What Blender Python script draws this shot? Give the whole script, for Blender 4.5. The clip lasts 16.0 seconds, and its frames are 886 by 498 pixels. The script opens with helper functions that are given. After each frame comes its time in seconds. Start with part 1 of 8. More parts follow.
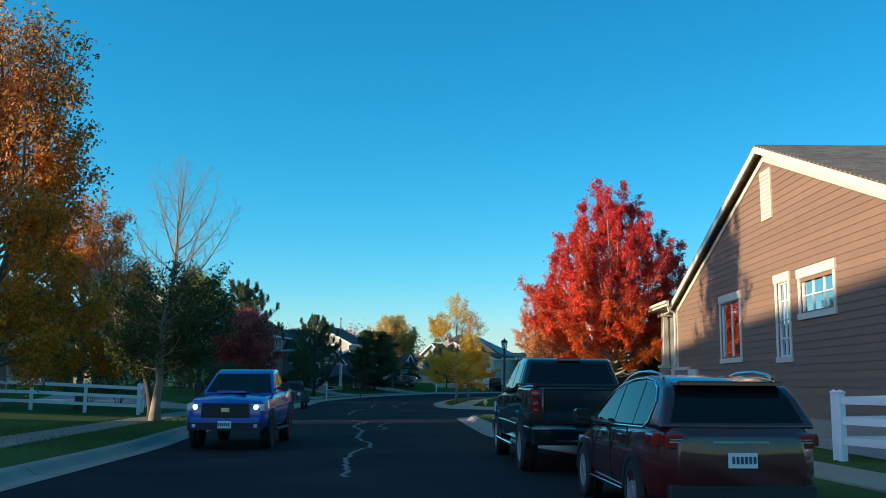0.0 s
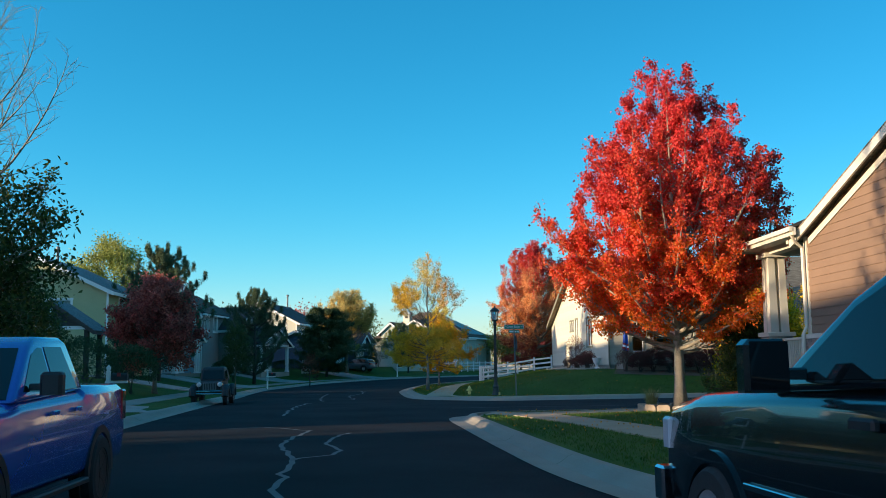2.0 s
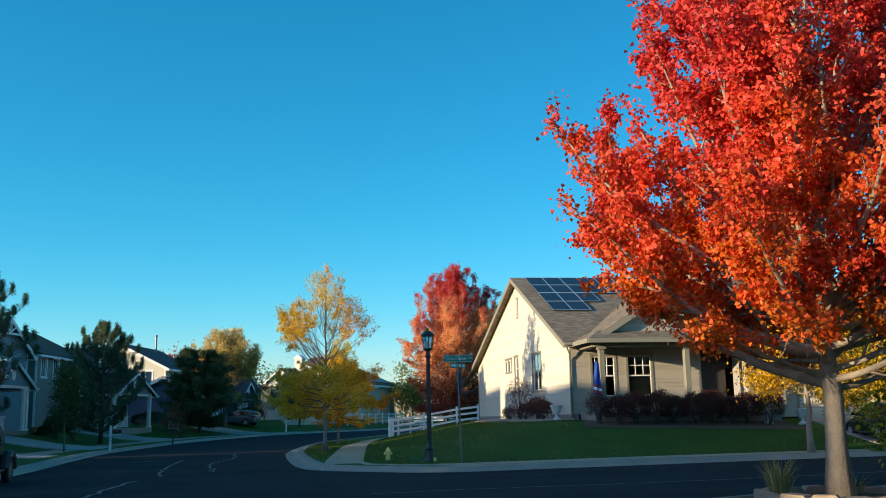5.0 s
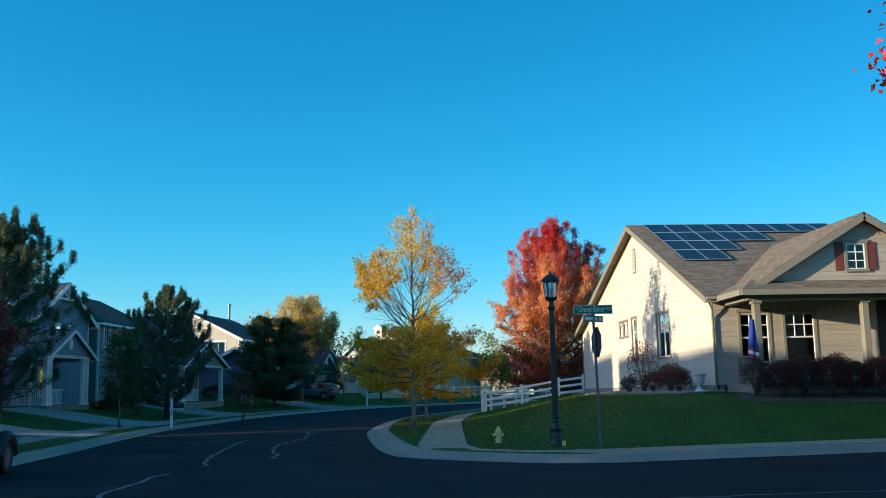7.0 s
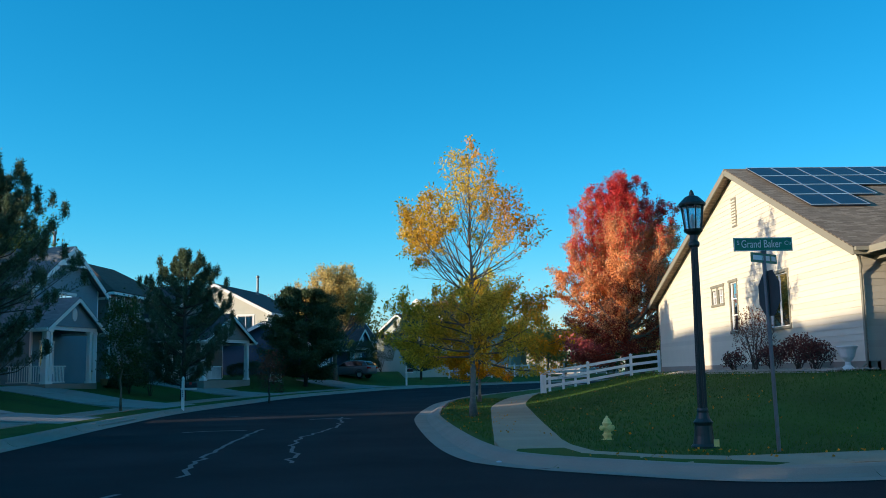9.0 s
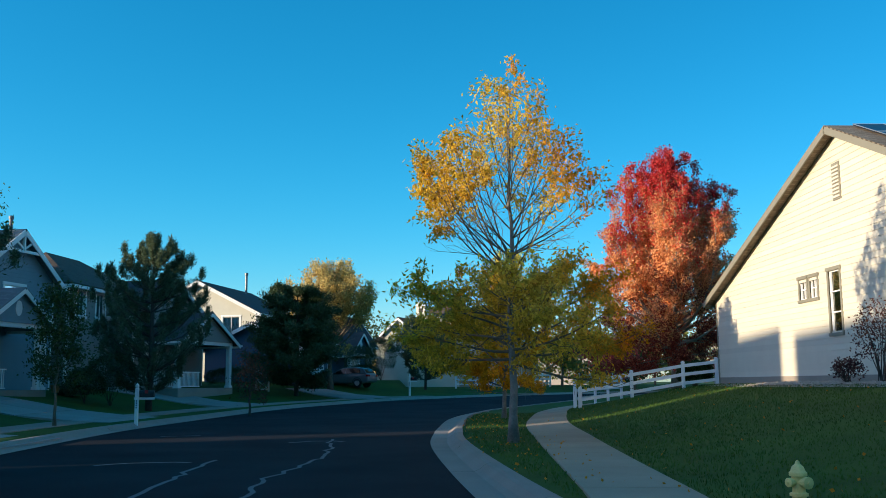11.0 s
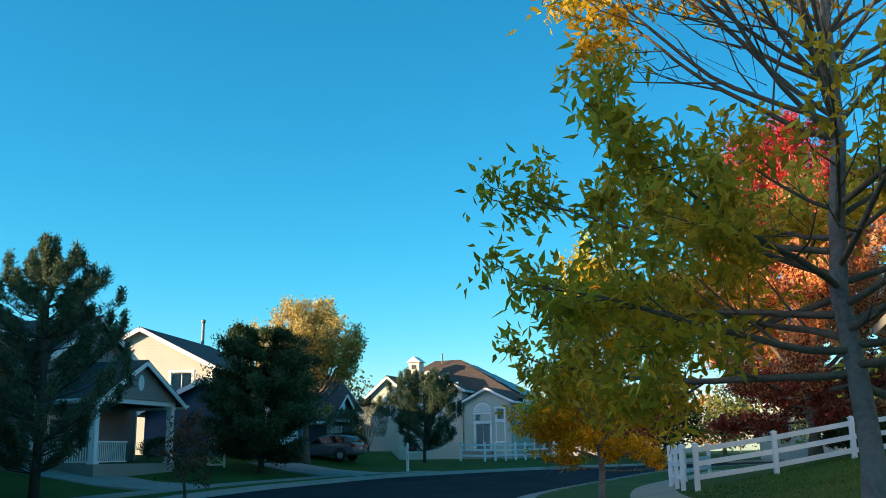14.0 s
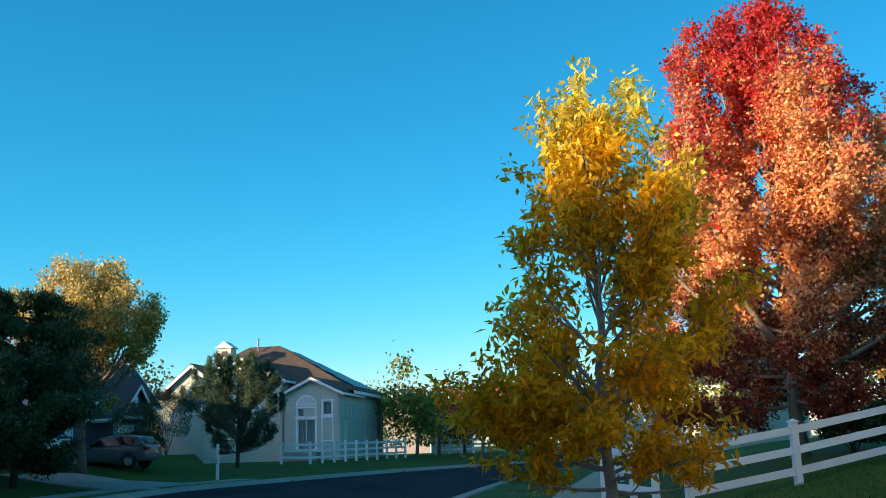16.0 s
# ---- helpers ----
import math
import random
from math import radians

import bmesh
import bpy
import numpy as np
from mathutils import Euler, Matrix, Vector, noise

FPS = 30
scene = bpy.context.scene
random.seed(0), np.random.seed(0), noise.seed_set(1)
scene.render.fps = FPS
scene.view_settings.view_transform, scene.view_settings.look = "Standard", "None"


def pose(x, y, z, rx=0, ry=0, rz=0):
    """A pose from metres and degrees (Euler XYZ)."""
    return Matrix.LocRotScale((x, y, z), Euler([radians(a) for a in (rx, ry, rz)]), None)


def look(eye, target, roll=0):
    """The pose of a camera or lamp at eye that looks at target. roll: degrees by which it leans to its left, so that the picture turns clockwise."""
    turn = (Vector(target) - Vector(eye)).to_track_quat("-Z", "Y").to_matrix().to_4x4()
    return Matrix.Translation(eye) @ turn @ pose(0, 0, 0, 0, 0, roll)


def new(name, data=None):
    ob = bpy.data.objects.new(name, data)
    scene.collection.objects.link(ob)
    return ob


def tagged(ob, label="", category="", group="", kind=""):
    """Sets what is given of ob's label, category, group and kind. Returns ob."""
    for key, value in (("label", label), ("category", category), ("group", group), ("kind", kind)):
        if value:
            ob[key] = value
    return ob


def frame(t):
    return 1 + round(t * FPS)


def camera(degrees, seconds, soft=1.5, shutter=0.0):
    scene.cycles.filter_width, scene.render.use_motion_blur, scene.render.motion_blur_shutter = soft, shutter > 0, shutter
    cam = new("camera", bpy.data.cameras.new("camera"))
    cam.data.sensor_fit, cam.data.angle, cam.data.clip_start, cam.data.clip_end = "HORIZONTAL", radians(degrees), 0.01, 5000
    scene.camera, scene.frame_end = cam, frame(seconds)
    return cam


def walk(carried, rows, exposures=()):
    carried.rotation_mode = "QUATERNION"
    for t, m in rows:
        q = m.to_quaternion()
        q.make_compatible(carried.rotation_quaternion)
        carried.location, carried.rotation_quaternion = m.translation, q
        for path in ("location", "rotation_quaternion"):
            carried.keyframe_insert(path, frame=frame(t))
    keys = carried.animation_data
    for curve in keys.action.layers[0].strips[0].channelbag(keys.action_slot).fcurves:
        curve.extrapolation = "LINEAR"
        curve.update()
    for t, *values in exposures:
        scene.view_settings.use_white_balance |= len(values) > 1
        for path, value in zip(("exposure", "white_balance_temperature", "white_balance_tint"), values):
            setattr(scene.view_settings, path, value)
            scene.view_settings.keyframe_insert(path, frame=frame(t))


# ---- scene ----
cam = camera(50.0, 16.0, soft=0.6)
PATH = [
    (0, (0.346, 3.678, 1.545), (0.335, 5.658, 1.828), 0.4),
    (0.5, (0.041, 7.253, 1.545), (0.053, 9.235, 1.813), 0.3),
    (1, (-0.288, 11.402, 1.527), (-0.263, 13.386, 1.775), 0.2),
    (1.5, (-0.507, 15.375, 1.528), (-0.463, 17.359, 1.775), 0.3),
    (2, (-0.612, 19.212, 1.56), (-0.524, 21.194, 1.808), -0.6),
    (2.5, (-0.667, 22.643, 1.573), (-0.549, 24.625, 1.813), -0.8),
    (3, (-0.625, 25.64, 1.584), (-0.319, 27.592, 1.898), -0.7),
    (3.2, (-0.63, 26.735, 1.583), (-0.313, 28.684, 1.897), -0.8),
    (5.3, (-0.284, 36.4, 1.599), (0.018, 38.345, 1.951), -1.3),
    (5.5, (-0.224, 37.224, 1.595), (0.065, 39.172, 1.945), -1.4),
    (6, (-0.275, 39.197, 1.596), (-0.038, 41.157, 1.913), -1.4),
    (6.5, (-0.413, 41.188, 1.564), (-0.208, 43.153, 1.877), -1.5),
    (7, (-0.498, 43.196, 1.554), (-0.35, 45.167, 1.854), -1.2),
    (7.5, (-0.688, 45.203, 1.535), (-0.583, 47.182, 1.808), -1.0),
    (8, (-0.801, 47.178, 1.526), (-0.709, 49.156, 1.805), -1.0),
    (8.5, (-0.869, 49.118, 1.503), (-0.79, 51.097, 1.779), -1.2),
    (9, (-0.96, 51.109, 1.499), (-0.884, 53.091, 1.759), -1.0),
    (9.2, (-1.022, 51.886, 1.497), (-0.943, 53.868, 1.756), -1.2),
    (11.3, (-1.438, 60.937, 1.477), (-1.362, 62.914, 1.769), -0.1),
    (11.5, (-1.506, 61.865, 1.466), (-1.431, 63.834, 1.811), 0.1),
    (12, (-1.764, 64.214, 1.499), (-1.691, 66.18, 1.863), 0.4),
    (12.5, (-2.007, 66.671, 1.438), (-1.936, 68.636, 1.801), 0.1),
    (13, (-2.183, 69.329, 1.473), (-2.11, 71.293, 1.843), -0.4),
    (13.5, (-2.358, 71.937, 1.488), (-2.264, 73.894, 1.889), -0.5),
    (14, (-2.575, 74.443, 1.458), (-2.448, 76.394, 1.882), -0.9),
    (14.5, (-2.888, 77.043, 1.469), (-2.674, 78.993, 1.858), -1.0),
    (15, (-3.088, 79.716, 1.521), (-2.782, 81.644, 1.957), -0.9),
    (15.5, (-2.876, 82.518, 1.632), (-2.472, 84.439, 2.014), -1.5),
    (16, (-2.703, 85.271, 1.687), (-2.183, 87.159, 2.096), -1.9),
]
walk(cam, [(t, look(eye, target, roll)) for t, eye, target, roll in PATH],
     exposures=[(0, 0.55, 7000, 10), (1, 0.6, 7100, 10), (2.5, 0.66, 7300, 10), (3.2, 0.62, 7250, 10), (5.5, 0.56, 7150, 10), (7.5, 0.5, 6600, 10), (9.2, 0.5, 6600, 10),
                (11.5, 0.54, 6750, 10), (12.5, 0.66, 6950, 10), (13.5, 0.86, 7600, 10), (14.5, 0.78, 7500, 10), (15, 0.72, 7250, 10), (16, 0.76, 7350, 10)])

# ---- light: a low sun from behind the left-hand row of houses, and a clear sky ----
SUN_AZ = math.atan2(-0.342, -0.940)          # direction towards the sun in the plan
SUN_EL = radians(8.0)
sun_dir = Vector((math.cos(SUN_AZ) * math.cos(SUN_EL), math.sin(SUN_AZ) * math.cos(SUN_EL), math.sin(SUN_EL)))
sun_data = bpy.data.lights.new("sun", "SUN")
sun_data.energy, sun_data.angle, sun_data.color = 5.0, radians(0.53), (1.0, 0.84, 0.62)
sun_lamp = new("sun", sun_data)
sun_lamp.matrix_world = look(sun_dir * 100, (0, 0, 0))

world = bpy.data.worlds.new("clear_sky")
scene.world = world
world.use_nodes = True
wt = world.node_tree
sky = wt.nodes.new("ShaderNodeTexSky")
sky.sky_type, sky.sun_disc = "NISHITA", False
sky.sun_elevation, sky.sun_rotation = radians(30), math.pi / 2 - SUN_AZ
sky.air_density, sky.dust_density, sky.ozone_density = 1.0, 0.6, 3.0
hsv = wt.nodes.new("ShaderNodeHueSaturation")
hsv.inputs["Saturation"].default_value = 1.5
hsv.inputs["Hue"].default_value = 0.49
gam = wt.nodes.new("ShaderNodeGamma")
gam.inputs["Gamma"].default_value = 0.62
wt.links.new(sky.outputs[0], gam.inputs["Color"])
wt.links.new(gam.outputs[0], hsv.inputs["Color"])
tint = wt.nodes.new("ShaderNodeVectorMath")
tint.operation = "MULTIPLY"
tint.inputs[1].default_value = (0.55, 1.0, 1.1)
wt.links.new(hsv.outputs[0], tint.inputs[0])
parts, whole = wt.nodes.new("ShaderNodeSeparateColor"), wt.nodes.new("ShaderNodeCombineColor")
wt.links.new(tint.outputs[0], parts.inputs[0])
channels = []
for k, (power, gain) in enumerate(((2.9, 0.743), (1.38, 0.627), (1.6, 0.503))):      # the deep cyan-blue of a clear dusk sky
    p_, g_ = wt.nodes.new("ShaderNodeMath"), wt.nodes.new("ShaderNodeMath")
    p_.operation, g_.operation = "POWER", "MULTIPLY"
    p_.inputs[1].default_value, g_.inputs[1].default_value = power, gain
    wt.links.new(parts.outputs[k], p_.inputs[0])
    wt.links.new(p_.outputs[0], g_.inputs[0])
    wt.links.new(g_.outputs[0], whole.inputs[k])
    channels.append(g_)
least, share = wt.nodes.new("ShaderNodeMath"), wt.nodes.new("ShaderNodeMath")
least.operation, share.operation, share.inputs[1].default_value = "MINIMUM", "MULTIPLY", 1.2
wt.links.new(channels[1].outputs[0], share.inputs[0])
wt.links.new(channels[0].outputs[0], least.inputs[0])
wt.links.new(share.outputs[0], least.inputs[1])
wt.links.new(least.outputs[0], whole.inputs[0])
wt.links.new(whole.outputs[0], wt.nodes["Background"].inputs[0])
wt.nodes["Background"].inputs[1].default_value = 0.225

# ---- materials ----
def mat(name, color, rough=0.7, var=0.15, scale=6.0, bump=0.1, metal=0.0, color2=None, fine=60.0, spec=0.5, coat=0.0):
    """A surface of one colour, varied at a broad and a fine scale, with a fine relief."""
    m = bpy.data.materials.new(name)
    m.use_nodes = True
    nt = m.node_tree
    b = nt.nodes["Principled BSDF"]
    tc = nt.nodes.new("ShaderNodeTexCoord")
    n1 = nt.nodes.new("ShaderNodeTexNoise"); n1.inputs["Scale"].default_value = scale; n1.inputs["Detail"].default_value = 5
    n2 = nt.nodes.new("ShaderNodeTexNoise"); n2.inputs["Scale"].default_value = fine; n2.inputs["Detail"].default_value = 3
    nt.links.new(tc.outputs["Object"], n1.inputs["Vector"]); nt.links.new(tc.outputs["Object"], n2.inputs["Vector"])
    add = nt.nodes.new("ShaderNodeMath"); add.operation = "MULTIPLY_ADD"
    add.inputs[1].default_value = 0.4
    nt.links.new(n2.outputs["Fac"], add.inputs[0])
    half = nt.nodes.new("ShaderNodeMath"); half.operation = "MULTIPLY"; half.inputs[1].default_value = 0.6
    nt.links.new(n1.outputs["Fac"], half.inputs[0]); nt.links.new(half.outputs[0], add.inputs[2])
    ramp = nt.nodes.new("ShaderNodeValToRGB")
    c2 = color2 or color
    e = ramp.color_ramp.elements
    e[0].position, e[1].position = 0.3, 0.7
    e[0].color = (*[c * (1 - var) for c in color], 1)
    e[1].color = (*[min(1, c * (1 + var)) for c in c2], 1)
    nt.links.new(add.outputs[0], ramp.inputs[0])
    info = nt.nodes.new("ShaderNodeObjectInfo")
    mr = nt.nodes.new("ShaderNodeMapRange"); mr.inputs[3].default_value, mr.inputs[4].default_value = 0.94, 1.06
    nt.links.new(info.outputs["Random"], mr.inputs[0])
    hs = nt.nodes.new("ShaderNodeHueSaturation")
    nt.links.new(ramp.outputs[0], hs.inputs["Color"]); nt.links.new(mr.outputs[0], hs.inputs["Value"])
    nt.links.new(hs.outputs[0], b.inputs["Base Color"])
    b.inputs["Roughness"].default_value, b.inputs["Metallic"].default_value = rough, metal
    b.inputs["Specular IOR Level"].default_value = spec
    b.inputs["Coat Weight"].default_value = coat
    b.inputs["Coat Roughness"].default_value = 0.03
    if bump:
        bp = nt.nodes.new("ShaderNodeBump"); bp.inputs["Strength"].default_value = bump; bp.inputs["Distance"].default_value = 0.02
        nt.links.new(n2.outputs["Fac"], bp.inputs["Height"]); nt.links.new(bp.outputs[0], b.inputs["Normal"])
    return m


def leaf_mat(name, stops, axis=(0, 0, 1), lo=0.0, hi=1.0, mottling=0.35, trans=0.45, rough=0.55):
    """Leaves: colour runs along an axis of the tree from lo to hi, broken by noise and from leaf to leaf."""
    m = bpy.data.materials.new(name)
    m.use_nodes = True
    nt = m.node_tree
    out = nt.nodes["Material Output"]
    b = nt.nodes["Principled BSDF"]
    tc = nt.nodes.new("ShaderNodeTexCoord")
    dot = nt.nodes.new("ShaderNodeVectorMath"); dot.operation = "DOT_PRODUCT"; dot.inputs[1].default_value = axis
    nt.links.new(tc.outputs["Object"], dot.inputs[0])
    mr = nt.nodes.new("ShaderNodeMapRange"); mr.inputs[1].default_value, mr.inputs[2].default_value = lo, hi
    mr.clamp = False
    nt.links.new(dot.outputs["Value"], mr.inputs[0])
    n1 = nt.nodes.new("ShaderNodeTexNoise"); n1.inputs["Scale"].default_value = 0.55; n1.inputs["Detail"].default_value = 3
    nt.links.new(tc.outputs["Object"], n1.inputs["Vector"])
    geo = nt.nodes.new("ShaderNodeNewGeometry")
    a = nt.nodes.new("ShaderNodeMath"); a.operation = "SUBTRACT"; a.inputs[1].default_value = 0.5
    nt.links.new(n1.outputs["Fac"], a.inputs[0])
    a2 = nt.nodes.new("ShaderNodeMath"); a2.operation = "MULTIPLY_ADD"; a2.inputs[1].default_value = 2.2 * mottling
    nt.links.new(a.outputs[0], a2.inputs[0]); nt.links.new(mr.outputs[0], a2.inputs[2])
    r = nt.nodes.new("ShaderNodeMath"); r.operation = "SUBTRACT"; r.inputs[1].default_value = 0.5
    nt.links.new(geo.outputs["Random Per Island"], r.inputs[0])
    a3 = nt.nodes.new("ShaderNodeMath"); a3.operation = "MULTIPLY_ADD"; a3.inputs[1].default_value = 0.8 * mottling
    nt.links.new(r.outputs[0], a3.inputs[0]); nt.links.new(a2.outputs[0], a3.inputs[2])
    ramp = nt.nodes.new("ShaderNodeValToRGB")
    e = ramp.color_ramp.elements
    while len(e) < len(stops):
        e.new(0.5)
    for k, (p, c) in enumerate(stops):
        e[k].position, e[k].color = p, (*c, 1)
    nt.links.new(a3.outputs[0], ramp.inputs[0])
    val = nt.nodes.new("ShaderNodeMapRange"); val.inputs[3].default_value, val.inputs[4].default_value = 0.6, 1.3
    nt.links.new(geo.outputs["Random Per Island"], val.inputs[0])
    hs = nt.nodes.new("ShaderNodeHueSaturation")
    nt.links.new(ramp.outputs[0], hs.inputs["Color"]); nt.links.new(val.outputs[0], hs.inputs["Value"])
    nt.links.new(hs.outputs[0], b.inputs["Base Color"])
    b.inputs["Roughness"].default_value = rough
    b.inputs["Specular IOR Level"].default_value = 0.35
    tr = nt.nodes.new("ShaderNodeBsdfTranslucent")
    nt.links.new(hs.outputs[0], tr.inputs["Color"])
    mix = nt.nodes.new("ShaderNodeMixShader"); mix.inputs[0].default_value = trans
    nt.links.new(b.outputs[0], mix.inputs[1]); nt.links.new(tr.outputs[0], mix.inputs[2])
    nt.links.new(mix.outputs[0], out.inputs["Surface"])
    return m


def glass_mat(name, tint=(0.03, 0.04, 0.05), rough=0.03, spec=0.4):
    """Glass before a dark inside: dark body, mirror-like gloss."""
    m = bpy.data.materials.new(name)
    m.use_nodes = True
    b = m.node_tree.nodes["Principled BSDF"]
    b.inputs["Base Color"].default_value = (*tint, 1)
    b.inputs["Roughness"].default_value = rough
    b.inputs["Specular IOR Level"].default_value = spec
    return m


def pane_mat(name):
    """Clear window glass: see-through, with the gloss of a pane."""
    m = bpy.data.materials.new(name)
    m.use_nodes = True
    nt = m.node_tree
    tr = nt.nodes.new("ShaderNodeBsdfTransparent"); tr.inputs[0].default_value = (0.78, 0.82, 0.82, 1)
    gl = nt.nodes.new("ShaderNodeBsdfGlossy"); gl.inputs["Roughness"].default_value = 0.02
    fr = nt.nodes.new("ShaderNodeFresnel"); fr.inputs[0].default_value = 1.24
    mix = nt.nodes.new("ShaderNodeMixShader")
    nt.links.new(fr.outputs[0], mix.inputs[0]); nt.links.new(tr.outputs[0], mix.inputs[1]); nt.links.new(gl.outputs[0], mix.inputs[2])
    nt.links.new(mix.outputs[0], nt.nodes["Material Output"].inputs["Surface"])
    return m


def brick_mat(name):
    """Tumbled brick in mixed grey, buff and charcoal, one tone a brick."""
    m = bpy.data.materials.new(name)
    m.use_nodes = True
    nt = m.node_tree
    b = nt.nodes["Principled BSDF"]
    info = nt.nodes.new("ShaderNodeObjectInfo")
    ramp = nt.nodes.new("ShaderNodeValToRGB")
    ramp.color_ramp.interpolation = "CONSTANT"
    e = ramp.color_ramp.elements
    tones = [(0.0, (0.10, 0.085, 0.085)), (0.14, (0.30, 0.25, 0.22)), (0.38, (0.22, 0.18, 0.165)), (0.58, (0.40, 0.33, 0.27)), (0.80, (0.27, 0.20, 0.17)), (0.92, (0.46, 0.40, 0.35))]
    while len(e) < len(tones):
        e.new(0.5)
    for k, (p, c) in enumerate(tones):
        e[k].position, e[k].color = p, (*c, 1)
    nt.links.new(info.outputs["Random"], ramp.inputs[0])
    tc = nt.nodes.new("ShaderNodeTexCoord")
    n = nt.nodes.new("ShaderNodeTexNoise"); n.inputs["Scale"].default_value = 30; n.inputs["Detail"].default_value = 4
    nt.links.new(tc.outputs["Object"], n.inputs["Vector"])
    mr = nt.nodes.new("ShaderNodeMapRange"); mr.inputs[3].default_value, mr.inputs[4].default_value = 0.6, 1.4
    nt.links.new(n.outputs["Fac"], mr.inputs[0])
    hs = nt.nodes.new("ShaderNodeHueSaturation")
    nt.links.new(ramp.outputs[0], hs.inputs["Color"]); nt.links.new(mr.outputs[0], hs.inputs["Value"])
    nt.links.new(hs.outputs[0], b.inputs["Base Color"])
    b.inputs["Roughness"].default_value = 0.9
    bp = nt.nodes.new("ShaderNodeBump"); bp.inputs["Strength"].default_value = 0.4; bp.inputs["Distance"].default_value = 0.01
    nt.links.new(n.outputs["Fac"], bp.inputs["Height"]); nt.links.new(bp.outputs[0], b.inputs["Normal"])
    return m


def shingle_mat(name, c1, c2, spacing=0.14):
    """Roof shingles: courses with staggered tabs in mixed tones."""
    m = bpy.data.materials.new(name)
    m.use_nodes = True
    nt = m.node_tree
    b = nt.nodes["Principled BSDF"]
    uv = nt.nodes.new("ShaderNodeUVMap")
    br = nt.nodes.new("ShaderNodeTexBrick")
    br.inputs["Scale"].default_value = 1.0
    br.inputs["Brick Width"].default_value, br.inputs["Row Height"].default_value = 0.32, spacing
    br.inputs["Mortar Size"].default_value = 0.006
    br.inputs["Color1"].default_value, br.inputs["Color2"].default_value = (*c1, 1), (*c2, 1)
    br.inputs["Mortar"].default_value = (*[c * 0.55 for c in c1], 1)
    nt.links.new(uv.outputs[0], br.inputs["Vector"])
    n = nt.nodes.new("ShaderNodeTexNoise"); n.inputs["Scale"].default_value = 0.9; n.inputs["Detail"].default_value = 6
    nt.links.new(uv.outputs[0], n.inputs["Vector"])
    mr = nt.nodes.new("ShaderNodeMapRange"); mr.inputs[3].default_value, mr.inputs[4].default_value = 0.75, 1.25
    nt.links.new(n.outputs["Fac"], mr.inputs[0])
    hs = nt.nodes.new("ShaderNodeHueSaturation")
    nt.links.new(br.outputs["Color"], hs.inputs["Color"]); nt.links.new(mr.outputs[0], hs.inputs["Value"])
    nt.links.new(hs.outputs[0], b.inputs["Base Color"])
    b.inputs["Roughness"].default_value = 0.92
    bp = nt.nodes.new("ShaderNodeBump"); bp.inputs["Strength"].default_value = 0.5; bp.inputs["Distance"].default_value = 0.02
    nt.links.new(br.outputs["Fac"], bp.inputs["Height"]); bp.invert = True
    nt.links.new(bp.outputs[0], b.inputs["Normal"])
    return m


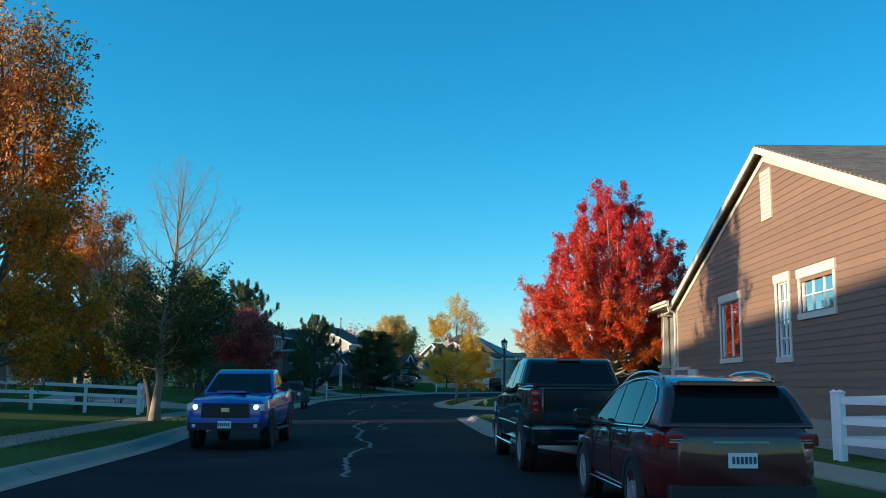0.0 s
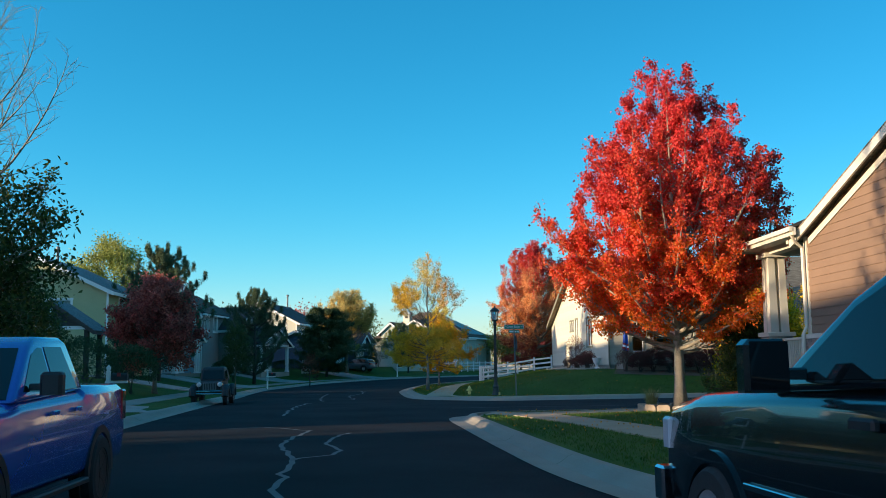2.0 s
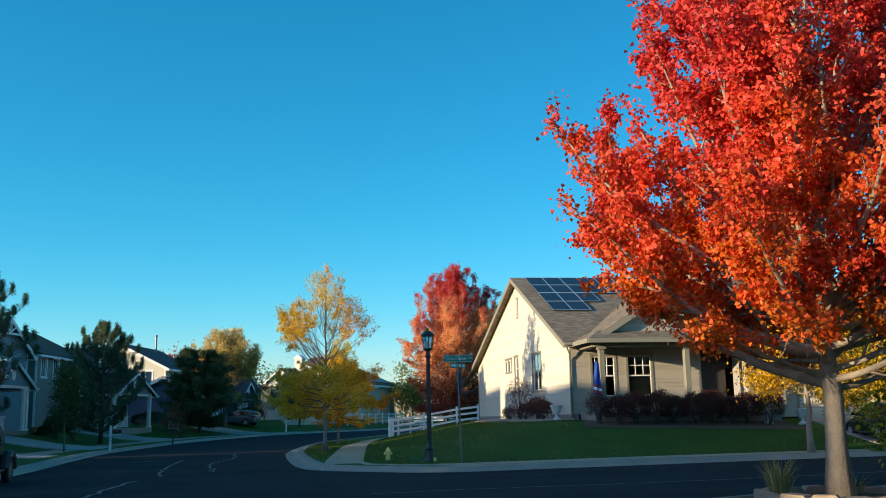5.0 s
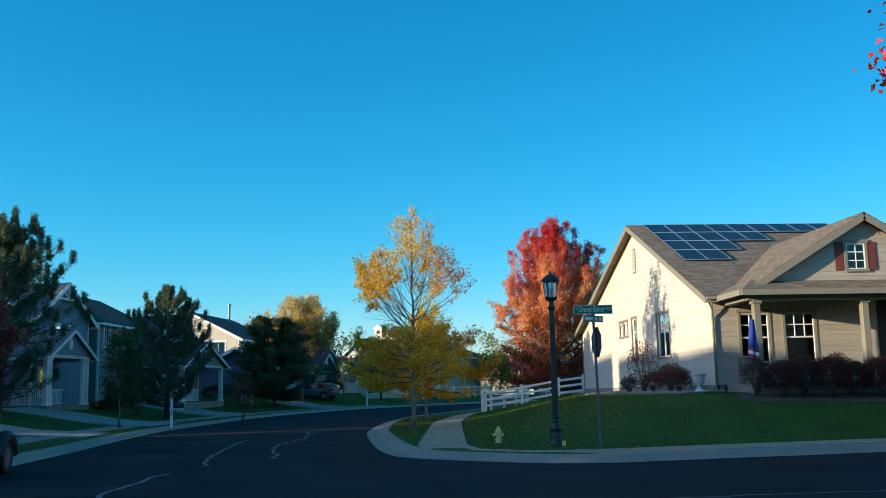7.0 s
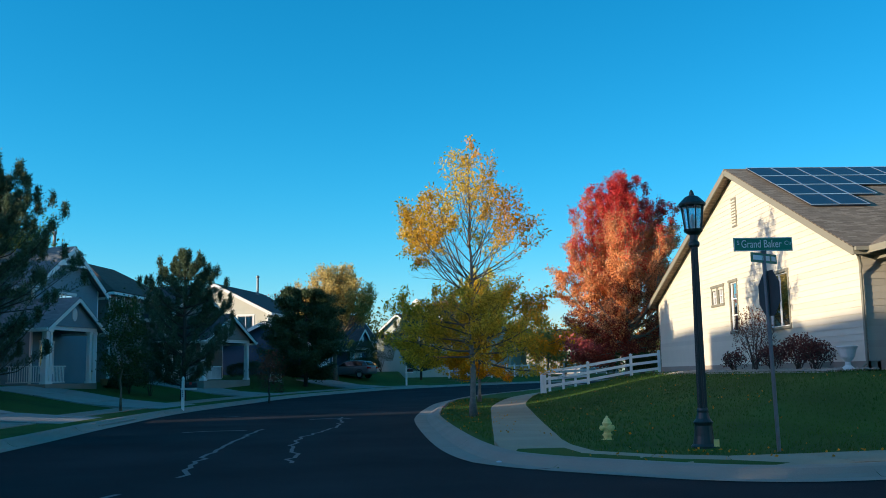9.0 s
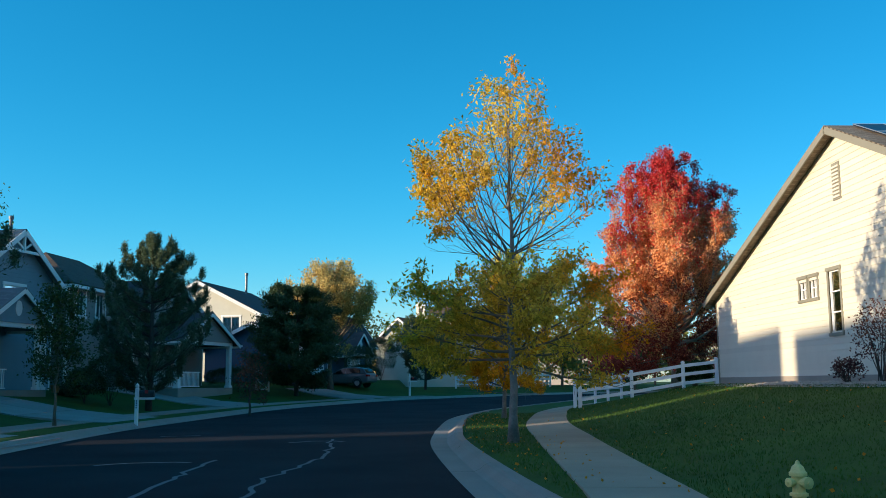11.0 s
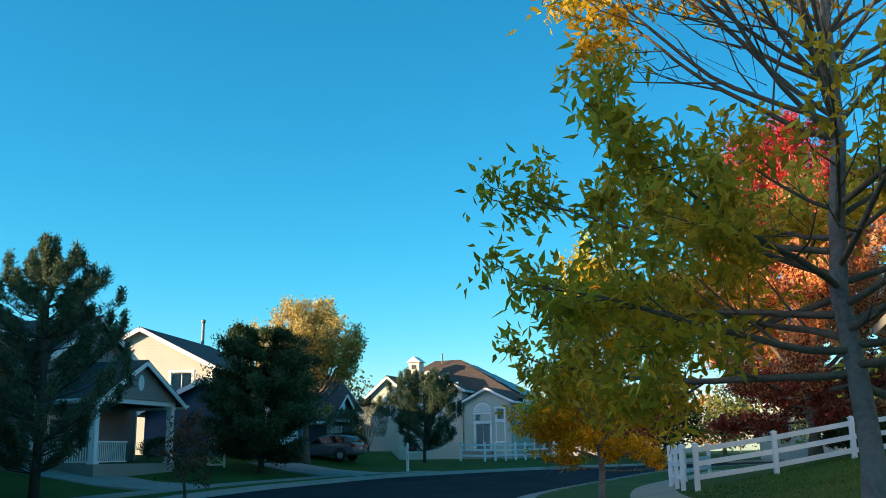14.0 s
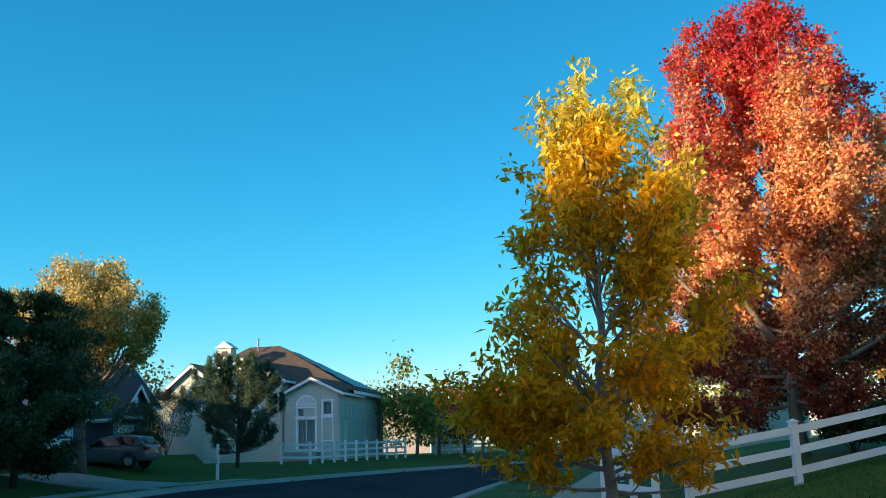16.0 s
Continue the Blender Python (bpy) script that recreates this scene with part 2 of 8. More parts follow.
M = {
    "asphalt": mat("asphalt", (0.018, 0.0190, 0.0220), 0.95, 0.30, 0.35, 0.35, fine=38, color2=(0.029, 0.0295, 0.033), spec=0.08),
    "seal": mat("crack_seal", (0.13, 0.13, 0.13), 0.8, 0.2, 3),
    "concrete": mat("concrete", (0.29, 0.245, 0.20), 0.9, 0.14, 0.8, 0.2),
    "path": mat("buff_concrete", (0.34, 0.265, 0.18), 0.9, 0.14, 0.8, 0.2),
    "drive": mat("drive_concrete", (0.30, 0.275, 0.25), 0.9, 0.12, 0.7, 0.2),
    "grass": mat("lawn", (0.041, 0.082, 0.012), 0.95, 0.25, 0.5, 0.5, color2=(0.050, 0.098, 0.013), fine=40, spec=0.2),
    "blade": mat("grass_blades", (0.048, 0.096, 0.014), 0.8, 0.25, 0.6, 0.0, color2=(0.062, 0.122, 0.016), spec=0.2),
    "gravel": mat("gravel", (0.32, 0.28, 0.23), 0.95, 0.35, 5, 0.7, fine=35),
    "soil": mat("mulch", (0.10, 0.065, 0.04), 0.95, 0.3, 3, 0.6),
    "white": mat("white_paint", (0.80, 0.79, 0.76), 0.55, 0.05, 2, 0.03),
    "trim": mat("cream_trim", (0.66, 0.60, 0.49), 0.6, 0.06, 2, 0.04),
    "vinyl": mat("white_vinyl", (0.80, 0.80, 0.80), 0.45, 0.05, 2, 0.03),
    "brownsiding": mat("brown_siding", (0.225, 0.135, 0.088), 0.75, 0.08, 1.5, 0.1),
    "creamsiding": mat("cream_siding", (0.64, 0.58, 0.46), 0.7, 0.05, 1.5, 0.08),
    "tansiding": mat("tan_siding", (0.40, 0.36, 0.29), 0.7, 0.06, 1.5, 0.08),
    "taupe": mat("taupe_trim", (0.23, 0.215, 0.16), 0.6, 0.06, 2, 0.05),
    "bluesiding": mat("blue_grey_siding", (0.19, 0.28, 0.32), 0.7, 0.06, 1.5, 0.08),
    "olive": mat("olive_siding", (0.44, 0.42, 0.22), 0.7, 0.06, 1.5, 0.08),
    "greysiding": mat("grey_siding", (0.25, 0.23, 0.21), 0.7, 0.06, 1.5, 0.08),
    "navy": mat("navy_siding", (0.032, 0.075, 0.125), 0.7, 0.06, 1.5, 0.08),
    "palesiding": mat("pale_siding", (0.58, 0.56, 0.46), 0.7, 0.06, 1.5, 0.08),
    "stucco": mat("pale_green_stucco", (0.46, 0.48, 0.40), 0.85, 0.06, 2, 0.15),
    "stone": mat("stone_veneer", (0.33, 0.25, 0.18), 0.85, 0.3, 3, 0.3),
    "brick": brick_mat("mixed_grey_brick"),
    "mortar": mat("mortar", (0.34, 0.32, 0.30), 0.95, 0.1, 8),
    "bark": mat("bark", (0.16, 0.125, 0.09), 0.95, 0.35, 5, 0.9, fine=25),
    "ashbark": mat("grey_ash_bark", (0.20, 0.185, 0.165), 0.95, 0.4, 4, 0.8, fine=25),
    "palebark": mat("pale_bark", (0.30, 0.25, 0.19), 0.9, 0.3, 4, 0.7, fine=22),
    "darkbark": mat("dark_bark", (0.07, 0.055, 0.045), 0.95, 0.3, 5, 0.8, fine=25),
    "lampgreen": mat("dark_green_metal", (0.018, 0.032, 0.030), 0.4, 0.2, 5, 0.05),
    "galv": mat("galvanised_steel", (0.16, 0.17, 0.18), 0.5, 0.2, 6, 0.05, metal=0.6),
    "signback": mat("sign_back", (0.035, 0.038, 0.042), 0.65, 0.12, 5, 0.05),
    "signgreen": mat("sign_green", (0.01, 0.22, 0.13), 0.4, 0.05, 4, 0.0),
    "signwhite": mat("sign_white", (0.85, 0.85, 0.85), 0.45, 0.02, 4, 0.0),
    "hydrant": mat("yellow_enamel", (0.80, 0.62, 0.22), 0.5, 0.15, 8, 0.05),
    "rubber": mat("tyre_rubber", (0.018, 0.018, 0.019), 0.8, 0.2, 12, 0.1),
    "alloy": mat("alloy", (0.62, 0.63, 0.65), 0.32, 0.05, 5, 0.0, metal=0.75),
    "chrome": mat("chrome", (0.75, 0.76, 0.78), 0.12, 0.03, 5, 0.0, metal=1.0),
    "blackpaint": mat("black_car_paint", (0.006, 0.006, 0.008), 0.22, 0.1, 3, 0.0, coat=0.9),
    "bluepaint": mat("blue_car_paint", (0.006, 0.09, 0.42), 0.25, 0.08, 3, 0.0, coat=1.0),
    "redpaint": mat("red_car_paint", (0.075, 0.006, 0.008), 0.25, 0.08, 3, 0.0, coat=1.0),
    "greypaint": mat("grey_car_paint", (0.10, 0.105, 0.12), 0.3, 0.08, 3, 0.0, coat=0.8),
    "plastic": mat("black_plastic", (0.015, 0.015, 0.016), 0.6, 0.1, 8, 0.05),
    "redlens": mat("red_lens", (0.30, 0.008, 0.008), 0.15, 0.05, 8, 0.0, coat=0.8),
    "clearlens": mat("clear_lens", (0.55, 0.57, 0.6), 0.12, 0.05, 8, 0.0, coat=0.8),
    "plate": mat("number_plate", (0.72, 0.73, 0.72), 0.5, 0.05, 6, 0.0),
    "platebar": mat("plate_marks", (0.05, 0.07, 0.10), 0.5, 0.05, 6, 0.0),
    "carglass": glass_mat("car_glass", (0.010, 0.010, 0.011), spec=0.3),
    "glass": pane_mat("window_glass"),
    "curtain": mat("white_curtain", (0.62, 0.62, 0.60), 0.9, 0.08, 6, 0.1),
    # Near-black for the porch's back wall and ceiling; their shade is in the colour.
    "inside": mat("porch_shade_tone", (0.05, 0.045, 0.04), 0.9, 0.1, 2, 0.0),
    "solar": mat("solar_panel", (0.016, 0.020, 0.032), 0.32, 0.15, 3, 0.0, spec=0.35),
    "roof_tan": shingle_mat("weathered_shingles", (0.14, 0.105, 0.07), (0.27, 0.215, 0.15)),
    "roof_dark": shingle_mat("dark_shingles", (0.045, 0.042, 0.045), (0.065, 0.058, 0.058)),
    "roof_brown": shingle_mat("brown_shingles", (0.085, 0.055, 0.04), (0.12, 0.08, 0.06)),
    "roof_grey": shingle_mat("grey_shingles", (0.15, 0.155, 0.16), (0.20, 0.205, 0.21)),
    "shutter": mat("red_brown_shutter", (0.17, 0.045, 0.03), 0.6, 0.1, 4, 0.1),
    "pot": mat("white_urn", (0.66, 0.64, 0.60), 0.7, 0.1, 6, 0.1),
    "terracotta": mat("terracotta", (0.45, 0.16, 0.06), 0.8, 0.15, 6, 0.1),
    "flagblue": mat("blue_flag", (0.02, 0.07, 0.34), 0.8, 0.1, 8, 0.05),
    "timber": mat("dark_timber", (0.06, 0.05, 0.045), 0.8, 0.2, 4, 0.1),
}

# ---- helpers ----
def obj(name, verts, faces, material, smooth=False, parent=None, label=""):
    me = bpy.data.meshes.new(name)
    me.from_pydata([tuple(v) for v in verts], [], [tuple(f) for f in faces])
    me.update()
    if smooth:
        me.shade_smooth()
    me.materials.append(material)
    ob = new(name, me)
    if parent is not None:
        ob.parent = parent
    if label:
        ob["label"] = label
    return ob


def thing(name, at, rz=0.0, label="", category="", group="", kind=""):
    ob = new(name)
    ob.empty_display_size = 0.2
    ob.matrix_world = pose(*at, 0, 0, rz)
    return tagged(ob, label, category, group, kind)


class Geo:
    """Collects pieces of one mesh."""
    def __init__(self):
        self.v, self.f = [], []

    def add(self, verts, faces):
        o = len(self.v)
        self.v += [tuple(p) for p in verts]
        self.f += [tuple(i + o for i in f) for f in faces]
        return self

    def box(self, x0, x1, y0, y1, z0, z1, m=None):
        p = [(x, y, z) for z in (z0, z1) for y in (y0, y1) for x in (x0, x1)]
        if m is not None:
            p = [m @ Vector(q) for q in p]
        return self.add(p, [(0, 2, 3, 1), (4, 5, 7, 6), (0, 1, 5, 4), (2, 6, 7, 3), (0, 4, 6, 2), (1, 3, 7, 5)])

    def bbox(self, x0, x1, y0, y1, z0, z1, b=0.01):
        """A box with bevelled upright and top edges."""
        def ring(i, z):
            return [(x0 + i, y0 + b, z), (x0 + b, y0 + i, z), (x1 - b, y0 + i, z), (x1 - i, y0 + b, z), (x1 - i, y1 - b, z), (x1 - b, y1 - i, z), (x0 + b, y1 - i, z), (x0 + i, y1 - b, z)]
        rings = [ring(0, z0), ring(0, z1 - b), [(min(max(x, x0 + b), x1 - b), min(max(y, y0 + b), y1 - b), z1) for x, y, z in ring(b, z1)]]
        n = 8
        v = [p for r in rings for p in r]
        f = [(k * n + i, k * n + (i + 1) % n, (k + 1) * n + (i + 1) % n, (k + 1) * n + i) for k in range(2) for i in range(n)]
        f += [tuple(range(n))[::-1], tuple(range(2 * n, 3 * n))]
        return self.add(v, f)

    def tube(self, pts, radii, sides=6, caps=True):
        pts = [Vector(p) for p in pts]
        rings = []
        ref = Vector((0.3, 0.9, 0.2))
        for i, p in enumerate(pts):
            d = (pts[min(i + 1, len(pts) - 1)] - pts[max(i - 1, 0)])
            d = d.normalized() if d.length > 1e-9 else Vector((0, 0, 1))
            a = d.cross(ref)
            if a.length < 1e-3:
                a = d.cross(Vector((1, 0, 0)))
            a.normalize()
            b = d.cross(a)
            rings.append([p + (a * math.cos(2 * math.pi * k / sides) + b * math.sin(2 * math.pi * k / sides)) * radii[i] for k in range(sides)])
        v = [q for r in rings for q in r]
        f = [(k * sides + i, k * sides + (i + 1) % sides, (k + 1) * sides + (i + 1) % sides, (k + 1) * sides + i) for k in range(len(pts) - 1) for i in range(sides)]
        if caps:
            f += [tuple(range(sides))[::-1], tuple(range((len(pts) - 1) * sides, len(pts) * sides))]
        return self.add(v, f)

    def lathe(self, prof, sides=16, at=(0, 0, 0), m=None):
        v = [(at[0] + r * math.cos(2 * math.pi * k / sides), at[1] + r * math.sin(2 * math.pi * k / sides), at[2] + z) for r, z in prof for k in range(sides)]
        if m is not None:
            v = [m @ Vector(q) for q in v]
        f = [(k * sides + i, k * sides + (i + 1) % sides, (k + 1) * sides + (i + 1) % sides, (k + 1) * sides + i) for k in range(len(prof) - 1) for i in range(sides)]
        f += [tuple(range(sides))[::-1], tuple(range((len(prof) - 1) * sides, len(prof) * sides))]
        return self.add(v, f)

    def prism(self, poly, a, b, axis="y"):
        """A polygon swept from a to b: along y the polygon is (x, z), along x it is (y, z), along z it is (x, y)."""
        put = {"y": lambda p, t: (p[0], t, p[1]), "x": lambda p, t: (t, p[0], p[1]), "z": lambda p, t: (p[0], p[1], t)}[axis]
        n = len(poly)
        v = [put(p, a) for p in poly] + [put(p, b) for p in poly]
        f = [(i, (i + 1) % n, n + (i + 1) % n, n + i) for i in range(n)] + [tuple(range(n))[::-1], tuple(range(n, 2 * n))]
        return self.add(v, f)

    def done(self, name, material, parent=None, label="", smooth=False):
        return obj(name, self.v, self.f, material, smooth, parent, label)


def lerp(a, b, t):
    return a + (b - a) * t


def resample(pts, step):
    """Points at even steps along a polyline, rounded by a Catmull-Rom curve."""
    p = [Vector((*q, 0)) if len(q) == 2 else Vector(q) for q in pts]
    p = [2 * p[0] - p[1]] + p + [2 * p[-1] - p[-2]]
    fine = []
    for i in range(1, len(p) - 2):
        for k in range(20):
            t = k / 20
            a, b, c, d = p[i - 1], p[i], p[i + 1], p[i + 2]
            fine.append(0.5 * ((2 * b) + (c - a) * t + (2 * a - 5 * b + 4 * c - d) * t * t + (3 * b - a - 3 * c + d) * t ** 3))
    fine.append(p[-2])
    out, left = [fine[0]], step
    for a, b in zip(fine, fine[1:]):
        seg = (b - a).length
        while seg >= left and seg > 1e-9:
            a = a + (b - a) * (left / seg)
            out.append(a.copy())
            seg -= left
            left = step
        left -= seg
    if (out[-1] - fine[-1]).length > step * 0.3:
        out.append(fine[-1])
    return out


def offset_line(pts, d):
    """The line moved sideways by d metres, to its right if d is positive."""
    out = []
    for i, p in enumerate(pts):
        t = (pts[min(i + 1, len(pts) - 1)] - pts[max(i - 1, 0)])
        t.z = 0
        t.normalize()
        out.append(p + Vector((t.y, -t.x, 0)) * d)
    return out

# ---- ground, road, kerbs, walks ----
LEFT = [(-3.2, -40), (-5.2, 0), (-6.2, 15), (-6.8, 26), (-7.3, 30.5), (-7.9, 36.5), (-8.4, 44), (-8.9, 52), (-9.5, 63), (-10.0, 73), (-10.6, 81), (-11.0, 90), (-10.8, 97), (-10.0, 109),
        (-8.6, 118), (-6.0, 126.5), (-2.4, 135.5), (3.3, 145), (11, 156.5), (20, 166.5), (38, 182), (75, 205)]
NEAR = [(6.6, -40), (5.3, 0), (4.5, 14), (4.0, 20), (3.7, 25), (2.7, 29), (2.0, 33), (1.65, 38), (1.35, 44), (1.2, 48), (1.5, 49.6), (2.6, 50.5), (6.0, 51.2), (10, 52.6), (20, 54.5), (50, 58), (80, 60)]
FAR = [(80, 72.4), (50, 69.4), (20, 66.3), (12, 65.2), (9, 64.7), (7.1, 64.45), (5.3, 64.1), (4.25, 64.05), (3.35, 64.35), (2.45, 65.1), (1.45, 66.05), (0.9, 66.75), (0.38, 67.9), (0.0, 71), (-0.28, 77.2), (-0.38, 83.2), (-0.15, 88.3), (0.05, 91.2), (0.75, 99), (1.9, 105.5), (3.6, 110.8), (8.6, 122), (13.5, 132), (19, 142), (30, 156), (48, 172), (80, 190)]


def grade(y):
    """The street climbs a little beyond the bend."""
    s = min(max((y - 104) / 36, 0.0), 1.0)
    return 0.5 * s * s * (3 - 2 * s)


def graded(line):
    """Far plan points read as level, drawn towards the eye where the street climbs."""
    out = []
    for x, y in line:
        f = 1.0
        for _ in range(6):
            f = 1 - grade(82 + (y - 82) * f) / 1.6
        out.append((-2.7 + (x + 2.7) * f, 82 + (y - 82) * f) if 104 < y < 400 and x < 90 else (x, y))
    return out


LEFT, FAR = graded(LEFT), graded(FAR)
left_line, near_line, far_line = resample(LEFT, 1.0), resample(NEAR, 0.5), resample(FAR, 0.5)
outline = [p.copy() for p in left_line] + [p.copy() for p in reversed(far_line)] + [p.copy() for p in reversed(near_line)]
OUT = np.array([(p.x, p.y) for p in outline])


def inside(px, py):
    r = np.zeros(px.shape, bool)
    j = len(OUT) - 1
    for i in range(len(OUT)):
        xi, yi, xj, yj = *OUT[i], *OUT[j]
        c = ((yi > py) != (yj > py)) & (px < (xj - xi) * (py - yi) / (yj - yi + 1e-12) + xi)
        r ^= c
        j = i
    return r


def road_distance(px, py):
    best = np.full(px.shape, 1e9)
    keep = list(range(0, len(OUT), 2))
    for a, b in zip(keep, keep[1:] + keep[:1]):
        ax, ay, bx, by = *OUT[a], *OUT[b]
        dx, dy = bx - ax, by - ay
        L = dx * dx + dy * dy + 1e-12
        t = np.clip(((px - ax) * dx + (py - ay) * dy) / L, 0, 1)
        best = np.minimum(best, (px - ax - t * dx) ** 2 + (py - ay - t * dy) ** 2)
    return np.sqrt(best)


def height(px, py):
    """The ground's height: the road's bed, and lawns that rise from the kerb."""
    px, py = np.asarray(px, float), np.asarray(py, float)
    d = road_distance(px, py)
    d = np.where(inside(px, py), -d, d)
    west = np.clip((py - 52) / 14, 0, 1)
    rise = np.where(px < -2, 0.3 + 0.85 * west * west * (3 - 2 * west), np.where(py < 57, 0.35, 1.25))
    far = np.clip((py - 120) / 20, 0, 1)
    rise = np.where(px > -2, lerp(rise, 0.5, np.where(py > 120, far, 0)), rise)
    s = np.clip((d - 2.4) / 9.5, 0, 1)
    s = s * s * (3 - 2 * s)
    g = np.clip((py - 104) / 36, 0, 1)
    g = 0.5 * g * g * (3 - 2 * g)
    return g + np.where(d > 0.45, 0.13 + rise * s, np.where(d < 0.1, -0.12, -0.12 + (d - 0.1) / 0.35 * 0.25))


def ground_z(x, y):
    return float(height(np.array([x]), np.array([y]))[0])


gx = np.concatenate([[-3000, -900, -300, -150, -90], np.arange(-60, -14, 1.5), np.arange(-14, 16, 0.6), np.arange(16, 62, 1.5), [90, 150, 300, 900, 3000]])
gy = np.concatenate([[-3000, -900, -300, -120, -70], np.arange(-45, 5, 3.0), np.arange(5, 125, 0.75), np.arange(125, 212, 1.5), [250, 320, 500, 1200, 3000]])
GX, GY = np.meshgrid(gx, gy)
GZ = height(GX.ravel(), GY.ravel())
nx, ny = len(gx), len(gy)
obj("ground", np.stack([GX.ravel(), GY.ravel(), GZ], 1).tolist(), [(j * nx + i, j * nx + i + 1, (j + 1) * nx + i + 1, (j + 1) * nx + i) for j in range(ny - 1) for i in range(nx - 1)], M["grass"], True)
tagged(bpy.data.objects["ground"], "mown green lawns rising gently from the street", "ground", kind="structure")

bm = bmesh.new()
road_vs = [bm.verts.new((p.x, p.y, grade(p.y))) for p in outline]
bmesh.ops.triangle_fill(bm, use_beauty=True, edges=[bm.edges.new((road_vs[i], road_vs[(i + 1) % len(road_vs)])) for i in range(len(road_vs))], normal=(0, 0, 1))
me = bpy.data.meshes.new("road")
bm.to_mesh(me); bm.free()
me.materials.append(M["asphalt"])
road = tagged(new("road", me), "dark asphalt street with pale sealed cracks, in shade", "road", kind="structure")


def sweep(name, line, prof, material, parent=None, gap=None):
    """A profile of (offset to the right, z) drawn along a line."""
    rows = [[(q.x, q.y, z + grade(q.y)) for q, (o, z) in zip(cols, prof)] for cols in zip(*[offset_line(line, o) for o, z in prof])]
    n = len(prof)
    g = Geo()
    g.add([p for r in rows for p in r], [(k * n + i, k * n + i + 1, (k + 1) * n + i + 1, (k + 1) * n + i) for k in range(len(rows) - 1) for i in range(n - 1)])
    return g.done(name, material, parent, smooth=False)


KERB = [(-0.40, 0.012), (0.02, 0.004), (0.12, 0.05), (0.22, 0.13), (0.30, 0.152), (0.45, 0.152), (0.47, -0.05)]
kerb = thing("kerb", (0, 0, 0), 0, "pale concrete rolled kerb and gutter along the street", "kerb", kind="structure")
for line, side in ((left_line, -1), (near_line, 1), (far_line, 1)):
    cut = 6 if side < 0 else 10
    for i in range(0, len(line) - 1, cut):
        piece = line[max(0, i):i + cut + 1]
        if len(piece) < 2:
            continue
        prof = KERB if side > 0 else [(-o, z) for o, z in KERB][::-1]
        a, b = piece[-2], piece[-1]
        piece = piece[:-1] + [a + (b - a) * 0.97]
        sweep("kerb_section", piece, prof, M["concrete"], kerb)


def slabs(name, line, width, label, step=1.5, lift=0.03, material=None):
    """A walk of single cast slabs with open joints, laid on the ground."""
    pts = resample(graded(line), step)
    holder = thing(name, (0, 0, 0), 0, label, "pavement", kind="structure")
    l, r = offset_line(pts, -width / 2), offset_line(pts, width / 2)
    for i in range(len(pts) - 1):
        t = 0.012 / step
        q = [l[i].lerp(l[i + 1], t), r[i].lerp(r[i + 1], t), r[i].lerp(r[i + 1], 1 - t), l[i].lerp(l[i + 1], 1 - t)]
        z = [ground_z(p.x, p.y) + lift for p in q]
        v = [(p.x, p.y, zz) for p, zz in zip(q, z)] + [(p.x, p.y, zz - 0.12) for p, zz in zip(q, z)]
        obj("slab", v, [(0, 1, 2, 3), (0, 4, 5, 1), (1, 5, 6, 2), (2, 6, 7, 3), (3, 7, 4, 0)], material or M["concrete"], parent=holder)
    return holder


slabs("pavement_north", [(1.5, 67.3), (1.35, 69.3), (1.55, 72), (1.95, 77), (2.45, 83), (3.1, 90), (4.2, 97), (5.4, 103), (8, 111), (13, 121), (18, 131)], 1.35, "buff concrete footpath curving along the lawn's edge", material=M["path"])
slabs("pavement_cross", [(1.5, 67.0), (2.1, 66.3), (3.0, 65.55), (4.2, 65.2), (6.0, 65.5), (9, 66.05), (14, 66.9), (24, 68.1), (40, 70.0)], 1.5, "buff concrete footpath beside the side street", material=M["path"])
slabs("pavement_south", [(3.3, 47.6), (4.2, 43.5), (5.0, 38), (5.7, 33), (6.3, 27), (6.9, 18), (7.6, 8), (8.6, -6)], 1.3, "buff concrete footpath between lawn and verge", material=M["path"])
slabs("pavement_ramp", [(1.9, 49.0), (3.3, 48.2), (5.0, 48.9), (9, 50.6)], 1.4, "buff concrete footpath turning at the street corner", material=M["path"])
slabs("pavement_west", [(-8.2, 5), (-9.4, 20), (-10.4, 30), (-11.2, 40), (-11.9, 50), (-12.4, 60), (-12.9, 70), (-13.4, 80), (-13.7, 90), (-13.5, 100), (-12.7, 110), (-11.0, 120), (-8.3, 128.5), (-4.6, 137.5), (1.2, 147)], 1.3, "pale concrete footpath along the row of houses")

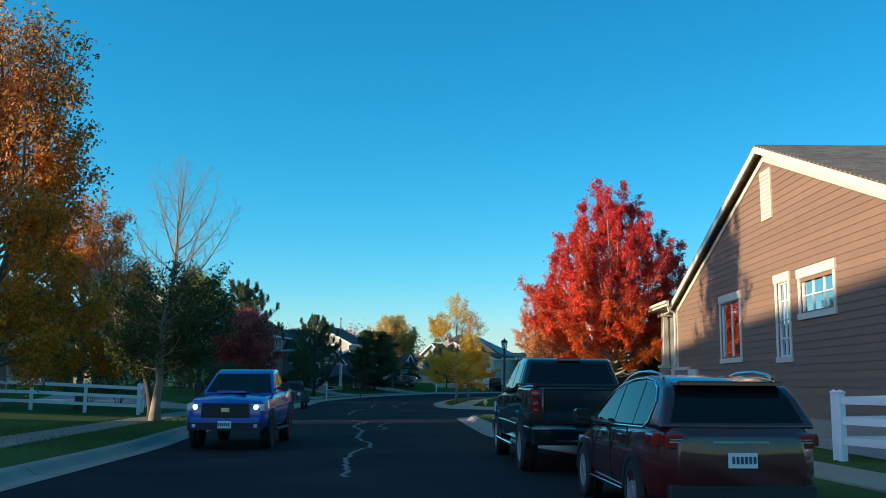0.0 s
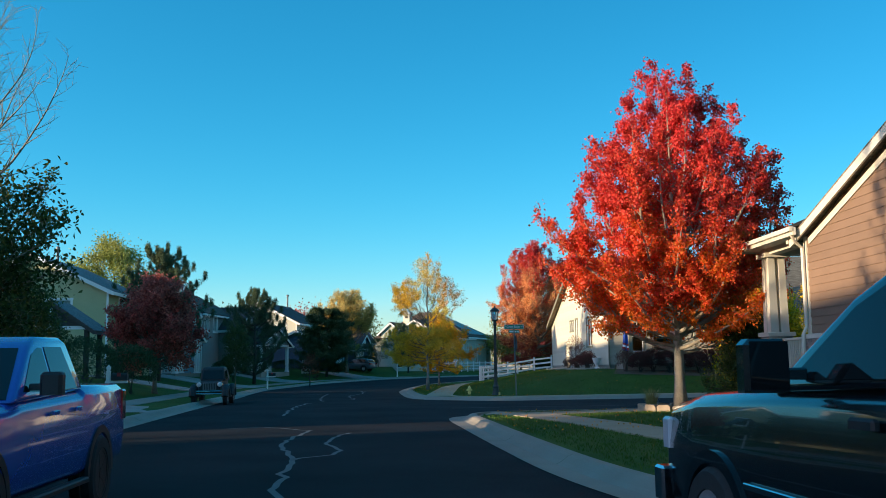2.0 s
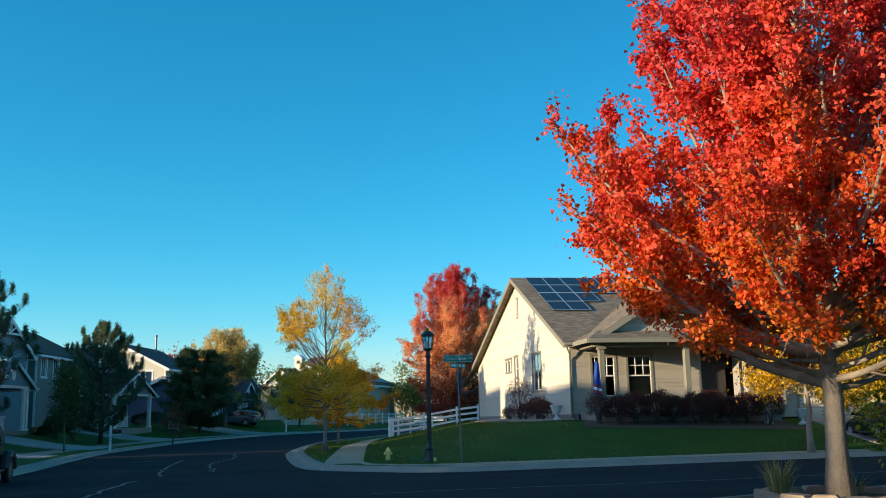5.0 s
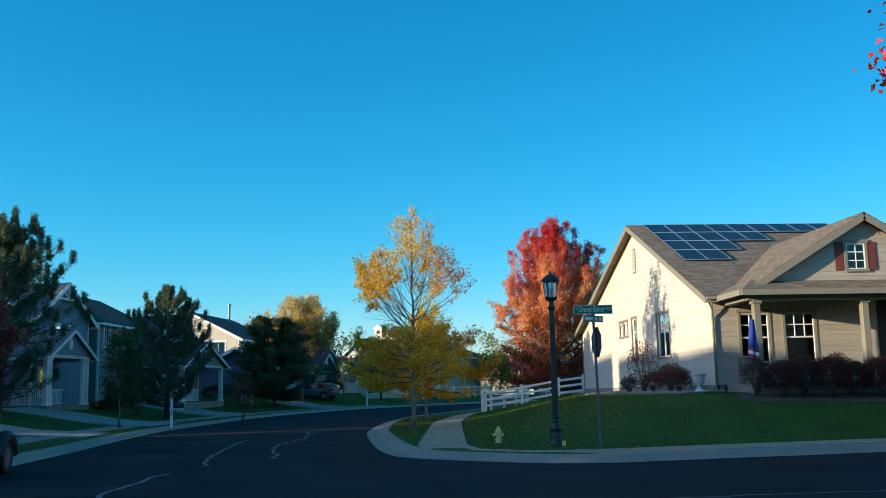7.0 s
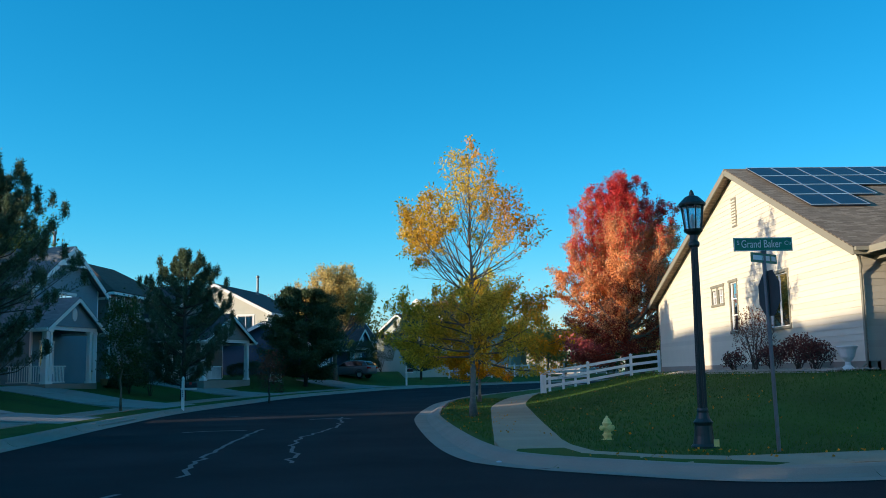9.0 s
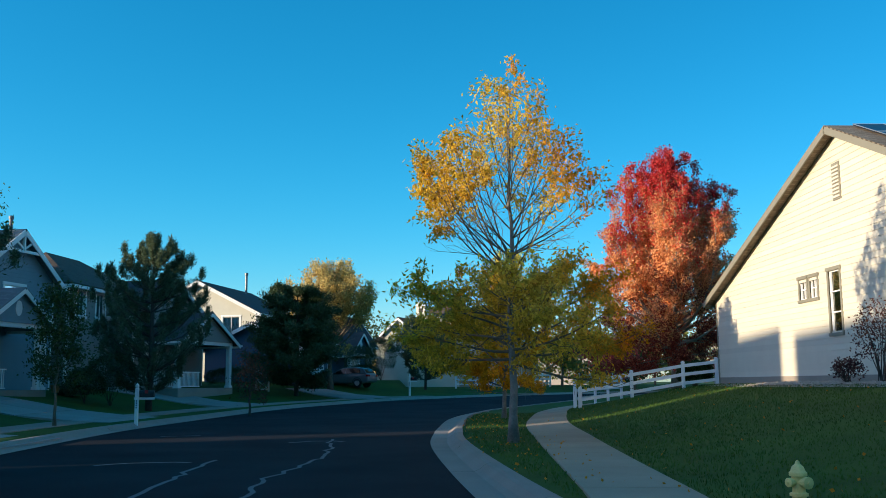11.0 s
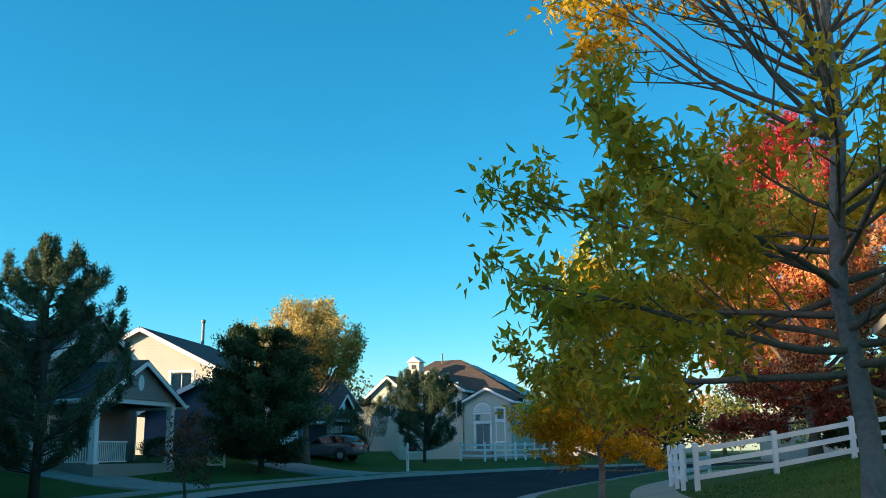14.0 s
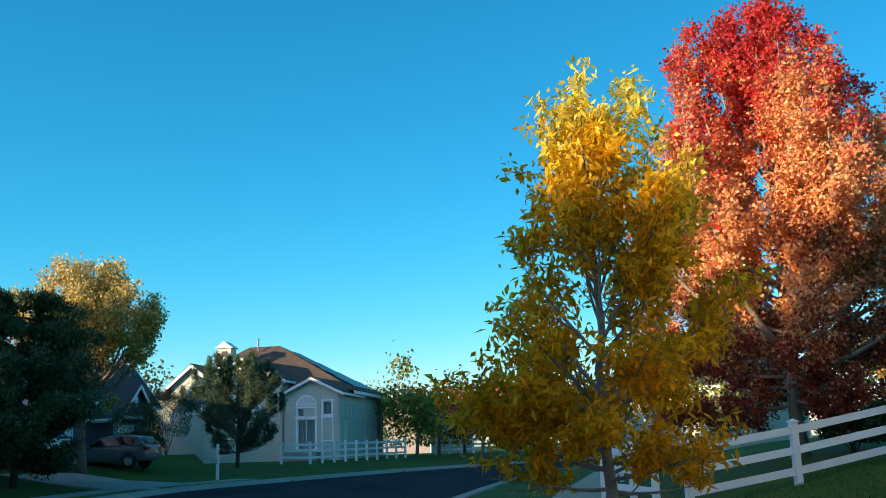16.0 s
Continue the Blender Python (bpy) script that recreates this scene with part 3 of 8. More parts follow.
# ---- trees ----
def leaf_mesh(name, centres, length, width, rng, material, parent, droop=0.3, fold=0.25):
    """Leaves as folded blades, one island each."""
    n = len(centres)
    a = rng.normal(size=(n, 3)); a[:, 2] -= droop * 1.5
    a /= np.linalg.norm(a, axis=1, keepdims=True)
    t = rng.normal(size=(n, 3))
    s = np.cross(a, t); s /= np.linalg.norm(s, axis=1, keepdims=True) + 1e-9
    u = np.cross(s, a)
    L = (length * rng.uniform(0.65, 1.3, n))[:, None]
    W = (width * rng.uniform(0.7, 1.25, n))[:, None]
    base = centres
    left = base + a * L * 0.42 + s * W * 0.5 + u * W * fold
    tip = base + a * L
    right = base + a * L * 0.42 - s * W * 0.5 + u * W * fold
    v = np.stack([base, left, tip, right], 1).reshape(-1, 3)
    me = bpy.data.meshes.new(name)
    me.vertices.add(4 * n); me.loops.add(4 * n); me.polygons.add(n)
    me.vertices.foreach_set("co", v.astype(np.float32).ravel())
    me.loops.foreach_set("vertex_index", np.arange(4 * n, dtype=np.int32))
    me.polygons.foreach_set("loop_start", np.arange(0, 4 * n, 4, dtype=np.int32))
    me.polygons.foreach_set("loop_total", np.full(n, 4, dtype=np.int32))
    me.update(calc_edges=True)
    me.materials.append(material)
    ob = new(name, me)
    ob.parent = parent
    ob["kind"] = "stuff"
    return ob


def tree(name, at, label, top, env, first, trunk_r, leaf, leaves, bark, limbs=26, subs=6, size=(0.12, 0.09), spread=0.28, seed=1, lean=(0, 0),
         skew=(0.0, 0.0), up=0.6, low=0.05, vary=(0.72, 1.06), keep=None, group="", twigs=2, trunk_top=0.93, fork=0):
    """A broad-leaved tree. env(h) is the crown's radius at the height h; skew pushes the crown to one side; keep(p) thins the leaves."""
    rng = np.random.RandomState(seed)
    holder = thing(name, (at[0], at[1], ground_z(at[0], at[1]) - 0.02), 0, label, "tree", group)
    g = Geo()
    n = 10
    tp = [Vector((lean[0] * (k / n) ** 1.5 + (0.05 * top / 8) * rng.normal() * (k > 0), lean[1] * (k / n) ** 1.5 + (0.05 * top / 8) * rng.normal() * (k > 0), top * trunk_top * k / n)) for k in range(n + 1)]
    tr = [trunk_r * (1.35 if k == 0 else 1.0) * (1 - 0.93 * (k / n) ** 0.85) + 0.008 for k in range(n + 1)]
    g.tube(tp, tr, 9)
    g.done("trunk", bark, holder, smooth=True)
    g = Geo()

    def trunk_at(z):
        f = min(max(z / (top * trunk_top) * n, 0), n - 1e-6)
        i = int(f)
        return tp[i].lerp(tp[i + 1], f - i), lerp(tr[i], tr[i + 1], f - i)

    anchors, weights = [], []
    for i in range(limbs):
        f = (i + rng.uniform(0, 0.8)) / limbs
        z0 = first + (top * 0.9 - first) * f ** 1.05
        start, r0 = trunk_at(z0)
        az = i * 2.399 + rng.uniform(-0.5, 0.5)
        lift = up * (low + (1 - low) * min(1, f / 0.45))          # low limbs spread level, high ones climb
        z1 = min(z0 + lift * (0.3 + 0.7 * rng.rand()) * (env(z0) + 0.4) - 0.25 * max(0, 0.2 - f) * env(z0), top * 0.99)
        rad = env(z1) * rng.uniform(*vary)
        d = Vector((math.cos(az), math.sin(az), 0))
        k = 1 + (skew[0](z1) if callable(skew[0]) else skew[0]) * d.x + skew[1] * d.y
        rad *= max(0.35, k)
        c = trunk_at(z1)[0]
        tip = Vector((c.x + d.x * rad, c.y + d.y * rad, z1))
        mid = start.lerp(tip, 0.5) + Vector((0, 0, -0.10 * rad)) + Vector(rng.normal(size=3) * 0.06 * rad)
        pts = []
        m = 6
        for k in range(m + 1):
            t = k / m
            p = start * (1 - t) ** 2 + mid * 2 * t * (1 - t) + tip * t * t
            pts.append(p + Vector(rng.normal(size=3) * 0.02 * rad * (0 < k < m)))
        lr = max(0.012, min(r0 * 0.55, 0.02 + 0.015 * rad))
        g.tube(pts, [lr * (1 - 0.85 * k / m) for k in range(m + 1)], 6, False)
        for s in range(subs):
            t = 0.22 + 0.78 * (s + rng.rand()) / subs
            b = start * (1 - t) ** 2 + mid * 2 * t * (1 - t) + tip * t * t
            out = (tip - start).normalized()
            side = out.cross(Vector((0, 0, 1))).normalized() * (1 if s % 2 else -1)
            dirn = (out * 0.75 + side * rng.uniform(0.4, 1.0) + Vector((0, 0, rng.uniform(-0.25, 0.75) * (0.5 + up)))).normalized()
            ln = rad * rng.uniform(0.22, 0.48) * (1.15 - 0.4 * t) + 0.25
            e = b + dirn * ln
            h = b.lerp(e, 0.5) + Vector(rng.normal(size=3) * 0.06 * ln)
            g.tube([b, h, e], [lr * (1 - 0.8 * t) * 0.7 + 0.004, lr * 0.25 + 0.004, 0.003], 4, False)
            for q in range(twigs):
                w = h.lerp(e, q / max(1, twigs))
                tw = w + (dirn * 0.5 + Vector(rng.normal(size=3) * 0.5)).normalized() * ln * rng.uniform(0.3, 0.6)
                g.tube([w, tw], [0.006, 0.002], 3, False)
                anchors.append((tw.x, tw.y, tw.z)); weights.append(ln)
                anchors.append(tuple(w.lerp(tw, 0.5))); weights.append(ln)
            anchors.append((e.x, e.y, e.z)); weights.append(ln * 1.3)
            anchors.append((h.x, h.y, h.z)); weights.append(ln)
        anchors.append((tip.x, tip.y, tip.z)); weights.append(1.0)
    g.done("branching", bark, holder, smooth=True)["kind"] = "stuff"
    if leaves:
        A, w = np.array(anchors), np.array(weights)
        pick = rng.choice(len(A), leaves, p=w / w.sum())
        p = A[pick] + rng.normal(size=(leaves, 3)) * spread * (0.5 + 0.7 * rng.rand(len(A))[pick])[:, None]
        p = p[p[:, 2] > 0.5]
        if keep is not None:
            p = p[keep(p, rng)]
        leaf_mesh("crown", p, size[0], size[1], rng, leaf, holder)
    return holder


def grow_tree(name, at, label, top, sets, trunk_r, leaf, leaves, bark, size=(0.1, 0.09), spread=0.1, seed=1, lean=(0, 0), trunk_top=0.85, keep=None, group="", gap=0.34, droop=0.3, reach2=0.26, thick=1.0, trunk_bark=None):
    """A broad-leaved tree grown limb by limb. Each set of limbs has its count n, the trunk heights z that it leaves from, its rise in degrees,
    the crown's radius env(h), a skew to one side, the bare share of each limb and the weight dens of its leaves."""
    rng = np.random.RandomState(seed)
    holder = thing(name, (at[0], at[1], ground_z(at[0], at[1]) - 0.02), 0, label, "tree", group)
    n = 12
    wob = 0.03 * top / 8
    tp = [Vector((lean[0] * (k / n) ** 1.4 + wob * rng.normal() * (k > 1), lean[1] * (k / n) ** 1.4 + wob * rng.normal() * (k > 1), top * trunk_top * k / n)) for k in range(n + 1)]
    tr = [trunk_r * (1.4 if k == 0 else 1.0) * (1 - 0.92 * (k / n) ** 0.8) + 0.008 for k in range(n + 1)]
    Geo().tube(tp, tr, 10).done("trunk", trunk_bark or bark, holder, smooth=True)

    def trunk_at(z):
        f = min(max(z / (top * trunk_top) * n, 0), n - 1e-6)
        i = int(f)
        return tp[i].lerp(tp[i + 1], f - i), lerp(tr[i], tr[i + 1], f - i)

    anchors, weights = [], []
    for st in sets:
        env, skew = st["env"], st.get("skew", (0, 0))
        bare, dens = st.get("bare", 0.2), st.get("dens", 1.0)
        cap = st.get("cap", top)

        def reach(p):
            c = trunk_at(p.z)[0]
            d = Vector((p.x - c.x, p.y - c.y))
            r = d.length
            if r < 1e-6:
                return 0.0
            return r / (env(p.z) * max(0.3, 1 + (skew[0] * d.x + skew[1] * d.y) / r) + 1e-6)
        for i in range(st["n"]):
            f = (i + rng.uniform(0.1, 0.9)) / st["n"]
            z0 = lerp(st["z"][0], st["z"][1], f)
            p, r0 = trunk_at(z0)
            p = p.copy()
            az = st["az"] + rng.normal() * 0.15 if "az" in st else i * 2.399 + st.get("turn", 0) + rng.uniform(-0.45, 0.45)
            el = radians(lerp(st["rise"][0], st["rise"][1], f) + rng.normal() * 5 - 9)
            lim = rng.uniform(*st.get("vary", (0.72, 1.08)))
            hi = min(cap, top) * rng.uniform(0.93, 1.0)
            pts = [p.copy()]
            for _ in range(60):
                az += rng.normal() * 0.07
                el = min(el + radians(1.6) + rng.normal() * 0.05, 1.52)
                p = p + Vector((math.cos(az) * math.cos(el), math.sin(az) * math.cos(el), math.sin(el))) * 0.22
                if reach(p) > lim or p.z > hi or (p.z < 0.7):
                    break
                pts.append(p.copy())
            if len(pts) < 3:
                continue
            m = len(pts) - 1
            ln = m * 0.22
            lr = min(r0 * 0.62, 0.014 + 0.013 * ln) * thick
            rad = [max(0.004, lr * (1 - 0.88 * k / m)) for k in range(m + 1)]
            limb = Geo()
            limb.tube(pts, rad, 6, False)
            subs = max(2, int(ln * 0.85 / gap))
            for k in range(subs):
                t = 0.15 + 0.85 * (k + rng.rand()) / subs
                q = min(int(t * m), m - 1)
                b = pts[q].lerp(pts[q + 1], t * m - q)
                tan = (pts[q + 1] - pts[q]).normalized()
                side = tan.cross(Vector(rng.normal(size=3))).normalized()
                side.z *= 0.7
                dr = (tan * 0.85 + side * rng.uniform(0.5, 0.95) + Vector((0, 0, rng.uniform(-0.05, 0.4)))).normalized()
                l2 = (0.3 + reach2 * ln * (1 - t)) * rng.uniform(0.7, 1.25)
                e = b + dr * l2
                while reach(e) > 1.12 and l2 > 0.2:
                    l2 *= 0.7
                    e = b + dr * l2
                h = b.lerp(e, 0.5) + Vector(rng.normal(size=3) * 0.05 * l2) + Vector((0, 0, -0.05 * l2))
                br = max(0.004, lr * (1 - 0.8 * t) * 0.5)
                limb.tube([b, h, e], [br, br * 0.65, 0.003], 4, False)
                w = dens * rng.uniform(0.3, 1.5) ** 1.5 * (1.0 if t > bare else 0.0)
                if w:
                    for u in (0.45, 0.75, 1.0):
                        anchors.append(tuple(b.lerp(h, u * 2) if u < 0.5 else h.lerp(e, u * 2 - 1))); weights.append(w * l2)
                for u in (0.3, 0.55, 0.8):
                    c = b.lerp(e, u)
                    tw = c + (dr * 0.7 + Vector(rng.normal(size=3) * 0.55)).normalized() * (0.12 + 0.35 * l2) * rng.uniform(0.7, 1.2)
                    limb.tube([c, tw], [0.005, 0.002], 3, False)
                    if w:
                        anchors.append(tuple(c.lerp(tw, 0.55))); weights.append(w * l2 * 0.8)
                        anchors.append(tuple(tw)); weights.append(w * l2)
            if bare < 1:
                for q in range(int(m * max(bare, 0.7)), m + 1):
                    anchors.append(tuple(pts[q])); weights.append(dens * 0.3)
            limb.done("limb", bark, holder, smooth=True)
    if leaves and anchors:
        A, w = np.array(anchors), np.array(weights)
        pick = rng.choice(len(A), leaves, p=w / w.sum())
        p = A[pick] + rng.normal(size=(leaves, 3)) * spread * (0.55 + 0.8 * rng.rand(len(A))[pick])[:, None]
        p = p[p[:, 2] > 0.5]
        if keep is not None:
            p = p[keep(p, rng)]
        leaf_mesh("crown", p, size[0], size[1], rng, leaf, holder, droop=droop)
    return holder


def profile(*pairs):
    hs, rs = [p[0] for p in pairs], [p[1] for p in pairs]
    return lambda h: float(np.interp(h, hs, rs))


def pine(name, at, label, top, radius, leaf, tufts, seed, first=0.8, bark=None, blob=1.0, round_top=False, needle=(0.17, 0.035)):
    """A pine: whorls of up-curved boughs that carry brushes of needles."""
    rng = np.random.RandomState(seed)
    holder = thing(name, (at[0], at[1], ground_z(at[0], at[1]) - 0.02), 0, label, "tree")
    g = Geo()
    g.tube([(0, 0, 0), (0.05, 0.02, top * 0.4), (0, 0.05, top * 0.75), (0, 0, top)], [top * 0.022, top * 0.016, top * 0.008, 0.01], 8)
    cs = []
    whorls = int(top * 1.7)
    for i in range(whorls):
        f = (i + rng.uniform(-0.2, 0.2)) / whorls
        f = min(max(f, 0.0), 0.99)
        z = first + (top - first) * f
        r = radius * (math.sqrt(max(0.02, 1 - f ** 2.2)) if round_top else (1 - f) ** 0.6 + 0.05) * (0.55 + 0.45 * min(1, f * 5))
        for b in range(9):
            az = rng.uniform(0, 6.283)
            rr = r * (rng.uniform(0.7, 1.04) if round_top else rng.uniform(0.5, 1.2))
            tip = Vector((math.cos(az) * rr, math.sin(az) * rr, min(z + rr * (rng.uniform(-0.1, 0.3) if round_top else rng.uniform(0.35, 0.95)), top * 1.03)))
            st = Vector((0, 0, z))
            mid = st.lerp(tip, 0.55) - Vector((0, 0, 0.12 * rr))
            g.tube([st, mid, tip], [0.035, 0.02, 0.006], 4, False)
            for q in range(7):
                t = 0.25 + 0.75 * (q + rng.rand()) / 7
                p = st * (1 - t) ** 2 + mid * 2 * t * (1 - t) + tip * t * t
                cs.append((p, (tip - mid).normalized(), 0.16 + 0.30 * rr / radius * rng.rand()))
            if not round_top:
                for q in range(6):          # the bough's end turns up into a brush
                    cs.append((tip + Vector((0, 0, 0.08 * q - 0.1)), Vector((0, 0, 1)), 0.17))
    g.done("trunk", bark or M["darkbark"], holder, smooth=True)
    C = np.array([tuple(c[0]) for c in cs]); Dn = np.array([tuple(c[1]) for c in cs]); S = np.array([c[2] for c in cs])
    k = rng.randint(0, len(C), tufts)
    side = rng.normal(size=(tufts, 3)) * (0.42 if round_top else 0.32)
    side[:, 2] += 0.25
    p = C[k] + (Dn[k] * rng.uniform(-0.2, 1.0, tufts)[:, None] + side) * S[k][:, None] * blob
    p = p[p[:, 2] > 0.25]
    leaf_mesh("needles", p, needle[0], needle[1], rng, leaf, holder, droop=-0.5, fold=0.1)
    return holder


L = {
    "maple": leaf_mat("red_maple_leaves", [(0.0, (0.84, 0.24, 0.02)), (0.25, (0.83, 0.13, 0.03)), (0.55, (0.78, 0.072, 0.045)), (1.0, (0.70, 0.05, 0.055))], (0, 0, 1), 1.5, 11.0, 0.5, trans=0.32),
    # Dark red base paints shade, pale orange middle paints sun, over real leaf hues.
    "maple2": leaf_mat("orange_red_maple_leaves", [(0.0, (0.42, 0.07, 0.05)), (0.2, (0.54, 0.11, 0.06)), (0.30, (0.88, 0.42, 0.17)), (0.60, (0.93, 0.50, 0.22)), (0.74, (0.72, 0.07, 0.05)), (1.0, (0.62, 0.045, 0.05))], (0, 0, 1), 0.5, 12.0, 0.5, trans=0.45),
    "ash": leaf_mat("ash_leaves_turning", [(0.0, (0.56, 0.46, 0.05)), (0.22, (0.66, 0.48, 0.05)), (0.48, (0.82, 0.50, 0.05)), (0.64, (0.93, 0.66, 0.10)), (0.74, (0.93, 0.62, 0.08)), (0.86, (0.94, 0.40, 0.025)), (1.0, (0.94, 0.36, 0.02))], (1.0, 0.0, 0.25), -2.6, 3.8, 0.2, trans=0.68),
    # Paler yellow at the top is sunlight painted into the leaf colour.
    "ash2": leaf_mat("golden_ash_leaves", [(0.0, (0.92, 0.40, 0.014)), (0.3, (0.88, 0.44, 0.018)), (0.6, (0.88, 0.50, 0.025)), (0.85, (0.88, 0.62, 0.05)), (1.0, (0.95, 0.80, 0.16))], (0.1, 0, 1), 0.2, 6.4, 0.4, trans=0.66),
    "orange": leaf_mat("orange_leaves", [(0.0, (0.75, 0.27, 0.02)), (0.5, (0.70, 0.24, 0.02)), (1.0, (0.60, 0.28, 0.10))], (0, 0, 1), 1, 11, 0.45, trans=0.5),
    # Leaf hues run green to yellow; sunlight at the top is painted paler.
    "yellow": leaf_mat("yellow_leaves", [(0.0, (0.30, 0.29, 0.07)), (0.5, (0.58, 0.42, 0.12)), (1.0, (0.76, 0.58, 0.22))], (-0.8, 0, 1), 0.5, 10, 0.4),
    "lime": leaf_mat("yellow_green_leaves", [(0.0, (0.16, 0.20, 0.04)), (0.6, (0.26, 0.30, 0.06)), (1.0, (0.40, 0.40, 0.10))], (0, 0, 1), 2, 12, 0.5),
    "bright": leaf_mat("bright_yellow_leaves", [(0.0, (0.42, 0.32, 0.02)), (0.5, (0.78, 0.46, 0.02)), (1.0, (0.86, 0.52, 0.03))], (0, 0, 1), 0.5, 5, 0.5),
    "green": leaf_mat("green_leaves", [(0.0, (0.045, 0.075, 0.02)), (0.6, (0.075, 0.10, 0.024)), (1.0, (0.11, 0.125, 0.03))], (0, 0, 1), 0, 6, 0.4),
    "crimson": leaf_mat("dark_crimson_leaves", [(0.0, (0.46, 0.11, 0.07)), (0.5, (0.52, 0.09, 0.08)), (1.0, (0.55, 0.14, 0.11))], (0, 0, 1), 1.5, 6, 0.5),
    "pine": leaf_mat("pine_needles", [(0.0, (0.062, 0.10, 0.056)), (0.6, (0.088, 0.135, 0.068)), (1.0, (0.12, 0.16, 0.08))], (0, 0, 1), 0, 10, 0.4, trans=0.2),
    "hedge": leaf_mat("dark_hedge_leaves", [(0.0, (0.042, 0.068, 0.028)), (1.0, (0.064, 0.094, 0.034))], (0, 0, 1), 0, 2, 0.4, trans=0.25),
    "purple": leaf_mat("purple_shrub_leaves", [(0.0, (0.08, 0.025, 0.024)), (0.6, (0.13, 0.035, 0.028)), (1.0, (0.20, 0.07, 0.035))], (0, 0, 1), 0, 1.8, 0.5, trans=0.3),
}

E_MAPLE = profile((0, 2), (1.8, 2.3), (3.0, 3.6), (4.5, 4.35), (6.0, 4.5), (7.5, 4.1), (8.5, 3.2), (9.5, 2.2), (10.5, 1.4), (11.4, 0.9), (12.1, 0.5))
grow_tree("red_maple", (8.35, 49.8), "tall red maple in full autumn colour beside the side street", 12.1,
          [dict(n=22, z=(1.8, 3.3), rise=(9, 32), env=E_MAPLE, bare=0.2, vary=(0.72, 1.03)), dict(n=22, z=(2.2, 4.8), rise=(22, 44), env=E_MAPLE, bare=0.25, turn=1.0, vary=(0.68, 1.1)), dict(n=22, z=(3.6, 9.0), rise=(42, 72), env=E_MAPLE, bare=0.15, turn=2.0, vary=(0.6, 1.2))],
          0.19, L["maple"], 200000, M["palebark"], size=(0.085, 0.07), spread=0.075, seed=4, gap=0.26, reach2=0.2,
          keep=lambda p, r: p[:, 2] > 2.15 + 0.1 * np.hypot(p[:, 0], p[:, 1]) + 0.9 * np.maximum(np.hypot(p[:, 0], p[:, 1]) - 3.1, 0) + 0.25 * np.sin(2.3 * p[:, 0] + 1.7 * p[:, 1]))
E_FAR = profile((0, 2.6), (1.6, 3.5), (3.0, 4.4), (5.0, 4.7), (7.0, 4.3), (9.0, 3.5), (10.6, 2.4), (12.0, 0.8))
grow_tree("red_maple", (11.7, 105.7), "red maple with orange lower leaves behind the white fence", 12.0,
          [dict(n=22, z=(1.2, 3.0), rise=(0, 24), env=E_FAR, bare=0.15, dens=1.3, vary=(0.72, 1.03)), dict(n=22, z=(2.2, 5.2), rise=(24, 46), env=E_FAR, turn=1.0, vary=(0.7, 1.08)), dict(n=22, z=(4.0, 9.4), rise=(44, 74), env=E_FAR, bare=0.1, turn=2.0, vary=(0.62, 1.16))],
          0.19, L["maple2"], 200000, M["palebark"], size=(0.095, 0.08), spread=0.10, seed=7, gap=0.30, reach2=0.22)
# the larger ash: an open vase of dark limbs with golden tips over a broad low skirt of leaves
E_LOW = profile((0, 2.6), (1.4, 3.5), (2.2, 4.0), (3.2, 3.5), (4.2, 2.4), (5.0, 1.2))
E_HIGH = profile((2.6, 1.2), (4.2, 2.2), (5.2, 3.0), (6.2, 2.9), (6.8, 2.1), (7.4, 1.4), (8.2, 1.05), (9.0, 0.4))
grow_tree("ash_tree", (1.08, 81.6), "young ash tree turning from green to gold on the verge", 9.0,
          [dict(n=24, z=(1.8, 3.3), rise=(0, 38), env=E_LOW, skew=(0.12, 0.0), bare=0.25, dens=1.35, cap=4.2, vary=(0.72, 1.08)),
           dict(n=14, z=(3.6, 5.6), rise=(40, 62), env=E_HIGH, bare=0.55, dens=0.6, turn=0.7), dict(n=12, z=(5.0, 7.4), rise=(58, 76), env=E_HIGH, bare=0.3, dens=0.45),
           dict(n=3, z=(3.9, 4.4), rise=(36, 46), env=E_HIGH, az=3.3, bare=0.5, dens=1.0, vary=(0.95, 1.1)), dict(n=3, z=(3.7, 4.3), rise=(36, 46), env=E_HIGH, az=2.6, bare=0.5, dens=1.0, vary=(0.9, 1.1)),
           dict(n=2, z=(3.7, 4.2), rise=(38, 44), env=E_HIGH, az=4.0, bare=0.5, dens=0.9, vary=(0.9, 1.1)), dict(n=3, z=(4.2, 4.8), rise=(40, 48), env=E_HIGH, az=0.2, bare=0.55, dens=0.7, vary=(0.7, 0.95))],
          0.105, L["ash"], 30000, M["bark"], size=(0.13, 0.048), spread=0.085, seed=12, gap=0.3, thick=0.7, trunk_bark=M["ashbark"],
          keep=lambda p, r: p[:, 2] > 1.45 + 0.18 * np.sin(2.1 * p[:, 0] + 1.3 * p[:, 1]))
E_ASH = profile((0, 1.1), (0.9, 1.6), (2.0, 1.9), (3.5, 1.75), (4.6, 1.4), (5.5, 1.0), (6.9, 0.3))
